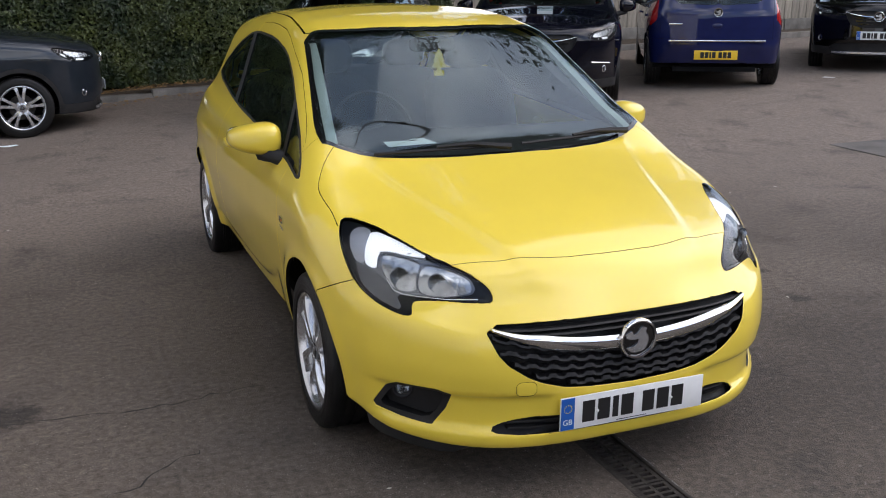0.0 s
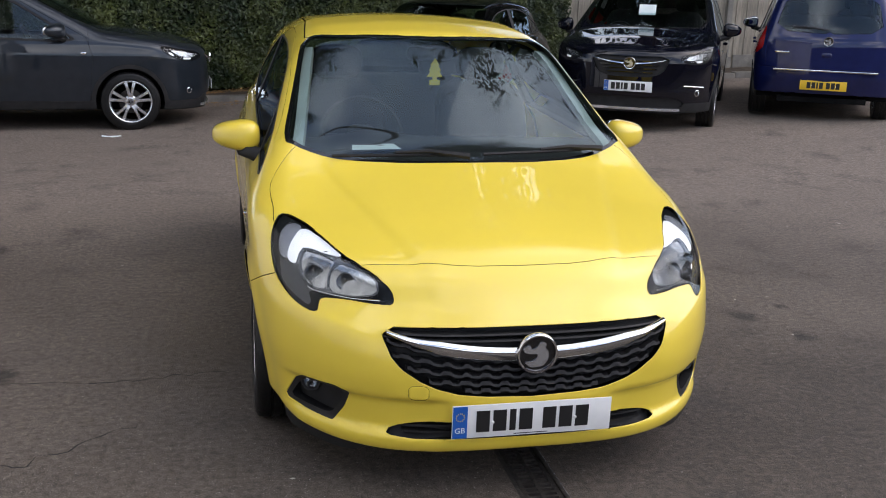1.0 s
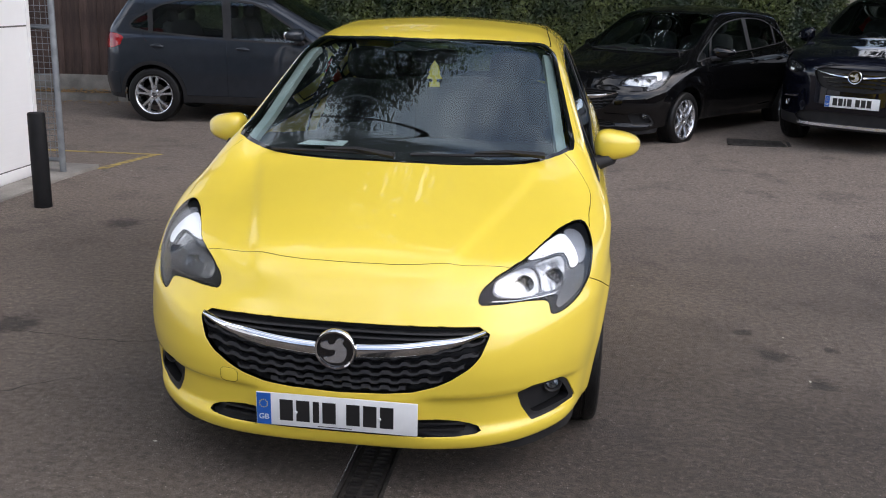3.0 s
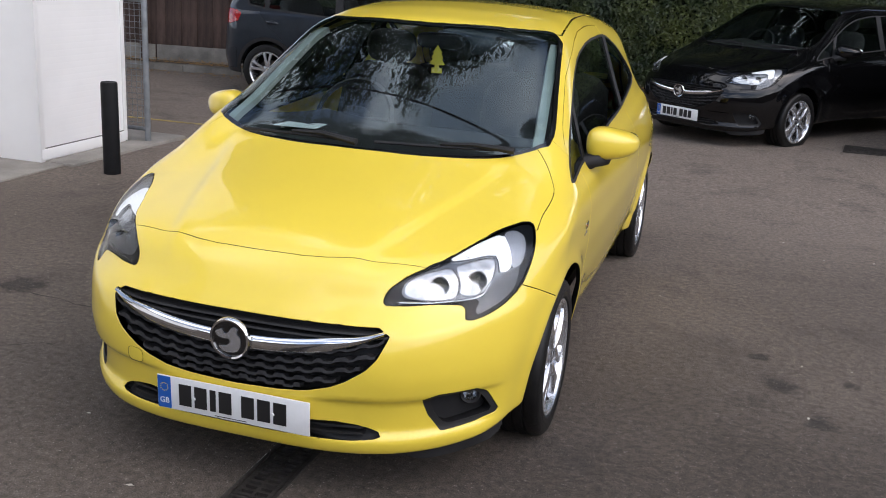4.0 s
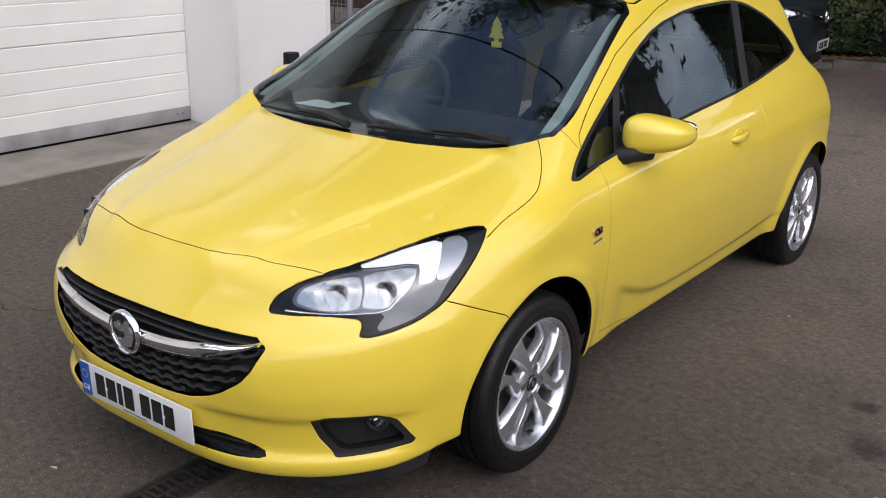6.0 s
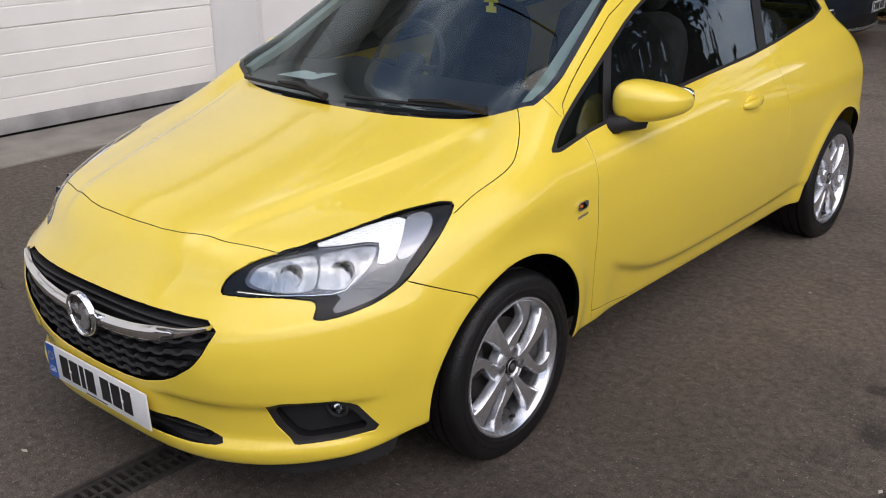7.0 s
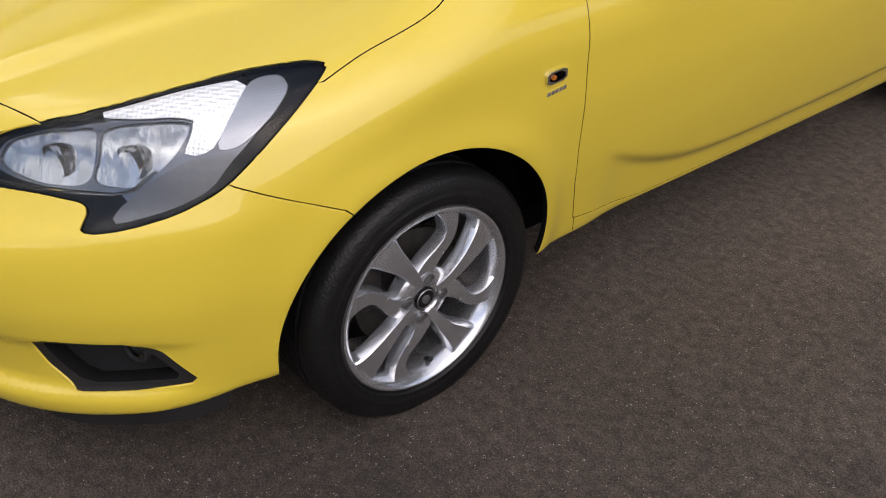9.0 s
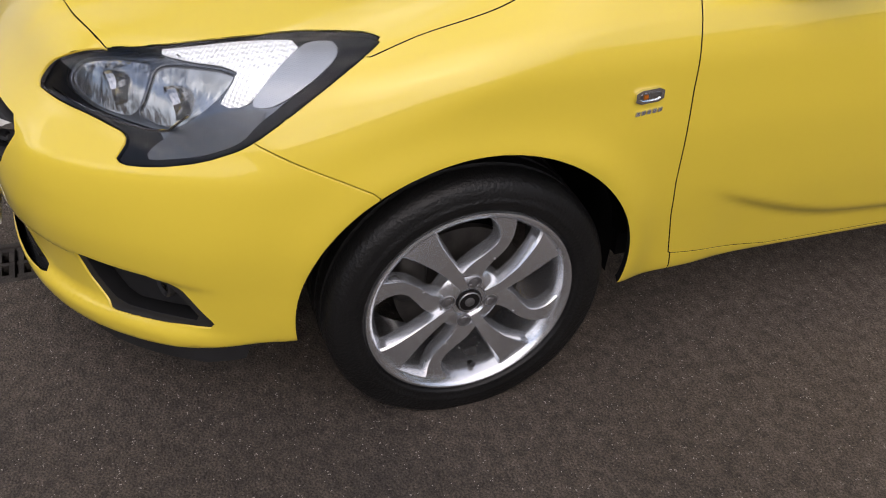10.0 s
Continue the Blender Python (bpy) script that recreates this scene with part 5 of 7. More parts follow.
# ---- other parked cars ----
def parked(m, label, paint, length, half, height, bonnet_z, nose_z, cowl, screen_top, hubs, hub_z=0.33, arch=0.385, belt=0.98, roof_end=None, front=True, rear=False,
           h=0.028, grille=True, cladding=True, wheel="twin", plate_z=0.5, r_tyre=0.335, spin=0.0, sill=0.24, strips=False, rim=0.098, bar_z=0.628, mark_z=0.96):
    """A parked car from its main measures. Its nose looks along -y."""
    root = thing("car", m, label, "car", "parked cars")
    end = roof_end or length - 0.45
    shape = Shape(
        top=[(-0.2, nose_z - 0.14), (0.0, nose_z - 0.06), (0.14, nose_z), (0.5, nose_z + (bonnet_z - nose_z) * 0.55), (cowl - 0.05, bonnet_z), (cowl + 0.03, bonnet_z + 0.03),
             (screen_top, height - 0.075), (screen_top + 0.25, height - 0.025), ((screen_top + end) / 2 + 0.1, height), (end - 0.25, height - 0.035), (end, height - 0.08)],
        droop=[(0.0, 0.13), (cowl, 0.10), (screen_top, 0.13), (end, 0.12)],
        wide=[(0.0, half - 0.03), (0.8, half - 0.008), (length * 0.5, half), (length * 0.85, half - 0.01), (length, half - 0.07)],
        tuck=[(0.15, -0.06), (0.35, -0.02), (0.6, -0.002), (belt - 0.2, 0.0), (belt - 0.06, -0.025), (belt + 0.04, -0.07), (height - 0.2, -0.20), (height, -0.30)],
        nose=[(0.15, 0.12), (0.24, 0.04), (0.45, 0.0), (nose_z - 0.16, 0.01), (nose_z - 0.05, 0.05), (nose_z + 0.05, 0.16), (nose_z + 0.2, 0.4)],
        bow=(0.8, 3.4),
        tail=[(0.2, length - 0.08), (0.5, length), (belt - 0.05, length - 0.03), (belt + 0.1, length - 0.08), (height - 0.1, end + 0.05), (height + 0.1, end - 0.05)],
        low=[(0.0, sill - 0.02), (1.0, sill), (length - 1, sill), (length, sill + 0.06)])
    kit = CarKit(root, shape, length, paint, h)
    sk = kit.skin
    b_y = cowl + (length - cowl) * 0.43
    c_y = hubs[1] + 0.05
    top_z = height - 0.17
    spec = dict(hubs=hubs, hub_z=hub_z, arch=arch, trim=0.022,
                dlo=[(cowl + 0.16, belt - 0.06), (cowl + 0.45, belt + 0.13), (screen_top + 0.12, top_z - 0.02), (screen_top + 0.5, top_z + 0.02), (end - 0.5, top_z), (end + 0.0, belt + 0.18), (end - 0.05, belt + 0.06), (b_y, belt - 0.02)],
                posts=[((b_y + 0.05, top_z), (b_y, belt), 0.05), ((c_y + 0.02, top_z), (c_y - 0.03, belt), 0.03)],
                screen=[(-0.2, cowl - 0.05), (0.3, cowl - 0.03), (half - 0.17, cowl + 0.12), (half - 0.28, screen_top + 0.06), (0.3, screen_top - 0.03), (-0.2, screen_top - 0.05)],
                screen_z=bonnet_z - 0.05, screen_y=screen_top + 0.3, frit=0.03,
                rear_screen=[(-0.1, height - 0.17), (half - 0.35, height - 0.19), (half - 0.24, belt + 0.06), (-0.1, belt + 0.03)], rear_y=length - 0.8)
    kit.cut_glass(spec)
    if front:
        z0 = nose_z - 0.10
        lamp = kit.take_poly([(0.46, z0 - 0.045), (0.50, z0 + 0.005), (0.75, z0 + 0.045), (1.02, z0 + 0.095), (0.97, z0 + 0.0), (0.82, z0 - 0.075), (0.60, z0 - 0.085)], SLANT, lambda p: (p[:, 0] > 0.3) & (p[:, 1] < 1.0), 1)
        headlamp(kit, lamp, [("running_light", [(0.52, z0 - 0.055), (0.62, z0 - 0.072), (0.80, z0 - 0.062), (0.94, z0 + 0.005), (0.985, z0 + 0.072), (0.93, z0 + 0.02), (0.80, z0 - 0.040), (0.62, z0 - 0.050)], RUNNING, 0.012, "bright running light"), ("main_reflector", [(0.54, z0 - 0.04), (0.58, z0 + 0.005), (0.76, z0 + 0.032), (0.91, z0 + 0.055), (0.88, z0 + 0.01), (0.78, z0 - 0.030), (0.64, z0 - 0.042)], REFLECTOR, 0.02, "bright reflector")])
        gr = kit.take_poly([(-0.1, nose_z - 0.115), (0.44, nose_z - 0.10), (0.36, nose_z - 0.28), (0.22, nose_z - 0.325), (-0.1, nose_z - 0.33)], FRONT, lambda p: p[:, 1] < 0.35, 1)
        g = panel("grille", sk, gr, BLACK_TRIM, root, 0, gap=0.0, flange=-0.03, lift=-0.03, label="black grille")
        for k in range(4):
            bm = bmesh.new()
            z = nose_z - 0.16 - 0.04 * k
            rows = []
            for i in range(13):
                x = (-0.36 + 0.72 * i / 12) * (1 - 0.10 * k)
                y = float(shape.nose(z)) + 0.8 * abs(x) ** 3.4 + 0.012
                rows.append([bm.verts.new((x, y + a, z + c)) for a, c in ((0.0, 0.006), (0.02, 0.006), (0.02, -0.006), (0.0, -0.006))])
            for a, b in zip(rows, rows[1:]):
                for j in range(4):
                    bm.faces.new((a[j], a[(j + 1) % 4], b[(j + 1) % 4], b[j]))
            part("grille_bar", bm, GLOSS_BLACK, g, smooth=30)
        for side in (1, -1):
            bm = bmesh.new()
            rows = []
            for i in range(17):
                x = 0.07 + 0.36 * i / 16
                z = nose_z - 0.190 + 0.36 * x * x
                y = float(shape.nose(z)) + 0.8 * x ** 3.4 - 0.006
                w = 0.017 - 0.028 * x
                rows.append([bm.verts.new((side * x, y + a, z + c * w)) for a, c in ((0.014, 1), (0.0, 0.7), (-0.005, -0.2), (0.012, -1))])
            for a, b in zip(rows, rows[1:]):
                for j in range(4):
                    bm.faces.new((a[j], a[(j + 1) % 4], b[(j + 1) % 4], b[j]))
            bm.faces.new(rows[0])
            bm.faces.new(rows[-1][::-1])
            part("chrome_bar", bm, CHROME, g, "chrome grille wing", smooth=50)
        emblem(root, (0, -0.012, nose_z - 0.18), 0.068)
        low = kit.take_poly([(-0.1, 0.40), (0.50, 0.40), (0.62, 0.33), (0.52, 0.28), (-0.1, 0.28)], FRONT, lambda p: p[:, 1] < 0.4, 1)
        panel("lower_intake", sk, low, BLACK_TRIM, root, 0, gap=0.0, flange=-0.02, lift=-0.022, label="black lower intake")
        bm = bmesh.new()
        rows = []
        for i in range(29):
            x = -0.56 + 1.12 * i / 28
            y = float(shape.nose(0.265)) + 0.8 * abs(x) ** 3.4 - 0.012
            rows.append([bm.verts.new((x, y + a, 0.265 + c)) for a, c in ((0.02, 0.02), (0.0, 0.014), (0.0, -0.014), (0.02, -0.02))])
        for a, b in zip(rows, rows[1:]):
            for j in range(4):
                bm.faces.new((a[j], a[(j + 1) % 4], b[(j + 1) % 4], b[j]))
        part("bumper_strip", bm, SILVER, root, "silver bumper strip", smooth=50)
        for side in (1, -1):
            p, n = kit.probe((0.72, -0.5, 0.45), (0, 1, 0))
            bm = lathe([(-0.03, 0.036), (0.004, 0.036), (0.006, 0.030), (-0.004, 0.026), (-0.01, 0.0)], "z", 20)
            bm.transform(Matrix.Translation(p) @ n.to_track_quat("Z", "Y").to_matrix().to_4x4())
            if side < 0:
                bm.transform(Matrix.Diagonal((-1, 1, 1, 1)))
            part("fog_lamp", bm, CHROME, root, "round fog lamp")
        plate(root, (0, float(shape.nose(plate_z)) - 0.02, plate_z), 0)
    if strips:
        for side in (1, -1):
            for z, w in ((0.53, 0.10),):
                pts = []
                for i in range(9):
                    x = 0.58 + 2 * w * i / 8
                    p, n = kit.probe((x, -0.6, z - 0.02 * i / 8), (0, 1, 0))
                    pts.append(Vector((side * p.x, p.y - 0.004, p.z)))
                part("chrome_strip", tube(pts, 0.007, sides=6), CHROME, root, "chrome bumper strip")
    bonnet = kit.take_poly([(-0.2, 0.10), (0.3, 0.12), (0.55, 0.30), (half - 0.16, 0.62), (half - 0.10, cowl - 0.1), (half - 0.16, cowl + 0.12), (-0.2, cowl + 0.12)], PLAN, lambda p: (p[:, 2] > nose_z - 0.04) & (p[:, 1] < cowl + 0.2), 0)
    panel("bonnet", sk, bonnet, paint, root, 0)
    if cladding:
        clad = sk.take(lambda p: np.minimum(p[:, 2] - sill - 0.10, np.where(p[:, 0] > 0.5, np.minimum(np.hypot(p[:, 1] - hubs[0], p[:, 2] - hub_z), np.hypot(p[:, 1] - hubs[1], p[:, 2] - hub_z)) - arch - 0.045, 1)))
        panel("lower_cladding", sk, clad, BLACK_TRIM, root, 0, gap=0.001, flange=0.01, lift=0.004, label="black plastic lower cladding")
    doors = [[(cowl + 0.12, belt + 0.0), (cowl + 0.06, belt - 0.2), (cowl + 0.12, sill + 0.03), (b_y, sill + 0.03), (b_y, belt), (b_y + 0.07, top_z + 0.05), (screen_top + 0.2, top_z + 0.05)],
             [(b_y + 0.07, top_z + 0.05), (b_y, belt), (b_y, sill + 0.03), (hubs[1] - arch - 0.06, sill + 0.03), (hubs[1] - arch * 0.7, hub_z + arch * 0.9), (c_y + 0.08, belt), (c_y + 0.08, top_z + 0.03)]]
    for d in doors:
        kit.both("door", kit.take_poly(d, SIDE, lambda p: p[:, 0] > 0.4, 0), paint, label="car door")
    if rear:
        lamp = kit.take_poly([(half - 0.15, belt + 0.16), (half - 0.12, belt - 0.22), (half + 0.2, belt - 0.22), (half + 0.2, belt + 0.2)], FRONT, lambda p: p[:, 1] > length - 0.45, 1)
        kit.both("tail_light", lamp, RED_LENS, label="red tail light")
        tail_y = lambda z: float(shape.tail(z))
        part("tailgate_strip", box((-0.58, tail_y(0.64) - 0.05, bar_z), (0.58, tail_y(bar_z) + 0.008, bar_z + 0.02)), CHROME, root, "chrome tailgate strip", bevel=0.004)
        pl = plate(root, (0, tail_y(plate_z) + 0.012, plate_z), 180, PLATE_YELLOW, True)
        emblem(root, (0, tail_y(mark_z) + 0.010, mark_z), 0.055, 0, 180)
        part("gate_button", blob((-0.06, tail_y(0.76) - 0.02, 0.73), (0.06, tail_y(0.76) + 0.012, 0.79), 3, 8), paint, root, "tailgate handle")
        bm = box((0.42, tail_y(0.78) - 0.004, 0.772), (0.58, tail_y(0.78) + 0.002, 0.792))
        part("tail_badge", bm, CHROME, root, "small chrome badge bar", bevel=0.002)
        part("rear_wiper", tube([(0.02, tail_y(belt + 0.10) + 0.01, belt + 0.08), (0.2, tail_y(belt + 0.12) + 0.02, belt + 0.10), (0.42, tail_y(belt + 0.12) + 0.01, belt + 0.11)], 0.008), BLACK_TRIM, root, "black rear wiper")
    else:
        lamp = kit.take_poly([(length - 0.42, belt + 0.02), (length - 0.36, belt - 0.14), (length + 0.1, belt - 0.17), (length + 0.1, belt + 0.06)], SIDE, lambda p: p[:, 0] > 0.5, 1)
        kit.both("tail_light", lamp, RED_LENS, label="red tail light")
    rb = sk.take(lambda p: np.maximum(p[:, 2] - 0.60, length - 0.35 - p[:, 1]))
    panel("rear_bumper", sk, rb, paint, root, 0)
    gate = sk.take(lambda p: np.maximum(p[:, 0] - half + 0.17, length - 0.7 - p[:, 1]))
    panel("tailgate", sk, gate, paint, root, 0)
    wing = sk.take(lambda p: np.maximum(p[:, 1] - cowl - 0.10, p[:, 2] - bonnet_z - 0.1))
    panel("front_body", sk, wing, paint, root, 0, label="front wings and bumper")
    panel("body_shell", sk, sk.rest, paint, root, 0, label="painted body shell with roof")
    for side in (1, -1):
        door_mirror(kit, side, (half + 0.075, cowl + 0.42, belt + 0.07), (0.105, 0.08, 0.075), paint, (half - 0.06, cowl + 0.36, belt - 0.03))
        door_handle(kit, side, b_y - 0.2, belt - 0.12, paint)
        door_handle(kit, side, c_y - 0.12, belt - 0.11, paint)
    for side in (1, -1):
        p, n = kit.side(hubs[0] + arch + 0.10, belt - 0.17)
        part("side_indicator", blob((side * p.x - 0.006, p.y - 0.035, p.z - 0.014), (side * p.x + 0.006, p.y + 0.035, p.z + 0.014), 3, 6), CHROME, root, "small chromed side indicator")
    w = make_wheel("wheel", root, (half - 0.025, hubs[0], hub_z), 0, wheel, r_rim=r_tyre - rim, r_tyre=r_tyre, spin=spin)
    copy_wheel(w, (half - 0.025, hubs[1], hub_z), 0)
    copy_wheel(w, (-half + 0.025, hubs[0], hub_z), 180)
    copy_wheel(w, (-half + 0.025, hubs[1], hub_z), 180)
    cabin(kit, spec, (cowl + 0.05, cowl + 0.6), belt - 0.03, ((-0.38, cowl + 0.95), (0.38, cowl + 0.95)), -0.38, hubs[1] - 0.55, 0.42, lining=False)
    return root


def at(x, y, turn, z=0.0):
    return pose(x, y, z, 0, 0, turn)


corsa(at(0.68, 7.77, -34.9, 0.02), "black five-door hatchback parked by the hedge", BLACK_PAINT, 0.022, 5, "parked cars")
parked(at(-1.11, 9.94, 93.9, -0.125), "dark grey compact SUV parked in front of the hedge", GREY_PAINT, 4.25, 0.885, 1.66, 1.15, 0.97, 1.24, 2.05, (0.92, 3.475), hub_z=0.33, r_tyre=0.33, arch=0.375, rim=0.092, plate_z=0.48, belt=1.04)
suv = parked(at(3.38, 7.38, -29.6, 0.09), "black SUV with silver bumper strip parked nose out", NAVY_PAINT, 4.48, 0.93, 1.61, 1.10, 0.94, 1.10, 1.95, (0.92, 3.60), plate_z=0.51, belt=1.02, strips=True)
parked(at(7.99, 11.2, 150, 0.18), "dark blue people carrier seen from behind", BLUE_PAINT, 4.05, 0.845, 1.62, 1.05, 0.85, 0.82, 1.62, (0.80, 3.43), hub_z=0.30, arch=0.345, belt=0.97,
       front=False, rear=True, cladding=False, plate_z=0.41, r_tyre=0.30, roof_end=3.80, bar_z=0.57, mark_z=0.92)
parked(at(8.75, 7.95, -43, 0.23), "black SUV parked nose out beside the fence", BLACK_PAINT, 4.28, 0.885, 1.65, 1.04, 0.93, 1.02, 1.85, (0.90, 3.455), plate_z=0.50)
note = part("windscreen_card", slab([(-0.10, -0.06), (0.10, -0.06), (0.10, 0.06), (-0.10, 0.06)], 0.002, lambda u, v, w: suv.matrix_world @ Vector((u, 1.42 + 0.5 * v + w, 1.30 + v))), PAPER, None, smooth=0)
tagged(note, "pale card propped behind a parked car windscreen", "card")


# ---- ground ----
def asphalt():
    m = bpy.data.materials.new("worn_asphalt")
    m.use_nodes = True
    n, l = m.node_tree.nodes, m.node_tree.links
    p = n["Principled BSDF"]
    co = n.new("ShaderNodeTexCoord")

    def tex(scale, detail=4.0, rough=0.55, kind="Noise"):
        t = n.new("ShaderNodeTex" + kind)
        t.inputs["Scale"].default_value = scale
        if kind == "Noise":
            t.inputs["Detail"].default_value, t.inputs["Roughness"].default_value = detail, rough
        l.new(co.outputs["Object"], t.inputs["Vector"])
        return t

    def ramp(src, a, b, lo, hi):
        r = n.new("ShaderNodeValToRGB")
        r.color_ramp.elements[0].position, r.color_ramp.elements[0].color = a, (*lo, 1)
        r.color_ramp.elements[1].position, r.color_ramp.elements[1].color = b, (*hi, 1)
        l.new(src, r.inputs["Fac"])
        return r.outputs["Color"]

    def mix(a, b, fac, mode="MIX"):
        x = n.new("ShaderNodeMixRGB")
        x.blend_type = mode
        for s, q in (("Fac", fac), ("Color1", a), ("Color2", b)):
            if isinstance(q, (int, float)):
                x.inputs[s].default_value = q
            elif isinstance(q, tuple):
                x.inputs[s].default_value = (*q, 1)
            else:
                l.new(q, x.inputs[s])
        return x.outputs["Color"]

    base = ramp(tex(0.45, 6).outputs["Fac"], 0.35, 0.68, (0.062, 0.051, 0.042), (0.108, 0.089, 0.072))
    # the lane behind is paler, with an uneven edge
    sep = n.new("ShaderNodeSeparateXYZ")
    l.new(co.outputs["Object"], sep.inputs["Vector"])
    wob = n.new("ShaderNodeMath")
    wob.operation = "MULTIPLY_ADD"
    l.new(tex(0.5, 5, 0.6).outputs["Fac"], wob.inputs[0])
    wob.inputs[1].default_value = 5.0
    l.new(sep.outputs["Y"], wob.inputs[2])
    lane = n.new("ShaderNodeMapRange")
    lane.inputs["From Min"].default_value, lane.inputs["From Max"].default_value = 3.2, 7.4
    l.new(wob.outputs["Value"], lane.inputs["Value"])
    c = mix(base, (0.196, 0.163, 0.137), lane.outputs["Result"])
    blot = ramp(tex(2.3, 5, 0.6).outputs["Fac"], 0.54, 0.74, (0, 0, 0), (0.5, 0.5, 0.5))
    c = mix(c, (0.030, 0.027, 0.026), blot)
    # paler round patch of ground before the workshop, fading out unevenly
    away = n.new("ShaderNodeVectorMath")
    away.operation = "DISTANCE"
    l.new(co.outputs["Object"], away.inputs[0])
    away.inputs[1].default_value = (-2.3, -0.9, 0)
    worn = n.new("ShaderNodeMath")
    worn.operation = "MULTIPLY_ADD"
    l.new(tex(0.9, 6, 0.65).outputs["Fac"], worn.inputs[0])
    worn.inputs[1].default_value = 2.4
    l.new(away.outputs["Value"], worn.inputs[2])
    pale_patch = n.new("ShaderNodeMapRange")
    pale_patch.inputs["From Min"].default_value, pale_patch.inputs["From Max"].default_value, pale_patch.inputs["To Max"].default_value = 4.4, 2.0, 0.55
    l.new(worn.outputs["Value"], pale_patch.inputs["Value"])
    c = mix(c, (0.150, 0.127, 0.106), pale_patch.outputs["Result"])
    # oil spots
    for x, y, r in ((1.66, 1.62, 0.11), (1.80, 1.30, 0.08), (1.58, 1.93, 0.06), (1.95, 1.75, 0.05), (-1.9, 1.3, 0.14), (-2.3, 3.3, 0.15), (-0.75, -0.45, 0.2), (0.55, -0.75, 0.14)):
        off = n.new("ShaderNodeVectorMath")
        off.operation = "DISTANCE"
        l.new(co.outputs["Object"], off.inputs[0])
        off.inputs[1].default_value = (x, y, 0)
        rag = n.new("ShaderNodeMath")
        rag.operation = "MULTIPLY_ADD"
        l.new(tex(14, 6, 0.75).outputs["Fac"], rag.inputs[0])
        rag.inputs[1].default_value = r * 2.6
        l.new(off.outputs["Value"], rag.inputs[2])
        spot = n.new("ShaderNodeMapRange")
        spot.inputs["From Min"].default_value, spot.inputs["From Max"].default_value = r * 2.35, r * 1.75
        spot.inputs["To Max"].default_value = 0.7
        l.new(rag.outputs["Value"], spot.inputs["Value"])
        c = mix(c, (0.020, 0.018, 0.018), spot.outputs["Result"])
    grit = tex(210, 3, 0.7)
    c = mix(c, ramp(grit.outputs["Fac"], 0.38, 0.64, (0.50, 0.50, 0.50), (1.46, 1.45, 1.43)), 1.0, "MULTIPLY")
    c = mix(c, ramp(tex(34, 4, 0.75).outputs["Fac"], 0.36, 0.66, (0.62, 0.62, 0.62), (1.35, 1.34, 1.33)), 1.0, "MULTIPLY")
    stone = tex(170, kind="Voronoi")
    light = ramp(stone.outputs["Distance"], 0.16, 0.30, (1, 1, 1), (0, 0, 0))
    pick = ramp(tex(60, 2).outputs["Fac"], 0.585, 0.62, (0, 0, 0), (1, 1, 1))
    c = mix(c, (0.42, 0.38, 0.34), mix(light, pick, 1.0, "MULTIPLY"))
    l.new(c, p.inputs["Base Color"])
    p.inputs["Roughness"].default_value, p.inputs["Specular IOR Level"].default_value = 0.86, 0.35
    b = n.new("ShaderNodeBump")
    b.inputs["Strength"].default_value, b.inputs["Distance"].default_value = 0.9, 0.006
    h = mix(grit.outputs["Fac"], stone.outputs["Distance"], 0.5)
    l.new(h, b.inputs["Height"])
    l.new(b.outputs["Normal"], p.inputs["Normal"])
    return m


ASPHALT = asphalt()
CONCRETE = material("concrete", (0.30, 0.28, 0.25), 0.9, vary=0.35, scale=3, grain=0.35, grain_scale=90, bump=0.3, bump_scale=120)
PAD = material("worn_pad_concrete", (0.15, 0.138, 0.125), 0.9, vary=0.35, scale=3, grain=0.4, grain_scale=90, bump=0.3, bump_scale=120)
KERB = material("kerb_concrete", (0.24, 0.225, 0.20), 0.9, vary=0.4, scale=4, grain=0.35, grain_scale=70, bump=0.4, bump_scale=90, piece=0.12)
SOIL = material("leaf_litter_soil", (0.07, 0.05, 0.03), 0.95, vary=0.5, scale=6, grain=0.5, grain_scale=60, bump=0.8, bump_scale=40)
WHITE_PANEL = material("white_cladding", (0.86, 0.86, 0.85), 0.45, vary=0.06, scale=2, rough_vary=0.08)
WHITE_DOOR = material("white_door_paint", (0.85, 0.85, 0.82), 0.5, vary=0.07, scale=1.5, piece=0.02)
DOOR_FOOT = material("grey_door_foot", (0.40, 0.40, 0.40), 0.6, vary=0.3, scale=4)
LINE_YELLOW = material("yellow_line_paint", (0.50, 0.36, 0.08), 0.8, second=(0.16, 0.13, 0.07), scale=14, grain=0.4, grain_scale=120)
LINE_WHITE = material("white_line_paint", (0.55, 0.54, 0.52), 0.8, vary=0.4, scale=14, grain=0.4, grain_scale=120)
STEEL = material("galvanised_steel", (0.30, 0.32, 0.34), 0.5, 0.7, vary=0.3, scale=12)
RUSTY = material("drain_iron", (0.055, 0.048, 0.042), 0.7, 0.5, vary=0.5, scale=25, bump=0.3, bump_scale=150)
BOLLARD = material("black_bollard_plastic", (0.009, 0.009, 0.010), 0.6, spec=0.2, vary=0.3, scale=9, grain=0.2)
BOARD = material("weathered_fence_board", (0.088, 0.056, 0.045), 0.9, vary=0.45, scale=3, grain=0.4, grain_scale=30, bump=0.5, bump_scale=40, piece=0.25, stretch=(6, 6, 0.8))
PALE_BOARD = material("pale_fence_board", (0.36, 0.32, 0.26), 0.9, vary=0.35, scale=3, grain=0.35, grain_scale=30, bump=0.5, bump_scale=40, piece=0.15, stretch=(6, 6, 0.8))
LEAF = material("hedge_leaf", (0.014, 0.030, 0.009), 0.45, second=(0.085, 0.105, 0.022), scale=2.2, grain=0.6, grain_scale=35)
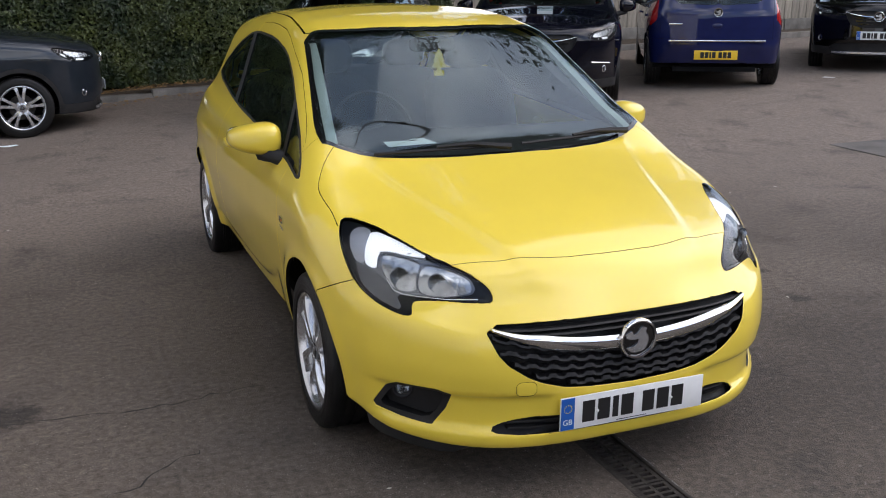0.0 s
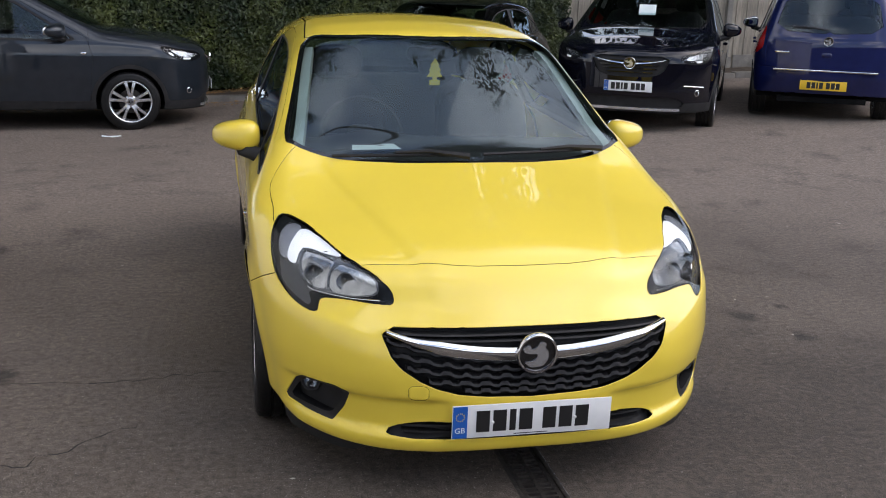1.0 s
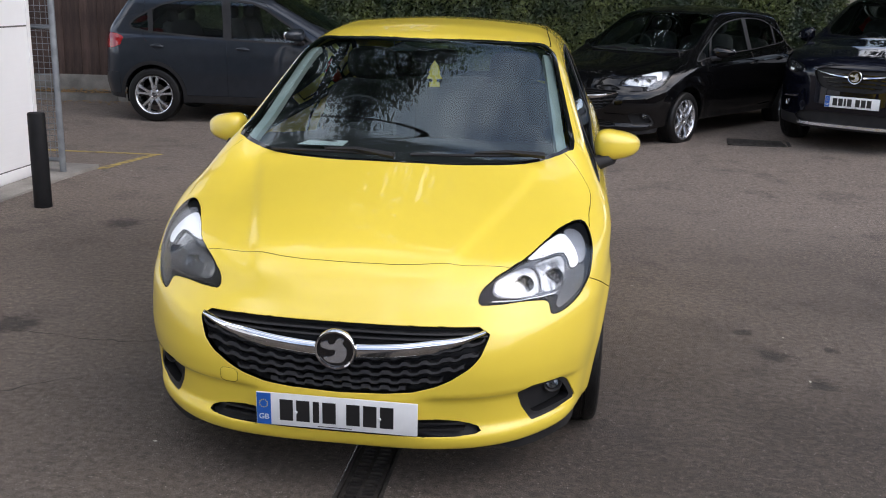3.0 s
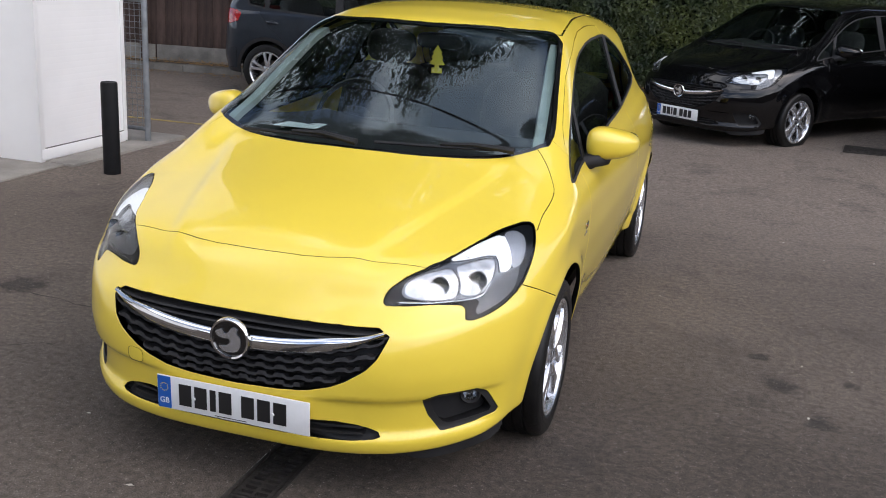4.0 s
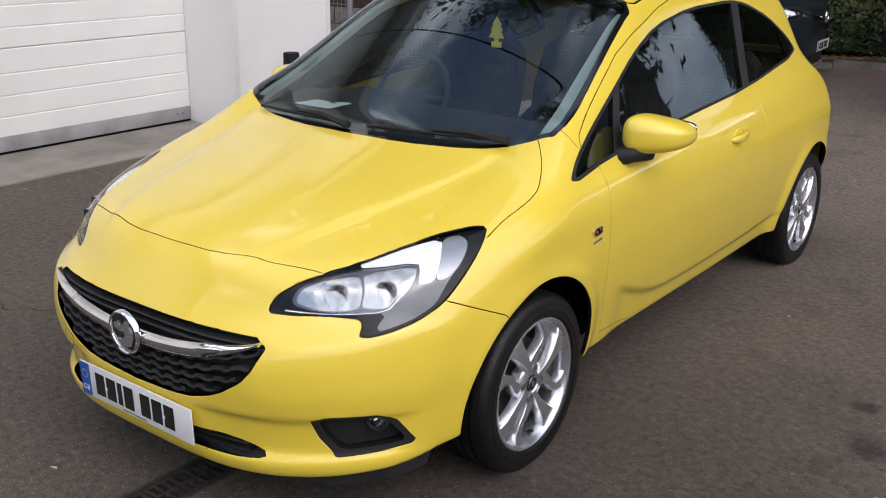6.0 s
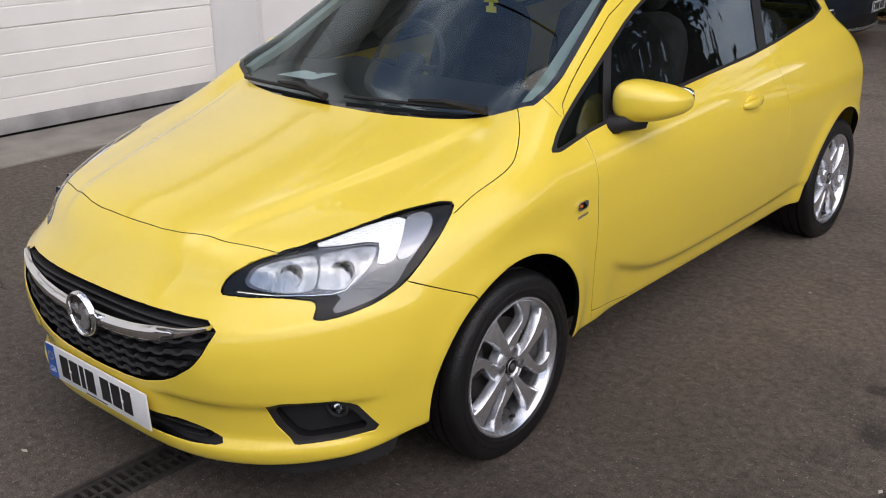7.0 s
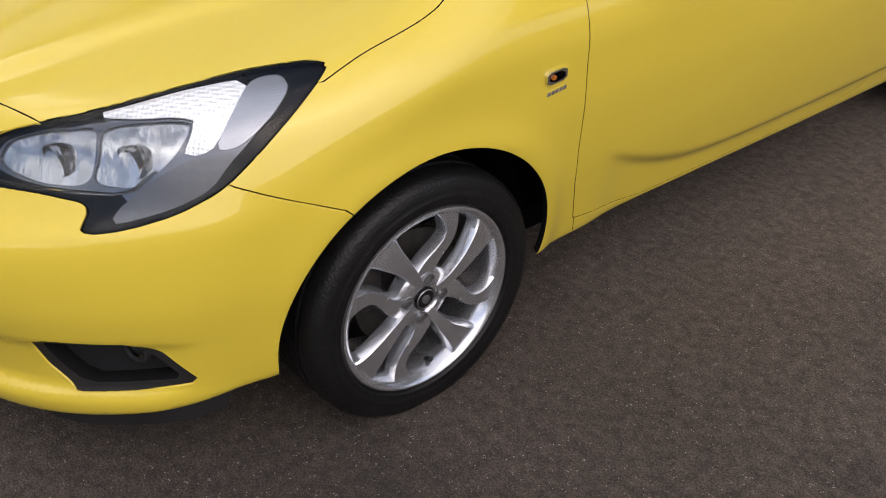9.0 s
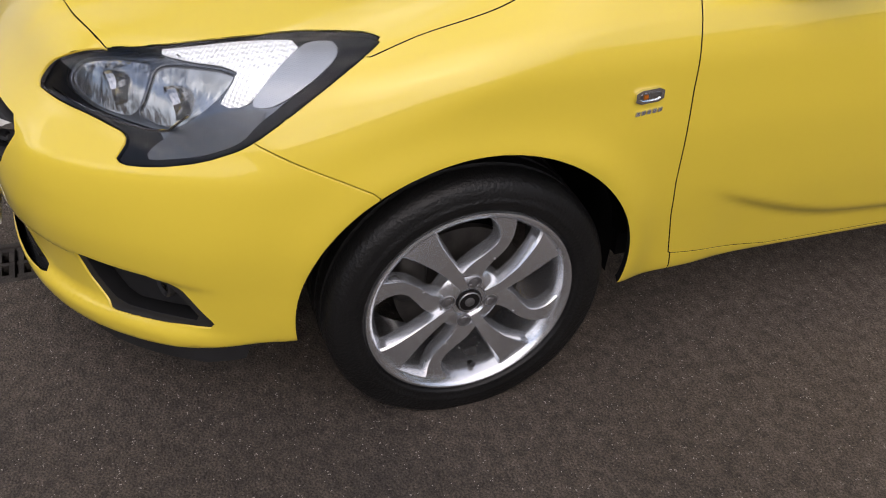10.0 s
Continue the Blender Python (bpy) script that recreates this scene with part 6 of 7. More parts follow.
TREE_LEAF = material("tree_leaf", (0.035, 0.070, 0.015), 0.55, vary=0.5, scale=1.2)
DRY_LEAF = material("dry_leaf", (0.26, 0.15, 0.05), 0.8, second=(0.40, 0.27, 0.07), scale=9)
BARK = material("bark", (0.10, 0.075, 0.055), 0.95, vary=0.5, scale=5, bump=0.8, bump_scale=25)



def ground_z(x, y):
    """The back of the yard leans gently towards the workshop."""
    t = min(max((y - 4.5) / 3.0, 0), 1)
    r = 0.0265 * min(x, 9.5) if x > 0 else max(0.060 * x, -0.125)
    return r * t * t * (3 - 2 * t)


# the drain lies in a slot of the ground
bm = bmesh.new()
xs = [-3000, -300, -60] + list(range(-24, 0, 2)) + [-0.015, 0.147] + list(range(1, 26)) + [60, 300, 3000]
ys = [-3000, -300, -60, -20, -10, -6, -2.6, 0, 2, 4.1] + [4.5 + 0.5 * i for i in range(8)] + list(range(9, 26, 2)) + [60, 300, 3000]
grid = [[bm.verts.new((x, y, ground_z(x, y))) for y in ys] for x in xs]
for i in range(len(xs) - 1):
    for j in range(len(ys) - 1):
        if not (xs[i] == -0.015 and -2.6 <= ys[j] < 4.1):
            bm.faces.new((grid[i][j], grid[i + 1][j], grid[i + 1][j + 1], grid[i][j + 1]))
tagged(part("ground", bm, ASPHALT, None, smooth=30), "dark worn asphalt yard", "ground", kind="structure")

drain = thing("drain_channel", pose(0.066, 0.75, 0), "rusty iron slotted drain channel set flush in asphalt", "drain")
part("channel", box((-0.081, -3.35, -0.12), (0.081, 3.35, -0.10)), GAP, drain)
for x in (-1, 1):
    part("channel_frame", box((min(x * 0.081, x * 0.066), -3.35, -0.12), (max(x * 0.081, x * 0.066), 3.35, 0.001)), RUSTY, drain, bevel=0.002)
for k in range(13):
    y = -3.3 + k * 0.506
    g = bmesh.new()
    box((-0.063, y + 0.003, -0.025), (-0.048, y + 0.503, -0.003), g)
    box((0.048, y + 0.003, -0.025), (0.063, y + 0.503, -0.003), g)
    box((-0.006, y + 0.003, -0.025), (0.006, y + 0.503, -0.004), g)
    for i in range(18):
        yy = y + 0.006 + i * 0.0285
        box((-0.048, yy, -0.025), (-0.006, yy + 0.012, -0.003), g)
        box((0.006, yy, -0.025), (0.048, yy + 0.012, -0.003), g)
    part("grating", g, RUSTY, drain, smooth=0)


def strip(name, pts, width, mat, label, category, z=0.004):
    bm = bmesh.new()
    for a, b in zip(pts, pts[1:]):
        a, b = Vector((*a, 0)), Vector((*b, 0))
        s = Vector((-(b - a).y, (b - a).x, 0)).normalized() * width / 2
        f = [bm.verts.new(q + Vector((0, 0, z + ground_z(q.x, q.y)))) for q in (a - s, b - s, b + s, a + s)]
        g = [bm.verts.new(v.co - Vector((0, 0, z - 0.0005))) for v in f]
        bm.faces.new(f)
        for i in range(4):
            bm.faces.new((f[i], g[i], g[(i + 1) % 4], f[(i + 1) % 4]))
    return tagged(part(name, bm, mat, None, smooth=0), label, category)


tagged(part("concrete_pad", box((5.15, -4.0, -0.2), (12.0, 4.78, 0.012)), PAD, None, bevel=0.01), "pale concrete pad set in the asphalt", "pavement", kind="structure")


CRACK = material("crack_fill", (0.030, 0.027, 0.025), 0.95, vary=0.5, scale=30)


def crack(pts, seed):
    rng = random.Random(seed)
    line = []
    for (x0, y0), (x1, y1) in zip(pts, pts[1:]):
        for k in range(10):
            line.append(Vector((x0 + (x1 - x0) * k / 10 + rng.gauss(0, 0.012), y0 + (y1 - y0) * k / 10 + rng.gauss(0, 0.012), 0.0015)))
    bm = bmesh.new()
    rows = []
    for i, p in enumerate(line):
        d = (line[min(i + 1, len(line) - 1)] - line[max(i - 1, 0)]).normalized()
        w = rng.uniform(0.001, 0.0045)
        rows.append((bm.verts.new(p + Vector((-d.y, d.x, 0)) * w), bm.verts.new(p - Vector((-d.y, d.x, 0)) * w)))
    for a, b in zip(rows, rows[1:]):
        bm.faces.new((a[0], b[0], b[1], a[1]))
    tagged(part("crack", bm, CRACK, None, smooth=0), "thin dark crack across the asphalt", "crack")


crack([(-2.4, 1.25), (-1.9, 1.22), (-1.41, 1.18), (-0.9, 1.25)], 1)
crack([(-2.6, 0.2), (-2.0, 0.55), (-1.6, 0.5), (-1.2, 0.8)], 2)
crack([(-1.2, -1.0), (-0.5, -0.55), (0.0, -0.5)], 3)

strip("parking_line", [(-6.4, 6.16), (-3.36, 6.37)], 0.08, LINE_YELLOW, "worn yellow parking line on asphalt", "road marking")
strip("parking_line", [(-3.42, 6.325), (-3.40, 5.15)], 0.08, LINE_YELLOW, "worn yellow parking line on asphalt", "road marking")
strip("parking_line", [(7.95, 8.0), (8.6, 6.7)], 0.10, LINE_WHITE, "worn white parking line on asphalt", "road marking")

# ---- white workshop ----
JOINT = material("grey_joint_sealant", (0.16, 0.15, 0.14), 0.8, vary=0.3)
PIER_X, PIER_Y0, PIER_Y1, DOOR_X = -3.68, 3.62, 4.68, -4.25
for name, lo, hi in (("wall_pier", (-4.9, PIER_Y0, 0), (PIER_X, PIER_Y1, 4.5)), ("wall_back", (-9.0, PIER_Y1 - 0.02, 0), (-4.9, PIER_Y1, 4.5))):
    w = part(name, box(lo, hi), WHITE_PANEL, None, smooth=0)
    tagged(w, "white ribbed metal workshop wall", "wall", kind="structure")
    if name == "wall_pier":
        ribs = bmesh.new()
        line = []
        for k in range(90):
            z = 0.12 + k * 0.048
            line += [(PIER_X + 0.0004, z), (PIER_X + 0.0007, z + 0.006), (PIER_X + 0.0007, z + 0.038), (PIER_X + 0.0004, z + 0.044)]
        ends = [[ribs.verts.new((x, y, z)) for x, z in line] for y in (PIER_Y0 + 0.05, PIER_Y1 - 0.03)]
        for i in range(len(line) - 1):
            ribs.faces.new((ends[0][i], ends[1][i], ends[1][i + 1], ends[0][i + 1]))
        part("cladding_sheet", ribs, WHITE_PANEL, w, smooth=0)
        part("joint_trim", box((PIER_X - 0.001, PIER_Y0 + 0.04, 1.210), (PIER_X + 0.0022, PIER_Y1 - 0.03, 1.222)), JOINT, w)
        for y in (PIER_Y0 - 0.005, PIER_Y1 - 0.03):
            part("corner_trim", box((PIER_X - 0.005, y, 0.05), (PIER_X + 0.010, y + 0.045, 4.5)), WHITE_PANEL, w, bevel=0.002)
        part("foot_joint", box((PIER_X - 0.001, PIER_Y0 + 0.04, 0.110), (PIER_X + 0.0022, PIER_Y1 - 0.03, 0.119)), JOINT, w)
        part("foot_trim", box((PIER_X - 0.005, PIER_Y0 + 0.005, 0.03), (PIER_X + 0.012, PIER_Y1 + 0.01, 0.11)), WHITE_PANEL, w, bevel=0.003)
tagged(part("wall_gable", box((-4.65, -6.5, 0), (-4.05, -1.9, 4.5)), WHITE_PANEL, None, smooth=0), "white workshop wall", "wall", kind="structure")
tagged(part("wall_lintel", box((-4.65, -1.9, 3.6), (-4.05, PIER_Y0, 4.5)), WHITE_PANEL, None, smooth=0), "white wall above the door", "wall", kind="structure")
tagged(part("roof_slab", box((-12, -6.5, 4.5), (-3.55, 4.8, 4.7)), DOOR_FOOT, None, smooth=0), "flat workshop roof", "roof", kind="structure")
shutter = thing("roller_door", pose(DOOR_X, 0.86, 0), "white sectional garage door with grey foot panel, closed", "garage door")
for k in range(6):
    z0, high = 0.13 + k * 0.607, 0.607
    # each section has shallow pressed ribs and a deeper joint to the next
    prof = [(-0.014, 0.0), (-0.003, 0.004), (0.0, 0.008)]
    for i in (1, 2, 3):
        z = high * i / 4 - 0.02 + 0.006 * (i == 1)
        prof += [(0.0, z - 0.008), (-0.0035, z - 0.003), (-0.0035, z + 0.003), (0.0, z + 0.008)]
    prof += [(0.0, high - 0.009), (-0.003, high - 0.005), (-0.014, high - 0.001), (-0.04, high - 0.001), (-0.04, 0.0)]
    bm = bmesh.new()
    ends = [[bm.verts.new((x, y, z0 + z)) for x, z in prof] for y in (-2.75, 2.755)]
    for i in range(len(prof)):
        j = (i + 1) % len(prof)
        bm.faces.new((ends[0][i], ends[0][j], ends[1][j], ends[1][i]))
    bm.faces.new(ends[0])
    bm.faces.new(ends[1][::-1])
    part("door_panel", bm, WHITE_DOOR, shutter, smooth=25)
part("door_foot", box((-0.03, -2.75, 0.03), (0.006, 2.755, 0.135)), DOOR_FOOT, shutter, "grey bottom rail", bevel=0.003)
part("door_seal", box((-0.03, -2.75, 0.0), (0.0, 2.755, 0.03)), GAP, shutter, "black rubber seal")
for z in (0.075, 0.088):
    part("rail_screw", lathe([(0.006, 0.006), (0.008, 0.005), (0.009, 0.0)], "x", 10, (0, 2.62 + (z - 0.075) * 4, 0.085)), DARK_METAL, shutter)
tagged(part("apron", box((-4.4, -6.4, -0.2), (-3.51, 3.66, 0.012)), CONCRETE, None, bevel=0.006), "stained concrete door apron", "pavement", kind="structure")
tagged(part("pier_footing", box((-4.3, 3.66, -0.2), (-3.42, 5.2, 0.02)), CONCRETE, None, bevel=0.008), "rough concrete footing", "pavement", kind="structure")
bol = thing("bollard", pose(-3.06, 3.63, 0), "black round plastic bollard on asphalt", "bollard")
part("post", lathe([(0.0, 0.0), (0.0, 0.062), (0.665, 0.060), (0.675, 0.054), (0.678, 0.0)], "z", 28), BOLLARD, bol)
cover = thing("drain_cover", pose(2.68, 8.0, ground_z(2.68, 8.0), 0, 0, -6), "dark iron gully cover set in the asphalt", "drain cover")
part("frame", box((-0.36, -0.22, -0.03), (0.36, 0.22, 0.006)), RUSTY, cover, bevel=0.004)
for k in range(9):
    part("bar", box((-0.31 + 0.07 * k, -0.17, 0.0), (-0.275 + 0.07 * k, 0.17, 0.011)), RUSTY, cover, bevel=0.002)
gate = thing("mesh_gate", pose(-3.54, 4.80, 0), "grey galvanised steel mesh gate, standing open", "gate")
part("gate_post", rod((0, 0, 0), (0, 0, 2.6), 0.026, sides=16), STEEL, gate)
d = Vector((-1.0, 0.03, 0))
for z in (0.12, 1.2, 2.3):
    part("gate_rail", rod(Vector((0, 0, z)), d * 1.0 + Vector((0, 0, z)), 0.018), STEEL, gate)
part("gate_stile", rod(d * 1.0 + Vector((0, 0, 0.1)), d * 1.0 + Vector((0, 0, 2.32)), 0.02), STEEL, gate)
bm = bmesh.new()
for k in range(20):
    rod(d * (k * 0.05) + Vector((0, 0, 0.12)), d * (k * 0.05) + Vector((0, 0, 2.3)), 0.0025, bm, 4)
for k in range(44):
    rod(Vector((0, 0, 0.12 + k * 0.05)), d * 1.0 + Vector((0, 0, 0.12 + k * 0.05)), 0.0025, bm, 4)
part("mesh", bm, STEEL, gate, "square wire mesh", smooth=0)
part("hinge", box((-0.03, -0.05, 1.60), (0.10, 0.0, 1.72)), CHROME, gate, "bright hinge plate", bevel=0.01)


# ---- kerb, fences, hedge, trees ----
def edge_line(x):
    return 11.40 + 0.14 * x if x < 1 else 11.54 + 0.2 * (x - 1)


kerb = thing("kerb", Matrix(), "weathered concrete kerb along the hedge", "kerb", kind="structure")
x = -14.0
while x < 16:
    bm = box((0.004, 0, -0.1), (0.911, 0.13, 0.11))
    k = part("kerb_stone", bm, KERB, kerb, bevel=0.012)
    a = math.atan2(edge_line(x + 0.9) - edge_line(x), 0.9)
    k.matrix_local = pose(x, edge_line(x), ground_z(x, edge_line(x)) + random.uniform(-0.008, 0.004), 0, 0, math.degrees(a))
    x += 0.915 * math.cos(a)
bm = bmesh.new()
cols = [-40 + 1.0 * i for i in range(90)]
rows = []
for x in cols:
    rows.append([bm.verts.new((x, edge_line(x) + 0.12 + 0.5 * j, ground_z(x, 13) + 0.075 + 0.03 * noise.noise((x, j, 0)))) for j in range(8)])
for a, b in zip(rows, rows[1:]):
    for j in range(7):
        bm.faces.new((a[j], b[j], b[j + 1], a[j + 1]))
tagged(part("soil_bed", bm, SOIL, None), "bare soil with leaf litter under the hedge", "soil", kind="structure")


def fence(name, x0, x1, back, mat, high, board, label, post_mat):
    root = thing(name, Matrix(), label, "fence", kind="structure")
    meshes = []
    for v in range(3):
        b = bmesh.new()
        box((0.0, 0.0, 0.03), (board + 0.006, 0.018, high - 0.02 * v), b)
        bmesh.ops.bevel(b, geom=b.edges[:], offset=0.003, segments=1, affect="EDGES")
        me = bpy.data.meshes.new("board")
        b.to_mesh(me)
        b.free()
        me.materials.append(mat)
        meshes.append(me)
    x, i = x0, 0
    while x < x1:
        y = edge_line(x) + back
        a = math.degrees(math.atan2(edge_line(x + 0.1) - edge_line(x), 0.1))
        ob = new("board", meshes[i % 3])
        ob.parent = root
        ob.matrix_local = pose(x, y + (0.016 if i % 2 else 0), ground_z(x, y) + 0.06, 0, random.uniform(-0.4, 0.4), a)
        if i % 20 == 0:
            part("fence_post", box((x, y - 0.06, -0.2), (x + 0.10, y + 0.0, high + 0.18)), post_mat, root, bevel=0.006)
        if i % 14 == 0:
            span = board * math.cos(radians(a)) * 14
            g = part("gravel_board", box((0, -0.03, -0.1), (span - 0.01, -0.004, 0.26)), KERB, root, bevel=0.006)
            g.matrix_local = pose(x, y, ground_z(x, y) + 0.05, 0, 0, a)
        x += board * math.cos(radians(a))
        i += 1
    return root


fence("wooden_fence", -13, -4.6, 0.75, BOARD, 2.0, 0.13, "weathered red-brown vertical board fence", BOARD)
fence("pale_fence", 3.3, 19.5, 1.1, PALE_BOARD, 2.1, 0.12, "pale weathered vertical board fence", CONCRETE)


def leaves(count, pick, size, seed, flat=0.0):
    """Many small folded leaves; pick(rng) gives a place and an outward way."""
    rng = random.Random(seed)
    verts, faces = [], []
    for _ in range(count):
        p, n = pick(rng)
        n = (Vector(n) + Vector((rng.gauss(0, 0.6), rng.gauss(0, 0.6), rng.gauss(0, 0.6)))).normalized()
        t = n.orthogonal().normalized()
        t.rotate(Matrix.Rotation(rng.uniform(0, math.tau), 3, n))
        b = n.cross(t)
        s = size * rng.uniform(0.6, 1.3)
        k = len(verts)
        p = Vector(p)
        verts += [p - t * s, p + b * s * 0.5 + n * s * 0.18, p + t * s, p - b * s * 0.5 + n * s * 0.18]
        faces += [(k, k + 1, k + 2), (k, k + 2, k + 3)]
    return verts, faces


def leaf_part(name, vf, mat, parent, label=""):
    me = bpy.data.meshes.new(name)
    me.from_pydata([tuple(v) for v in vf[0]], [], vf[1])
    me.materials.append(mat)
    ob = new(name, me)
    ob.parent = parent
    return tagged(ob, label)


def hedge_face(x, z):
    return edge_line(x) + 0.55 + 0.16 * noise.noise((x * 0.9, z * 0.9, 3)) + 0.10 * noise.noise((x * 2.6, z * 2.6, 9)) + 0.05 * (min(z, 2.6) - 1) ** 2


def pick_hedge(rng):
    x, z = rng.uniform(-5.2, 4.6), rng.uniform(0.05, 1.0) ** 1.35 * 4.6
    return (x, hedge_face(x, z) + abs(rng.gauss(0, 0.15)) - 0.05, z), (0, -1, 0.35)


hedge = thing("hedge", Matrix(), "dense dark green leafy hedge behind the kerb", "hedge", kind="stuff")
leaf_part("foliage", leaves(135000, pick_hedge, 0.031, 5), LEAF, hedge)
# near-black sheet behind the leaves: the hedge's inner shade put into its colour
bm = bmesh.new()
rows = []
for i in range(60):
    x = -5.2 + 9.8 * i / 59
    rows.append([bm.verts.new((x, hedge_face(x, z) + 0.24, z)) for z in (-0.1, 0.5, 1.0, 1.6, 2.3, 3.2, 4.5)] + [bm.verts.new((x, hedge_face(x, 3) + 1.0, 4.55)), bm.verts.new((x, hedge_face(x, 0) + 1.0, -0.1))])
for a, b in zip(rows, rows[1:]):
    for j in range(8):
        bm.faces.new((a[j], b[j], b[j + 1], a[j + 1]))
part("twig_core", bm, material("hedge_inner_shade", (0.012, 0.018, 0.008), 0.95, vary=0.5, scale=9), hedge)


def pick_litter(rng):
    x = rng.uniform(-9, 4)
    return (x, edge_line(x) + rng.choice((-1, 1, 1, 1)) * abs(rng.gauss(0, 0.24)) + 0.04, 0.125), (0, 0, 1)


vf = leaves(5200, pick_litter, 0.028, 4)
lying = []
for i in range(0, len(vf[0]), 4):
    leaf = vf[0][i:i + 4]
    mid = sum(leaf, Vector()) / 4
    base = ground_z(mid.x, mid.y) + (0.012 if mid.y < edge_line(mid.x) - 0.015 else 0.125)
    lying += [Vector((v.x, v.y, base + (v.z - 0.125) * 0.25)) for v in leaf]
vf = (lying, vf[1])
ll = leaf_part("fallen_leaves", vf, DRY_LEAF, None)
tagged(ll, "scattered dry brown leaves along the kerb", "leaves", kind="stuff")


def tree(x, y, high, spread, seed):
    rng = random.Random(seed)
    root = thing("tree", pose(x, y, 0), "tall leafy tree behind the hedge", "tree", "trees behind the hedge")
    bm = tube([(0, 0, 0), (0.1, 0.05, high * 0.25), (0.0, 0.1, high * 0.55), (0.1, 0, high * 0.9)], [0.32, 0.26, 0.18, 0.05], sides=12)
    tips = []
    for k in range(30):
        z = high * rng.uniform(0.25, 0.8)
        a = rng.uniform(0, math.tau)
        r = spread * rng.uniform(0.6, 1.0) * (1.15 - 0.5 * z / high)
        tip = Vector((math.cos(a) * r, math.sin(a) * r, z + r * rng.uniform(0.1, 0.5)))
        mid = Vector((math.cos(a) * r * 0.5, math.sin(a) * r * 0.5, z + r * 0.22))
        tube([(0, 0, z - 0.3), mid, tip], [0.10, 0.06, 0.02], bm, 6)
        tips += [tip, mid, tip * 0.75 + mid * 0.25 + Vector((0, 0, 0.4))]
    part("trunk", bm, BARK, root)
    tips += [Vector((rng.uniform(-1, 1) * spread * 0.4, rng.uniform(-1, 1) * spread * 0.4, high * rng.uniform(0.8, 1.0))) for _ in range(8)]

    def pick(r):
        c = r.choice(tips)
        d = Vector((r.gauss(0, 1), r.gauss(0, 1), r.gauss(0, 0.8)))
        return c + d * (0.15 * spread), d + Vector((0, 0, 0.4))

    leaf_part("crown", leaves(30000, pick, 0.17, seed + 1), TREE_LEAF, root)
    return root


def boughs(root, ends, seed):
    """Long limbs that reach out over the yard, hung with fine foliage."""
    rng = random.Random(seed)
    base = root.matrix_world.translation
    for ex, ey, ez in ends:
        end = Vector((ex, ey, ez)) - base
        start = Vector((0.05, 0.05, ez * 0.55))
        line = [start.lerp(end, t) + Vector((rng.gauss(0, 0.25), 0, 1.6 * math.sin(math.pi * t) * (1 - 0.4 * t))) for t in (0, 0.25, 0.5, 0.75, 1.0)]
        limb = tube(line, [0.13, 0.10, 0.07, 0.045, 0.015], sides=7)
        clumps = []
        for k in range(26):
            t = 1.0 - 0.62 * rng.random() ** 1.5
            i = min(int(t * 4), 3)
            p = line[i].lerp(line[i + 1], t * 4 - i)
            spread = 0.35 + 1.3 * (1.08 - t)
            tip = p + Vector((rng.gauss(0, 0.9 * spread), rng.gauss(0, 0.5 * spread), rng.gauss(-0.1, 0.3)))
            tube([p, p.lerp(tip, 0.5) + Vector((0, 0, 0.1)), tip], [0.02, 0.014, 0.005], limb, 5)
            clumps += [tip, p.lerp(tip, 0.6)]
        part("bough", limb, BARK, root)

        def pick(r):
            c = r.choice(clumps)
            d = Vector((r.gauss(0, 0.26), r.gauss(0, 0.20), r.gauss(-0.08, 0.16)))
            return c + d, d + Vector((0, 0, 0.3))

        leaf_part("bough_foliage", leaves(6400, pick, 0.056, seed + int(ex * 10) + 50), TREE_LEAF, root)


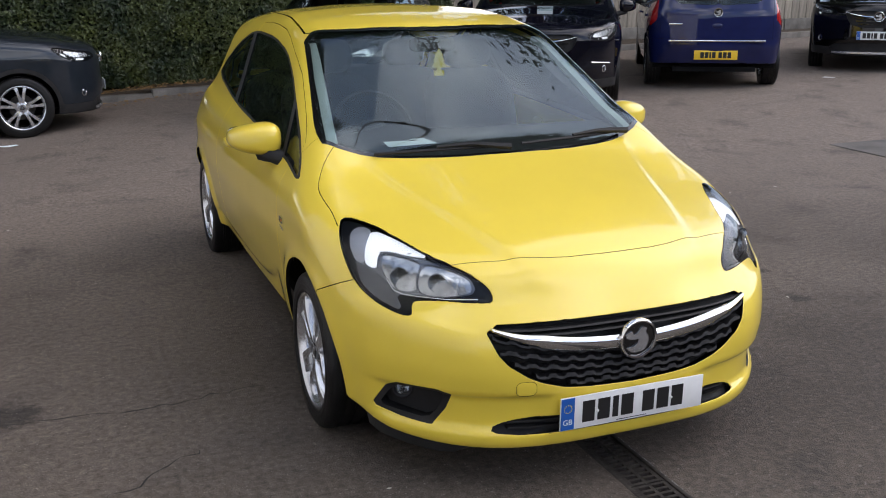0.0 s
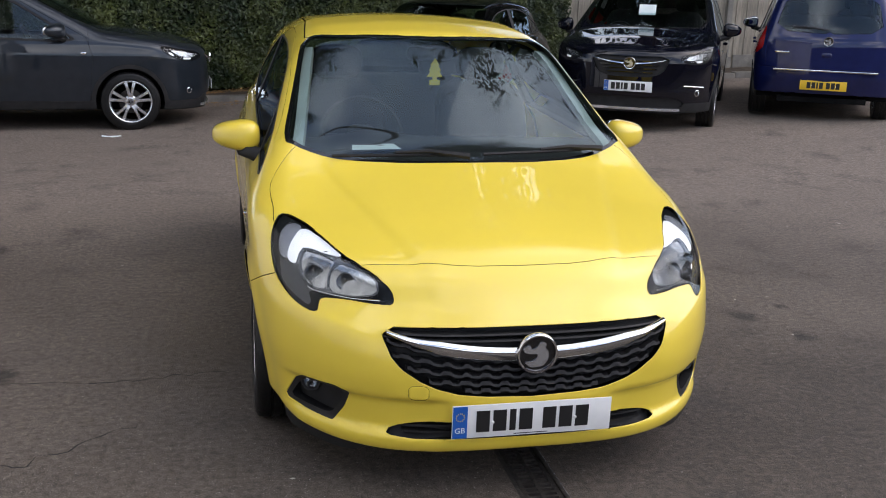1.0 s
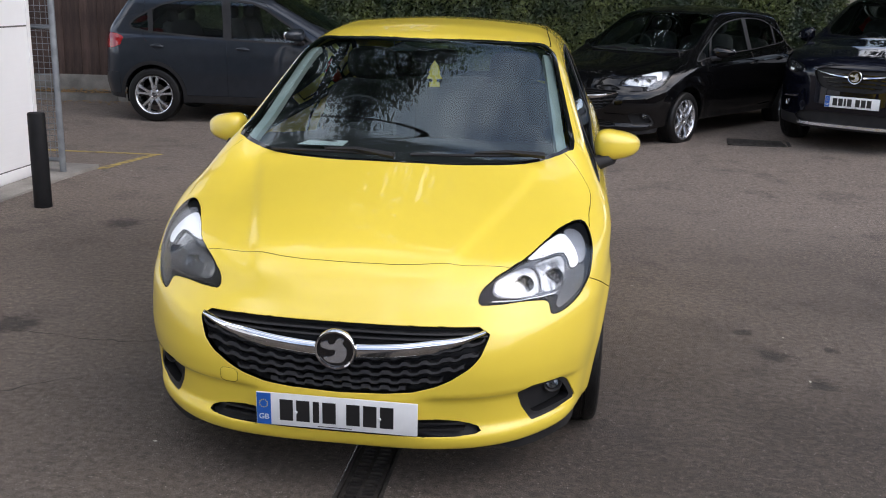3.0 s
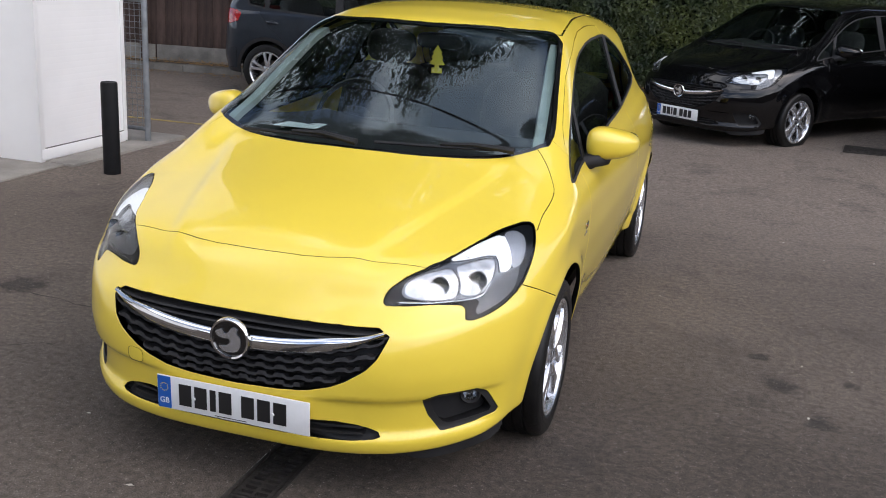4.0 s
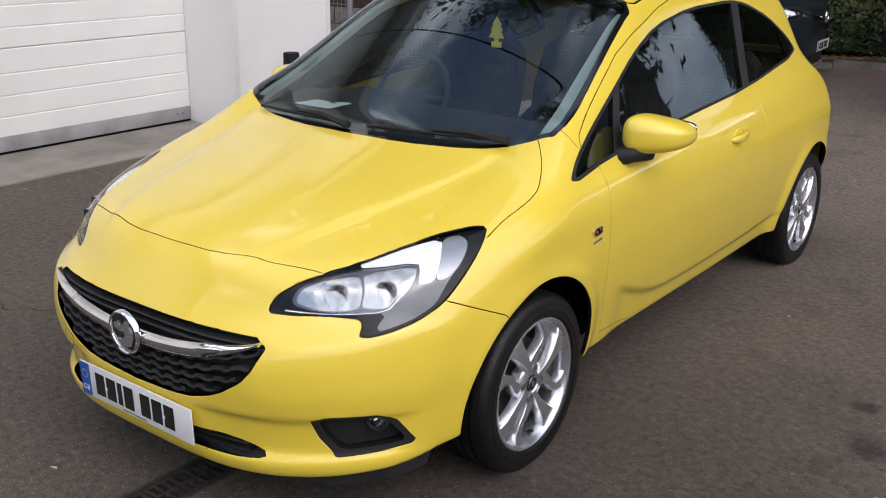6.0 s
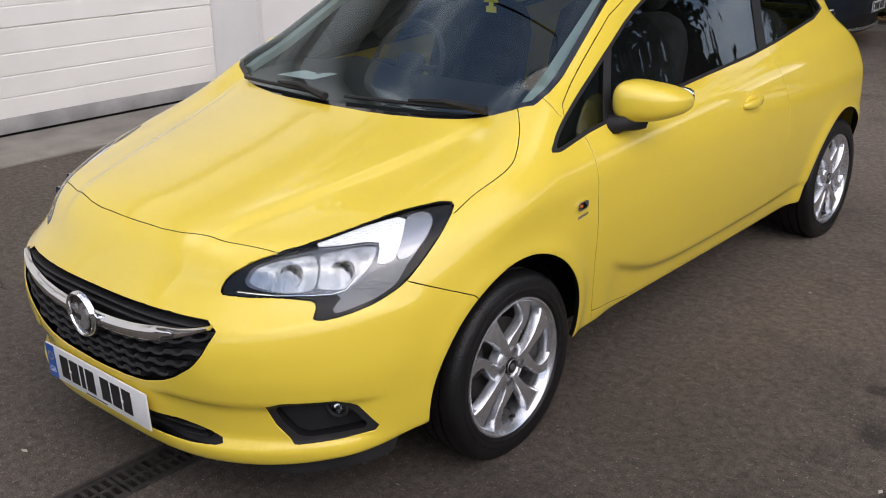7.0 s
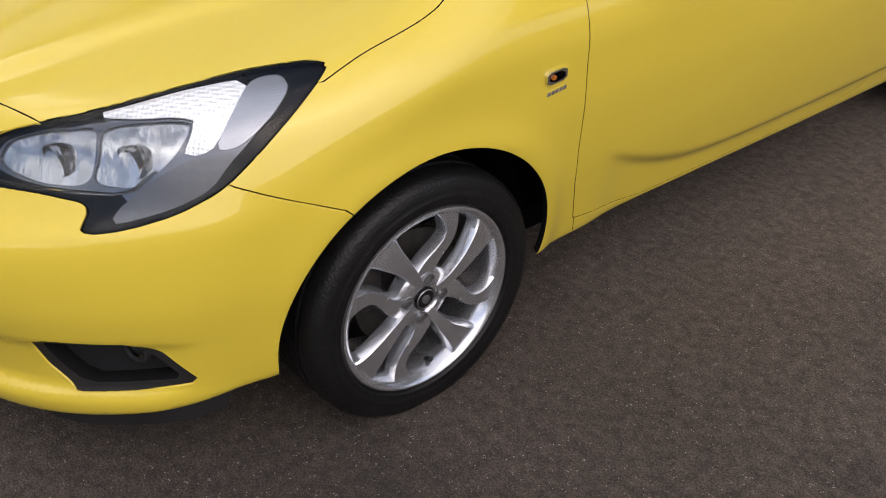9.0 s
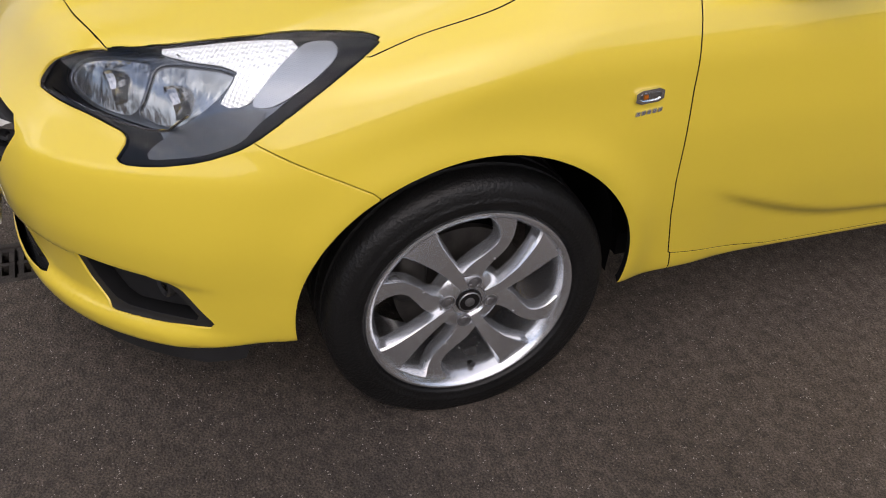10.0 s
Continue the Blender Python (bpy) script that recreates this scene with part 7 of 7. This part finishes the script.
BOUGHS = {1: [(-6.2, 5.6, 10.2), (-4.5, 5.1, 9.9), (-3.2, 5.3, 10.4), (-2.0, 5.6, 9.8)], 5: [(-1.2, 6.2, 10.6), (1.2, 7.4, 10.2), (2.0, 6.6, 9.9)],
          3: [(2.9, 6.6, 10.3), (4.0, 7.0, 10.0), (5.4, 7.8, 10.4), (7.0, 8.4, 10.0)]}
for x, y, hi, sp, seed in ((-5.6, 15.0, 19.5, 5.8, 1), (-10.5, 13.8, 16.5, 6.6, 2), (7.0, 15.2, 22, 6.5, 3), (0.5, 17.0, 20, 5.0, 5), (14.0, 18.0, 17, 5.0, 4)):
    made = tree(x, y, hi, sp, seed)
    if seed in BOUGHS:
        boughs(made, BOUGHS[seed], seed)


# ---- plain unseen walls added behind and beside the camera: close the yard, darken reflections ----
DARK_WALL = material("dark_wall", (0.16, 0.12, 0.10), 0.9, vary=0.35, scale=1.2, grain=0.4, grain_scale=20, bump=0.3, bump_scale=30)
for name, lo, hi in (("wall_south", (-9.0, -13.3, 0), (20.3, -13.0, 3.5)), ("wall_east", (20.0, -13.0, 0), (20.3, 16.0, 3.2))):
    tagged(part(name, box(lo, hi), DARK_WALL, None, smooth=0), "plain dark wall added out of view to darken reflections", "wall", kind="structure")

cable = []
for k in range(41):
    x = -4.4 + 24.4 * k / 40
    cable.append((x, 1.82 - 0.30 * x + 0.0055 * x * x, 2.77 - 0.253 * x + 0.01373 * x * x))
tagged(part("overhead_cable", tube(cable, 0.006, sides=6), GAP, None), "black overhead cable slung across the yard", "cable")


def pick_bits(rng):
    x, y = rng.uniform(-4.5, 5.5), rng.uniform(-2.5, 11.5)
    return (x, y, ground_z(x, y) + 0.004), (0, 0, 3)


bits = leaves(160, pick_bits, 0.012, 21)
bits = ([Vector((v.x, v.y, ground_z(v.x, v.y) + 0.002 + abs(v.z - ground_z(v.x, v.y)) * 0.3)) for v in bits[0]], bits[1])
tagged(leaf_part("litter", bits, material("pale_litter", (0.45, 0.42, 0.36), 0.8, second=(0.25, 0.2, 0.12), scale=3), None), "small pale bits scattered on the asphalt", "litter", kind="stuff")

bm = slab([(-0.10, -0.035), (0.02, -0.045), (0.11, -0.02), (0.09, 0.04), (-0.03, 0.03), (-0.11, 0.045)], 0.003, lambda u, v, w: Vector((-2.145 + u, 8.515 + v, ground_z(-2.145, 8.515) + 0.008 - w + 0.10 * abs(u))))
tagged(part("paper_scrap", bm, PAPER, None, smooth=0), "crumpled white paper scrap lying on the asphalt", "litter")
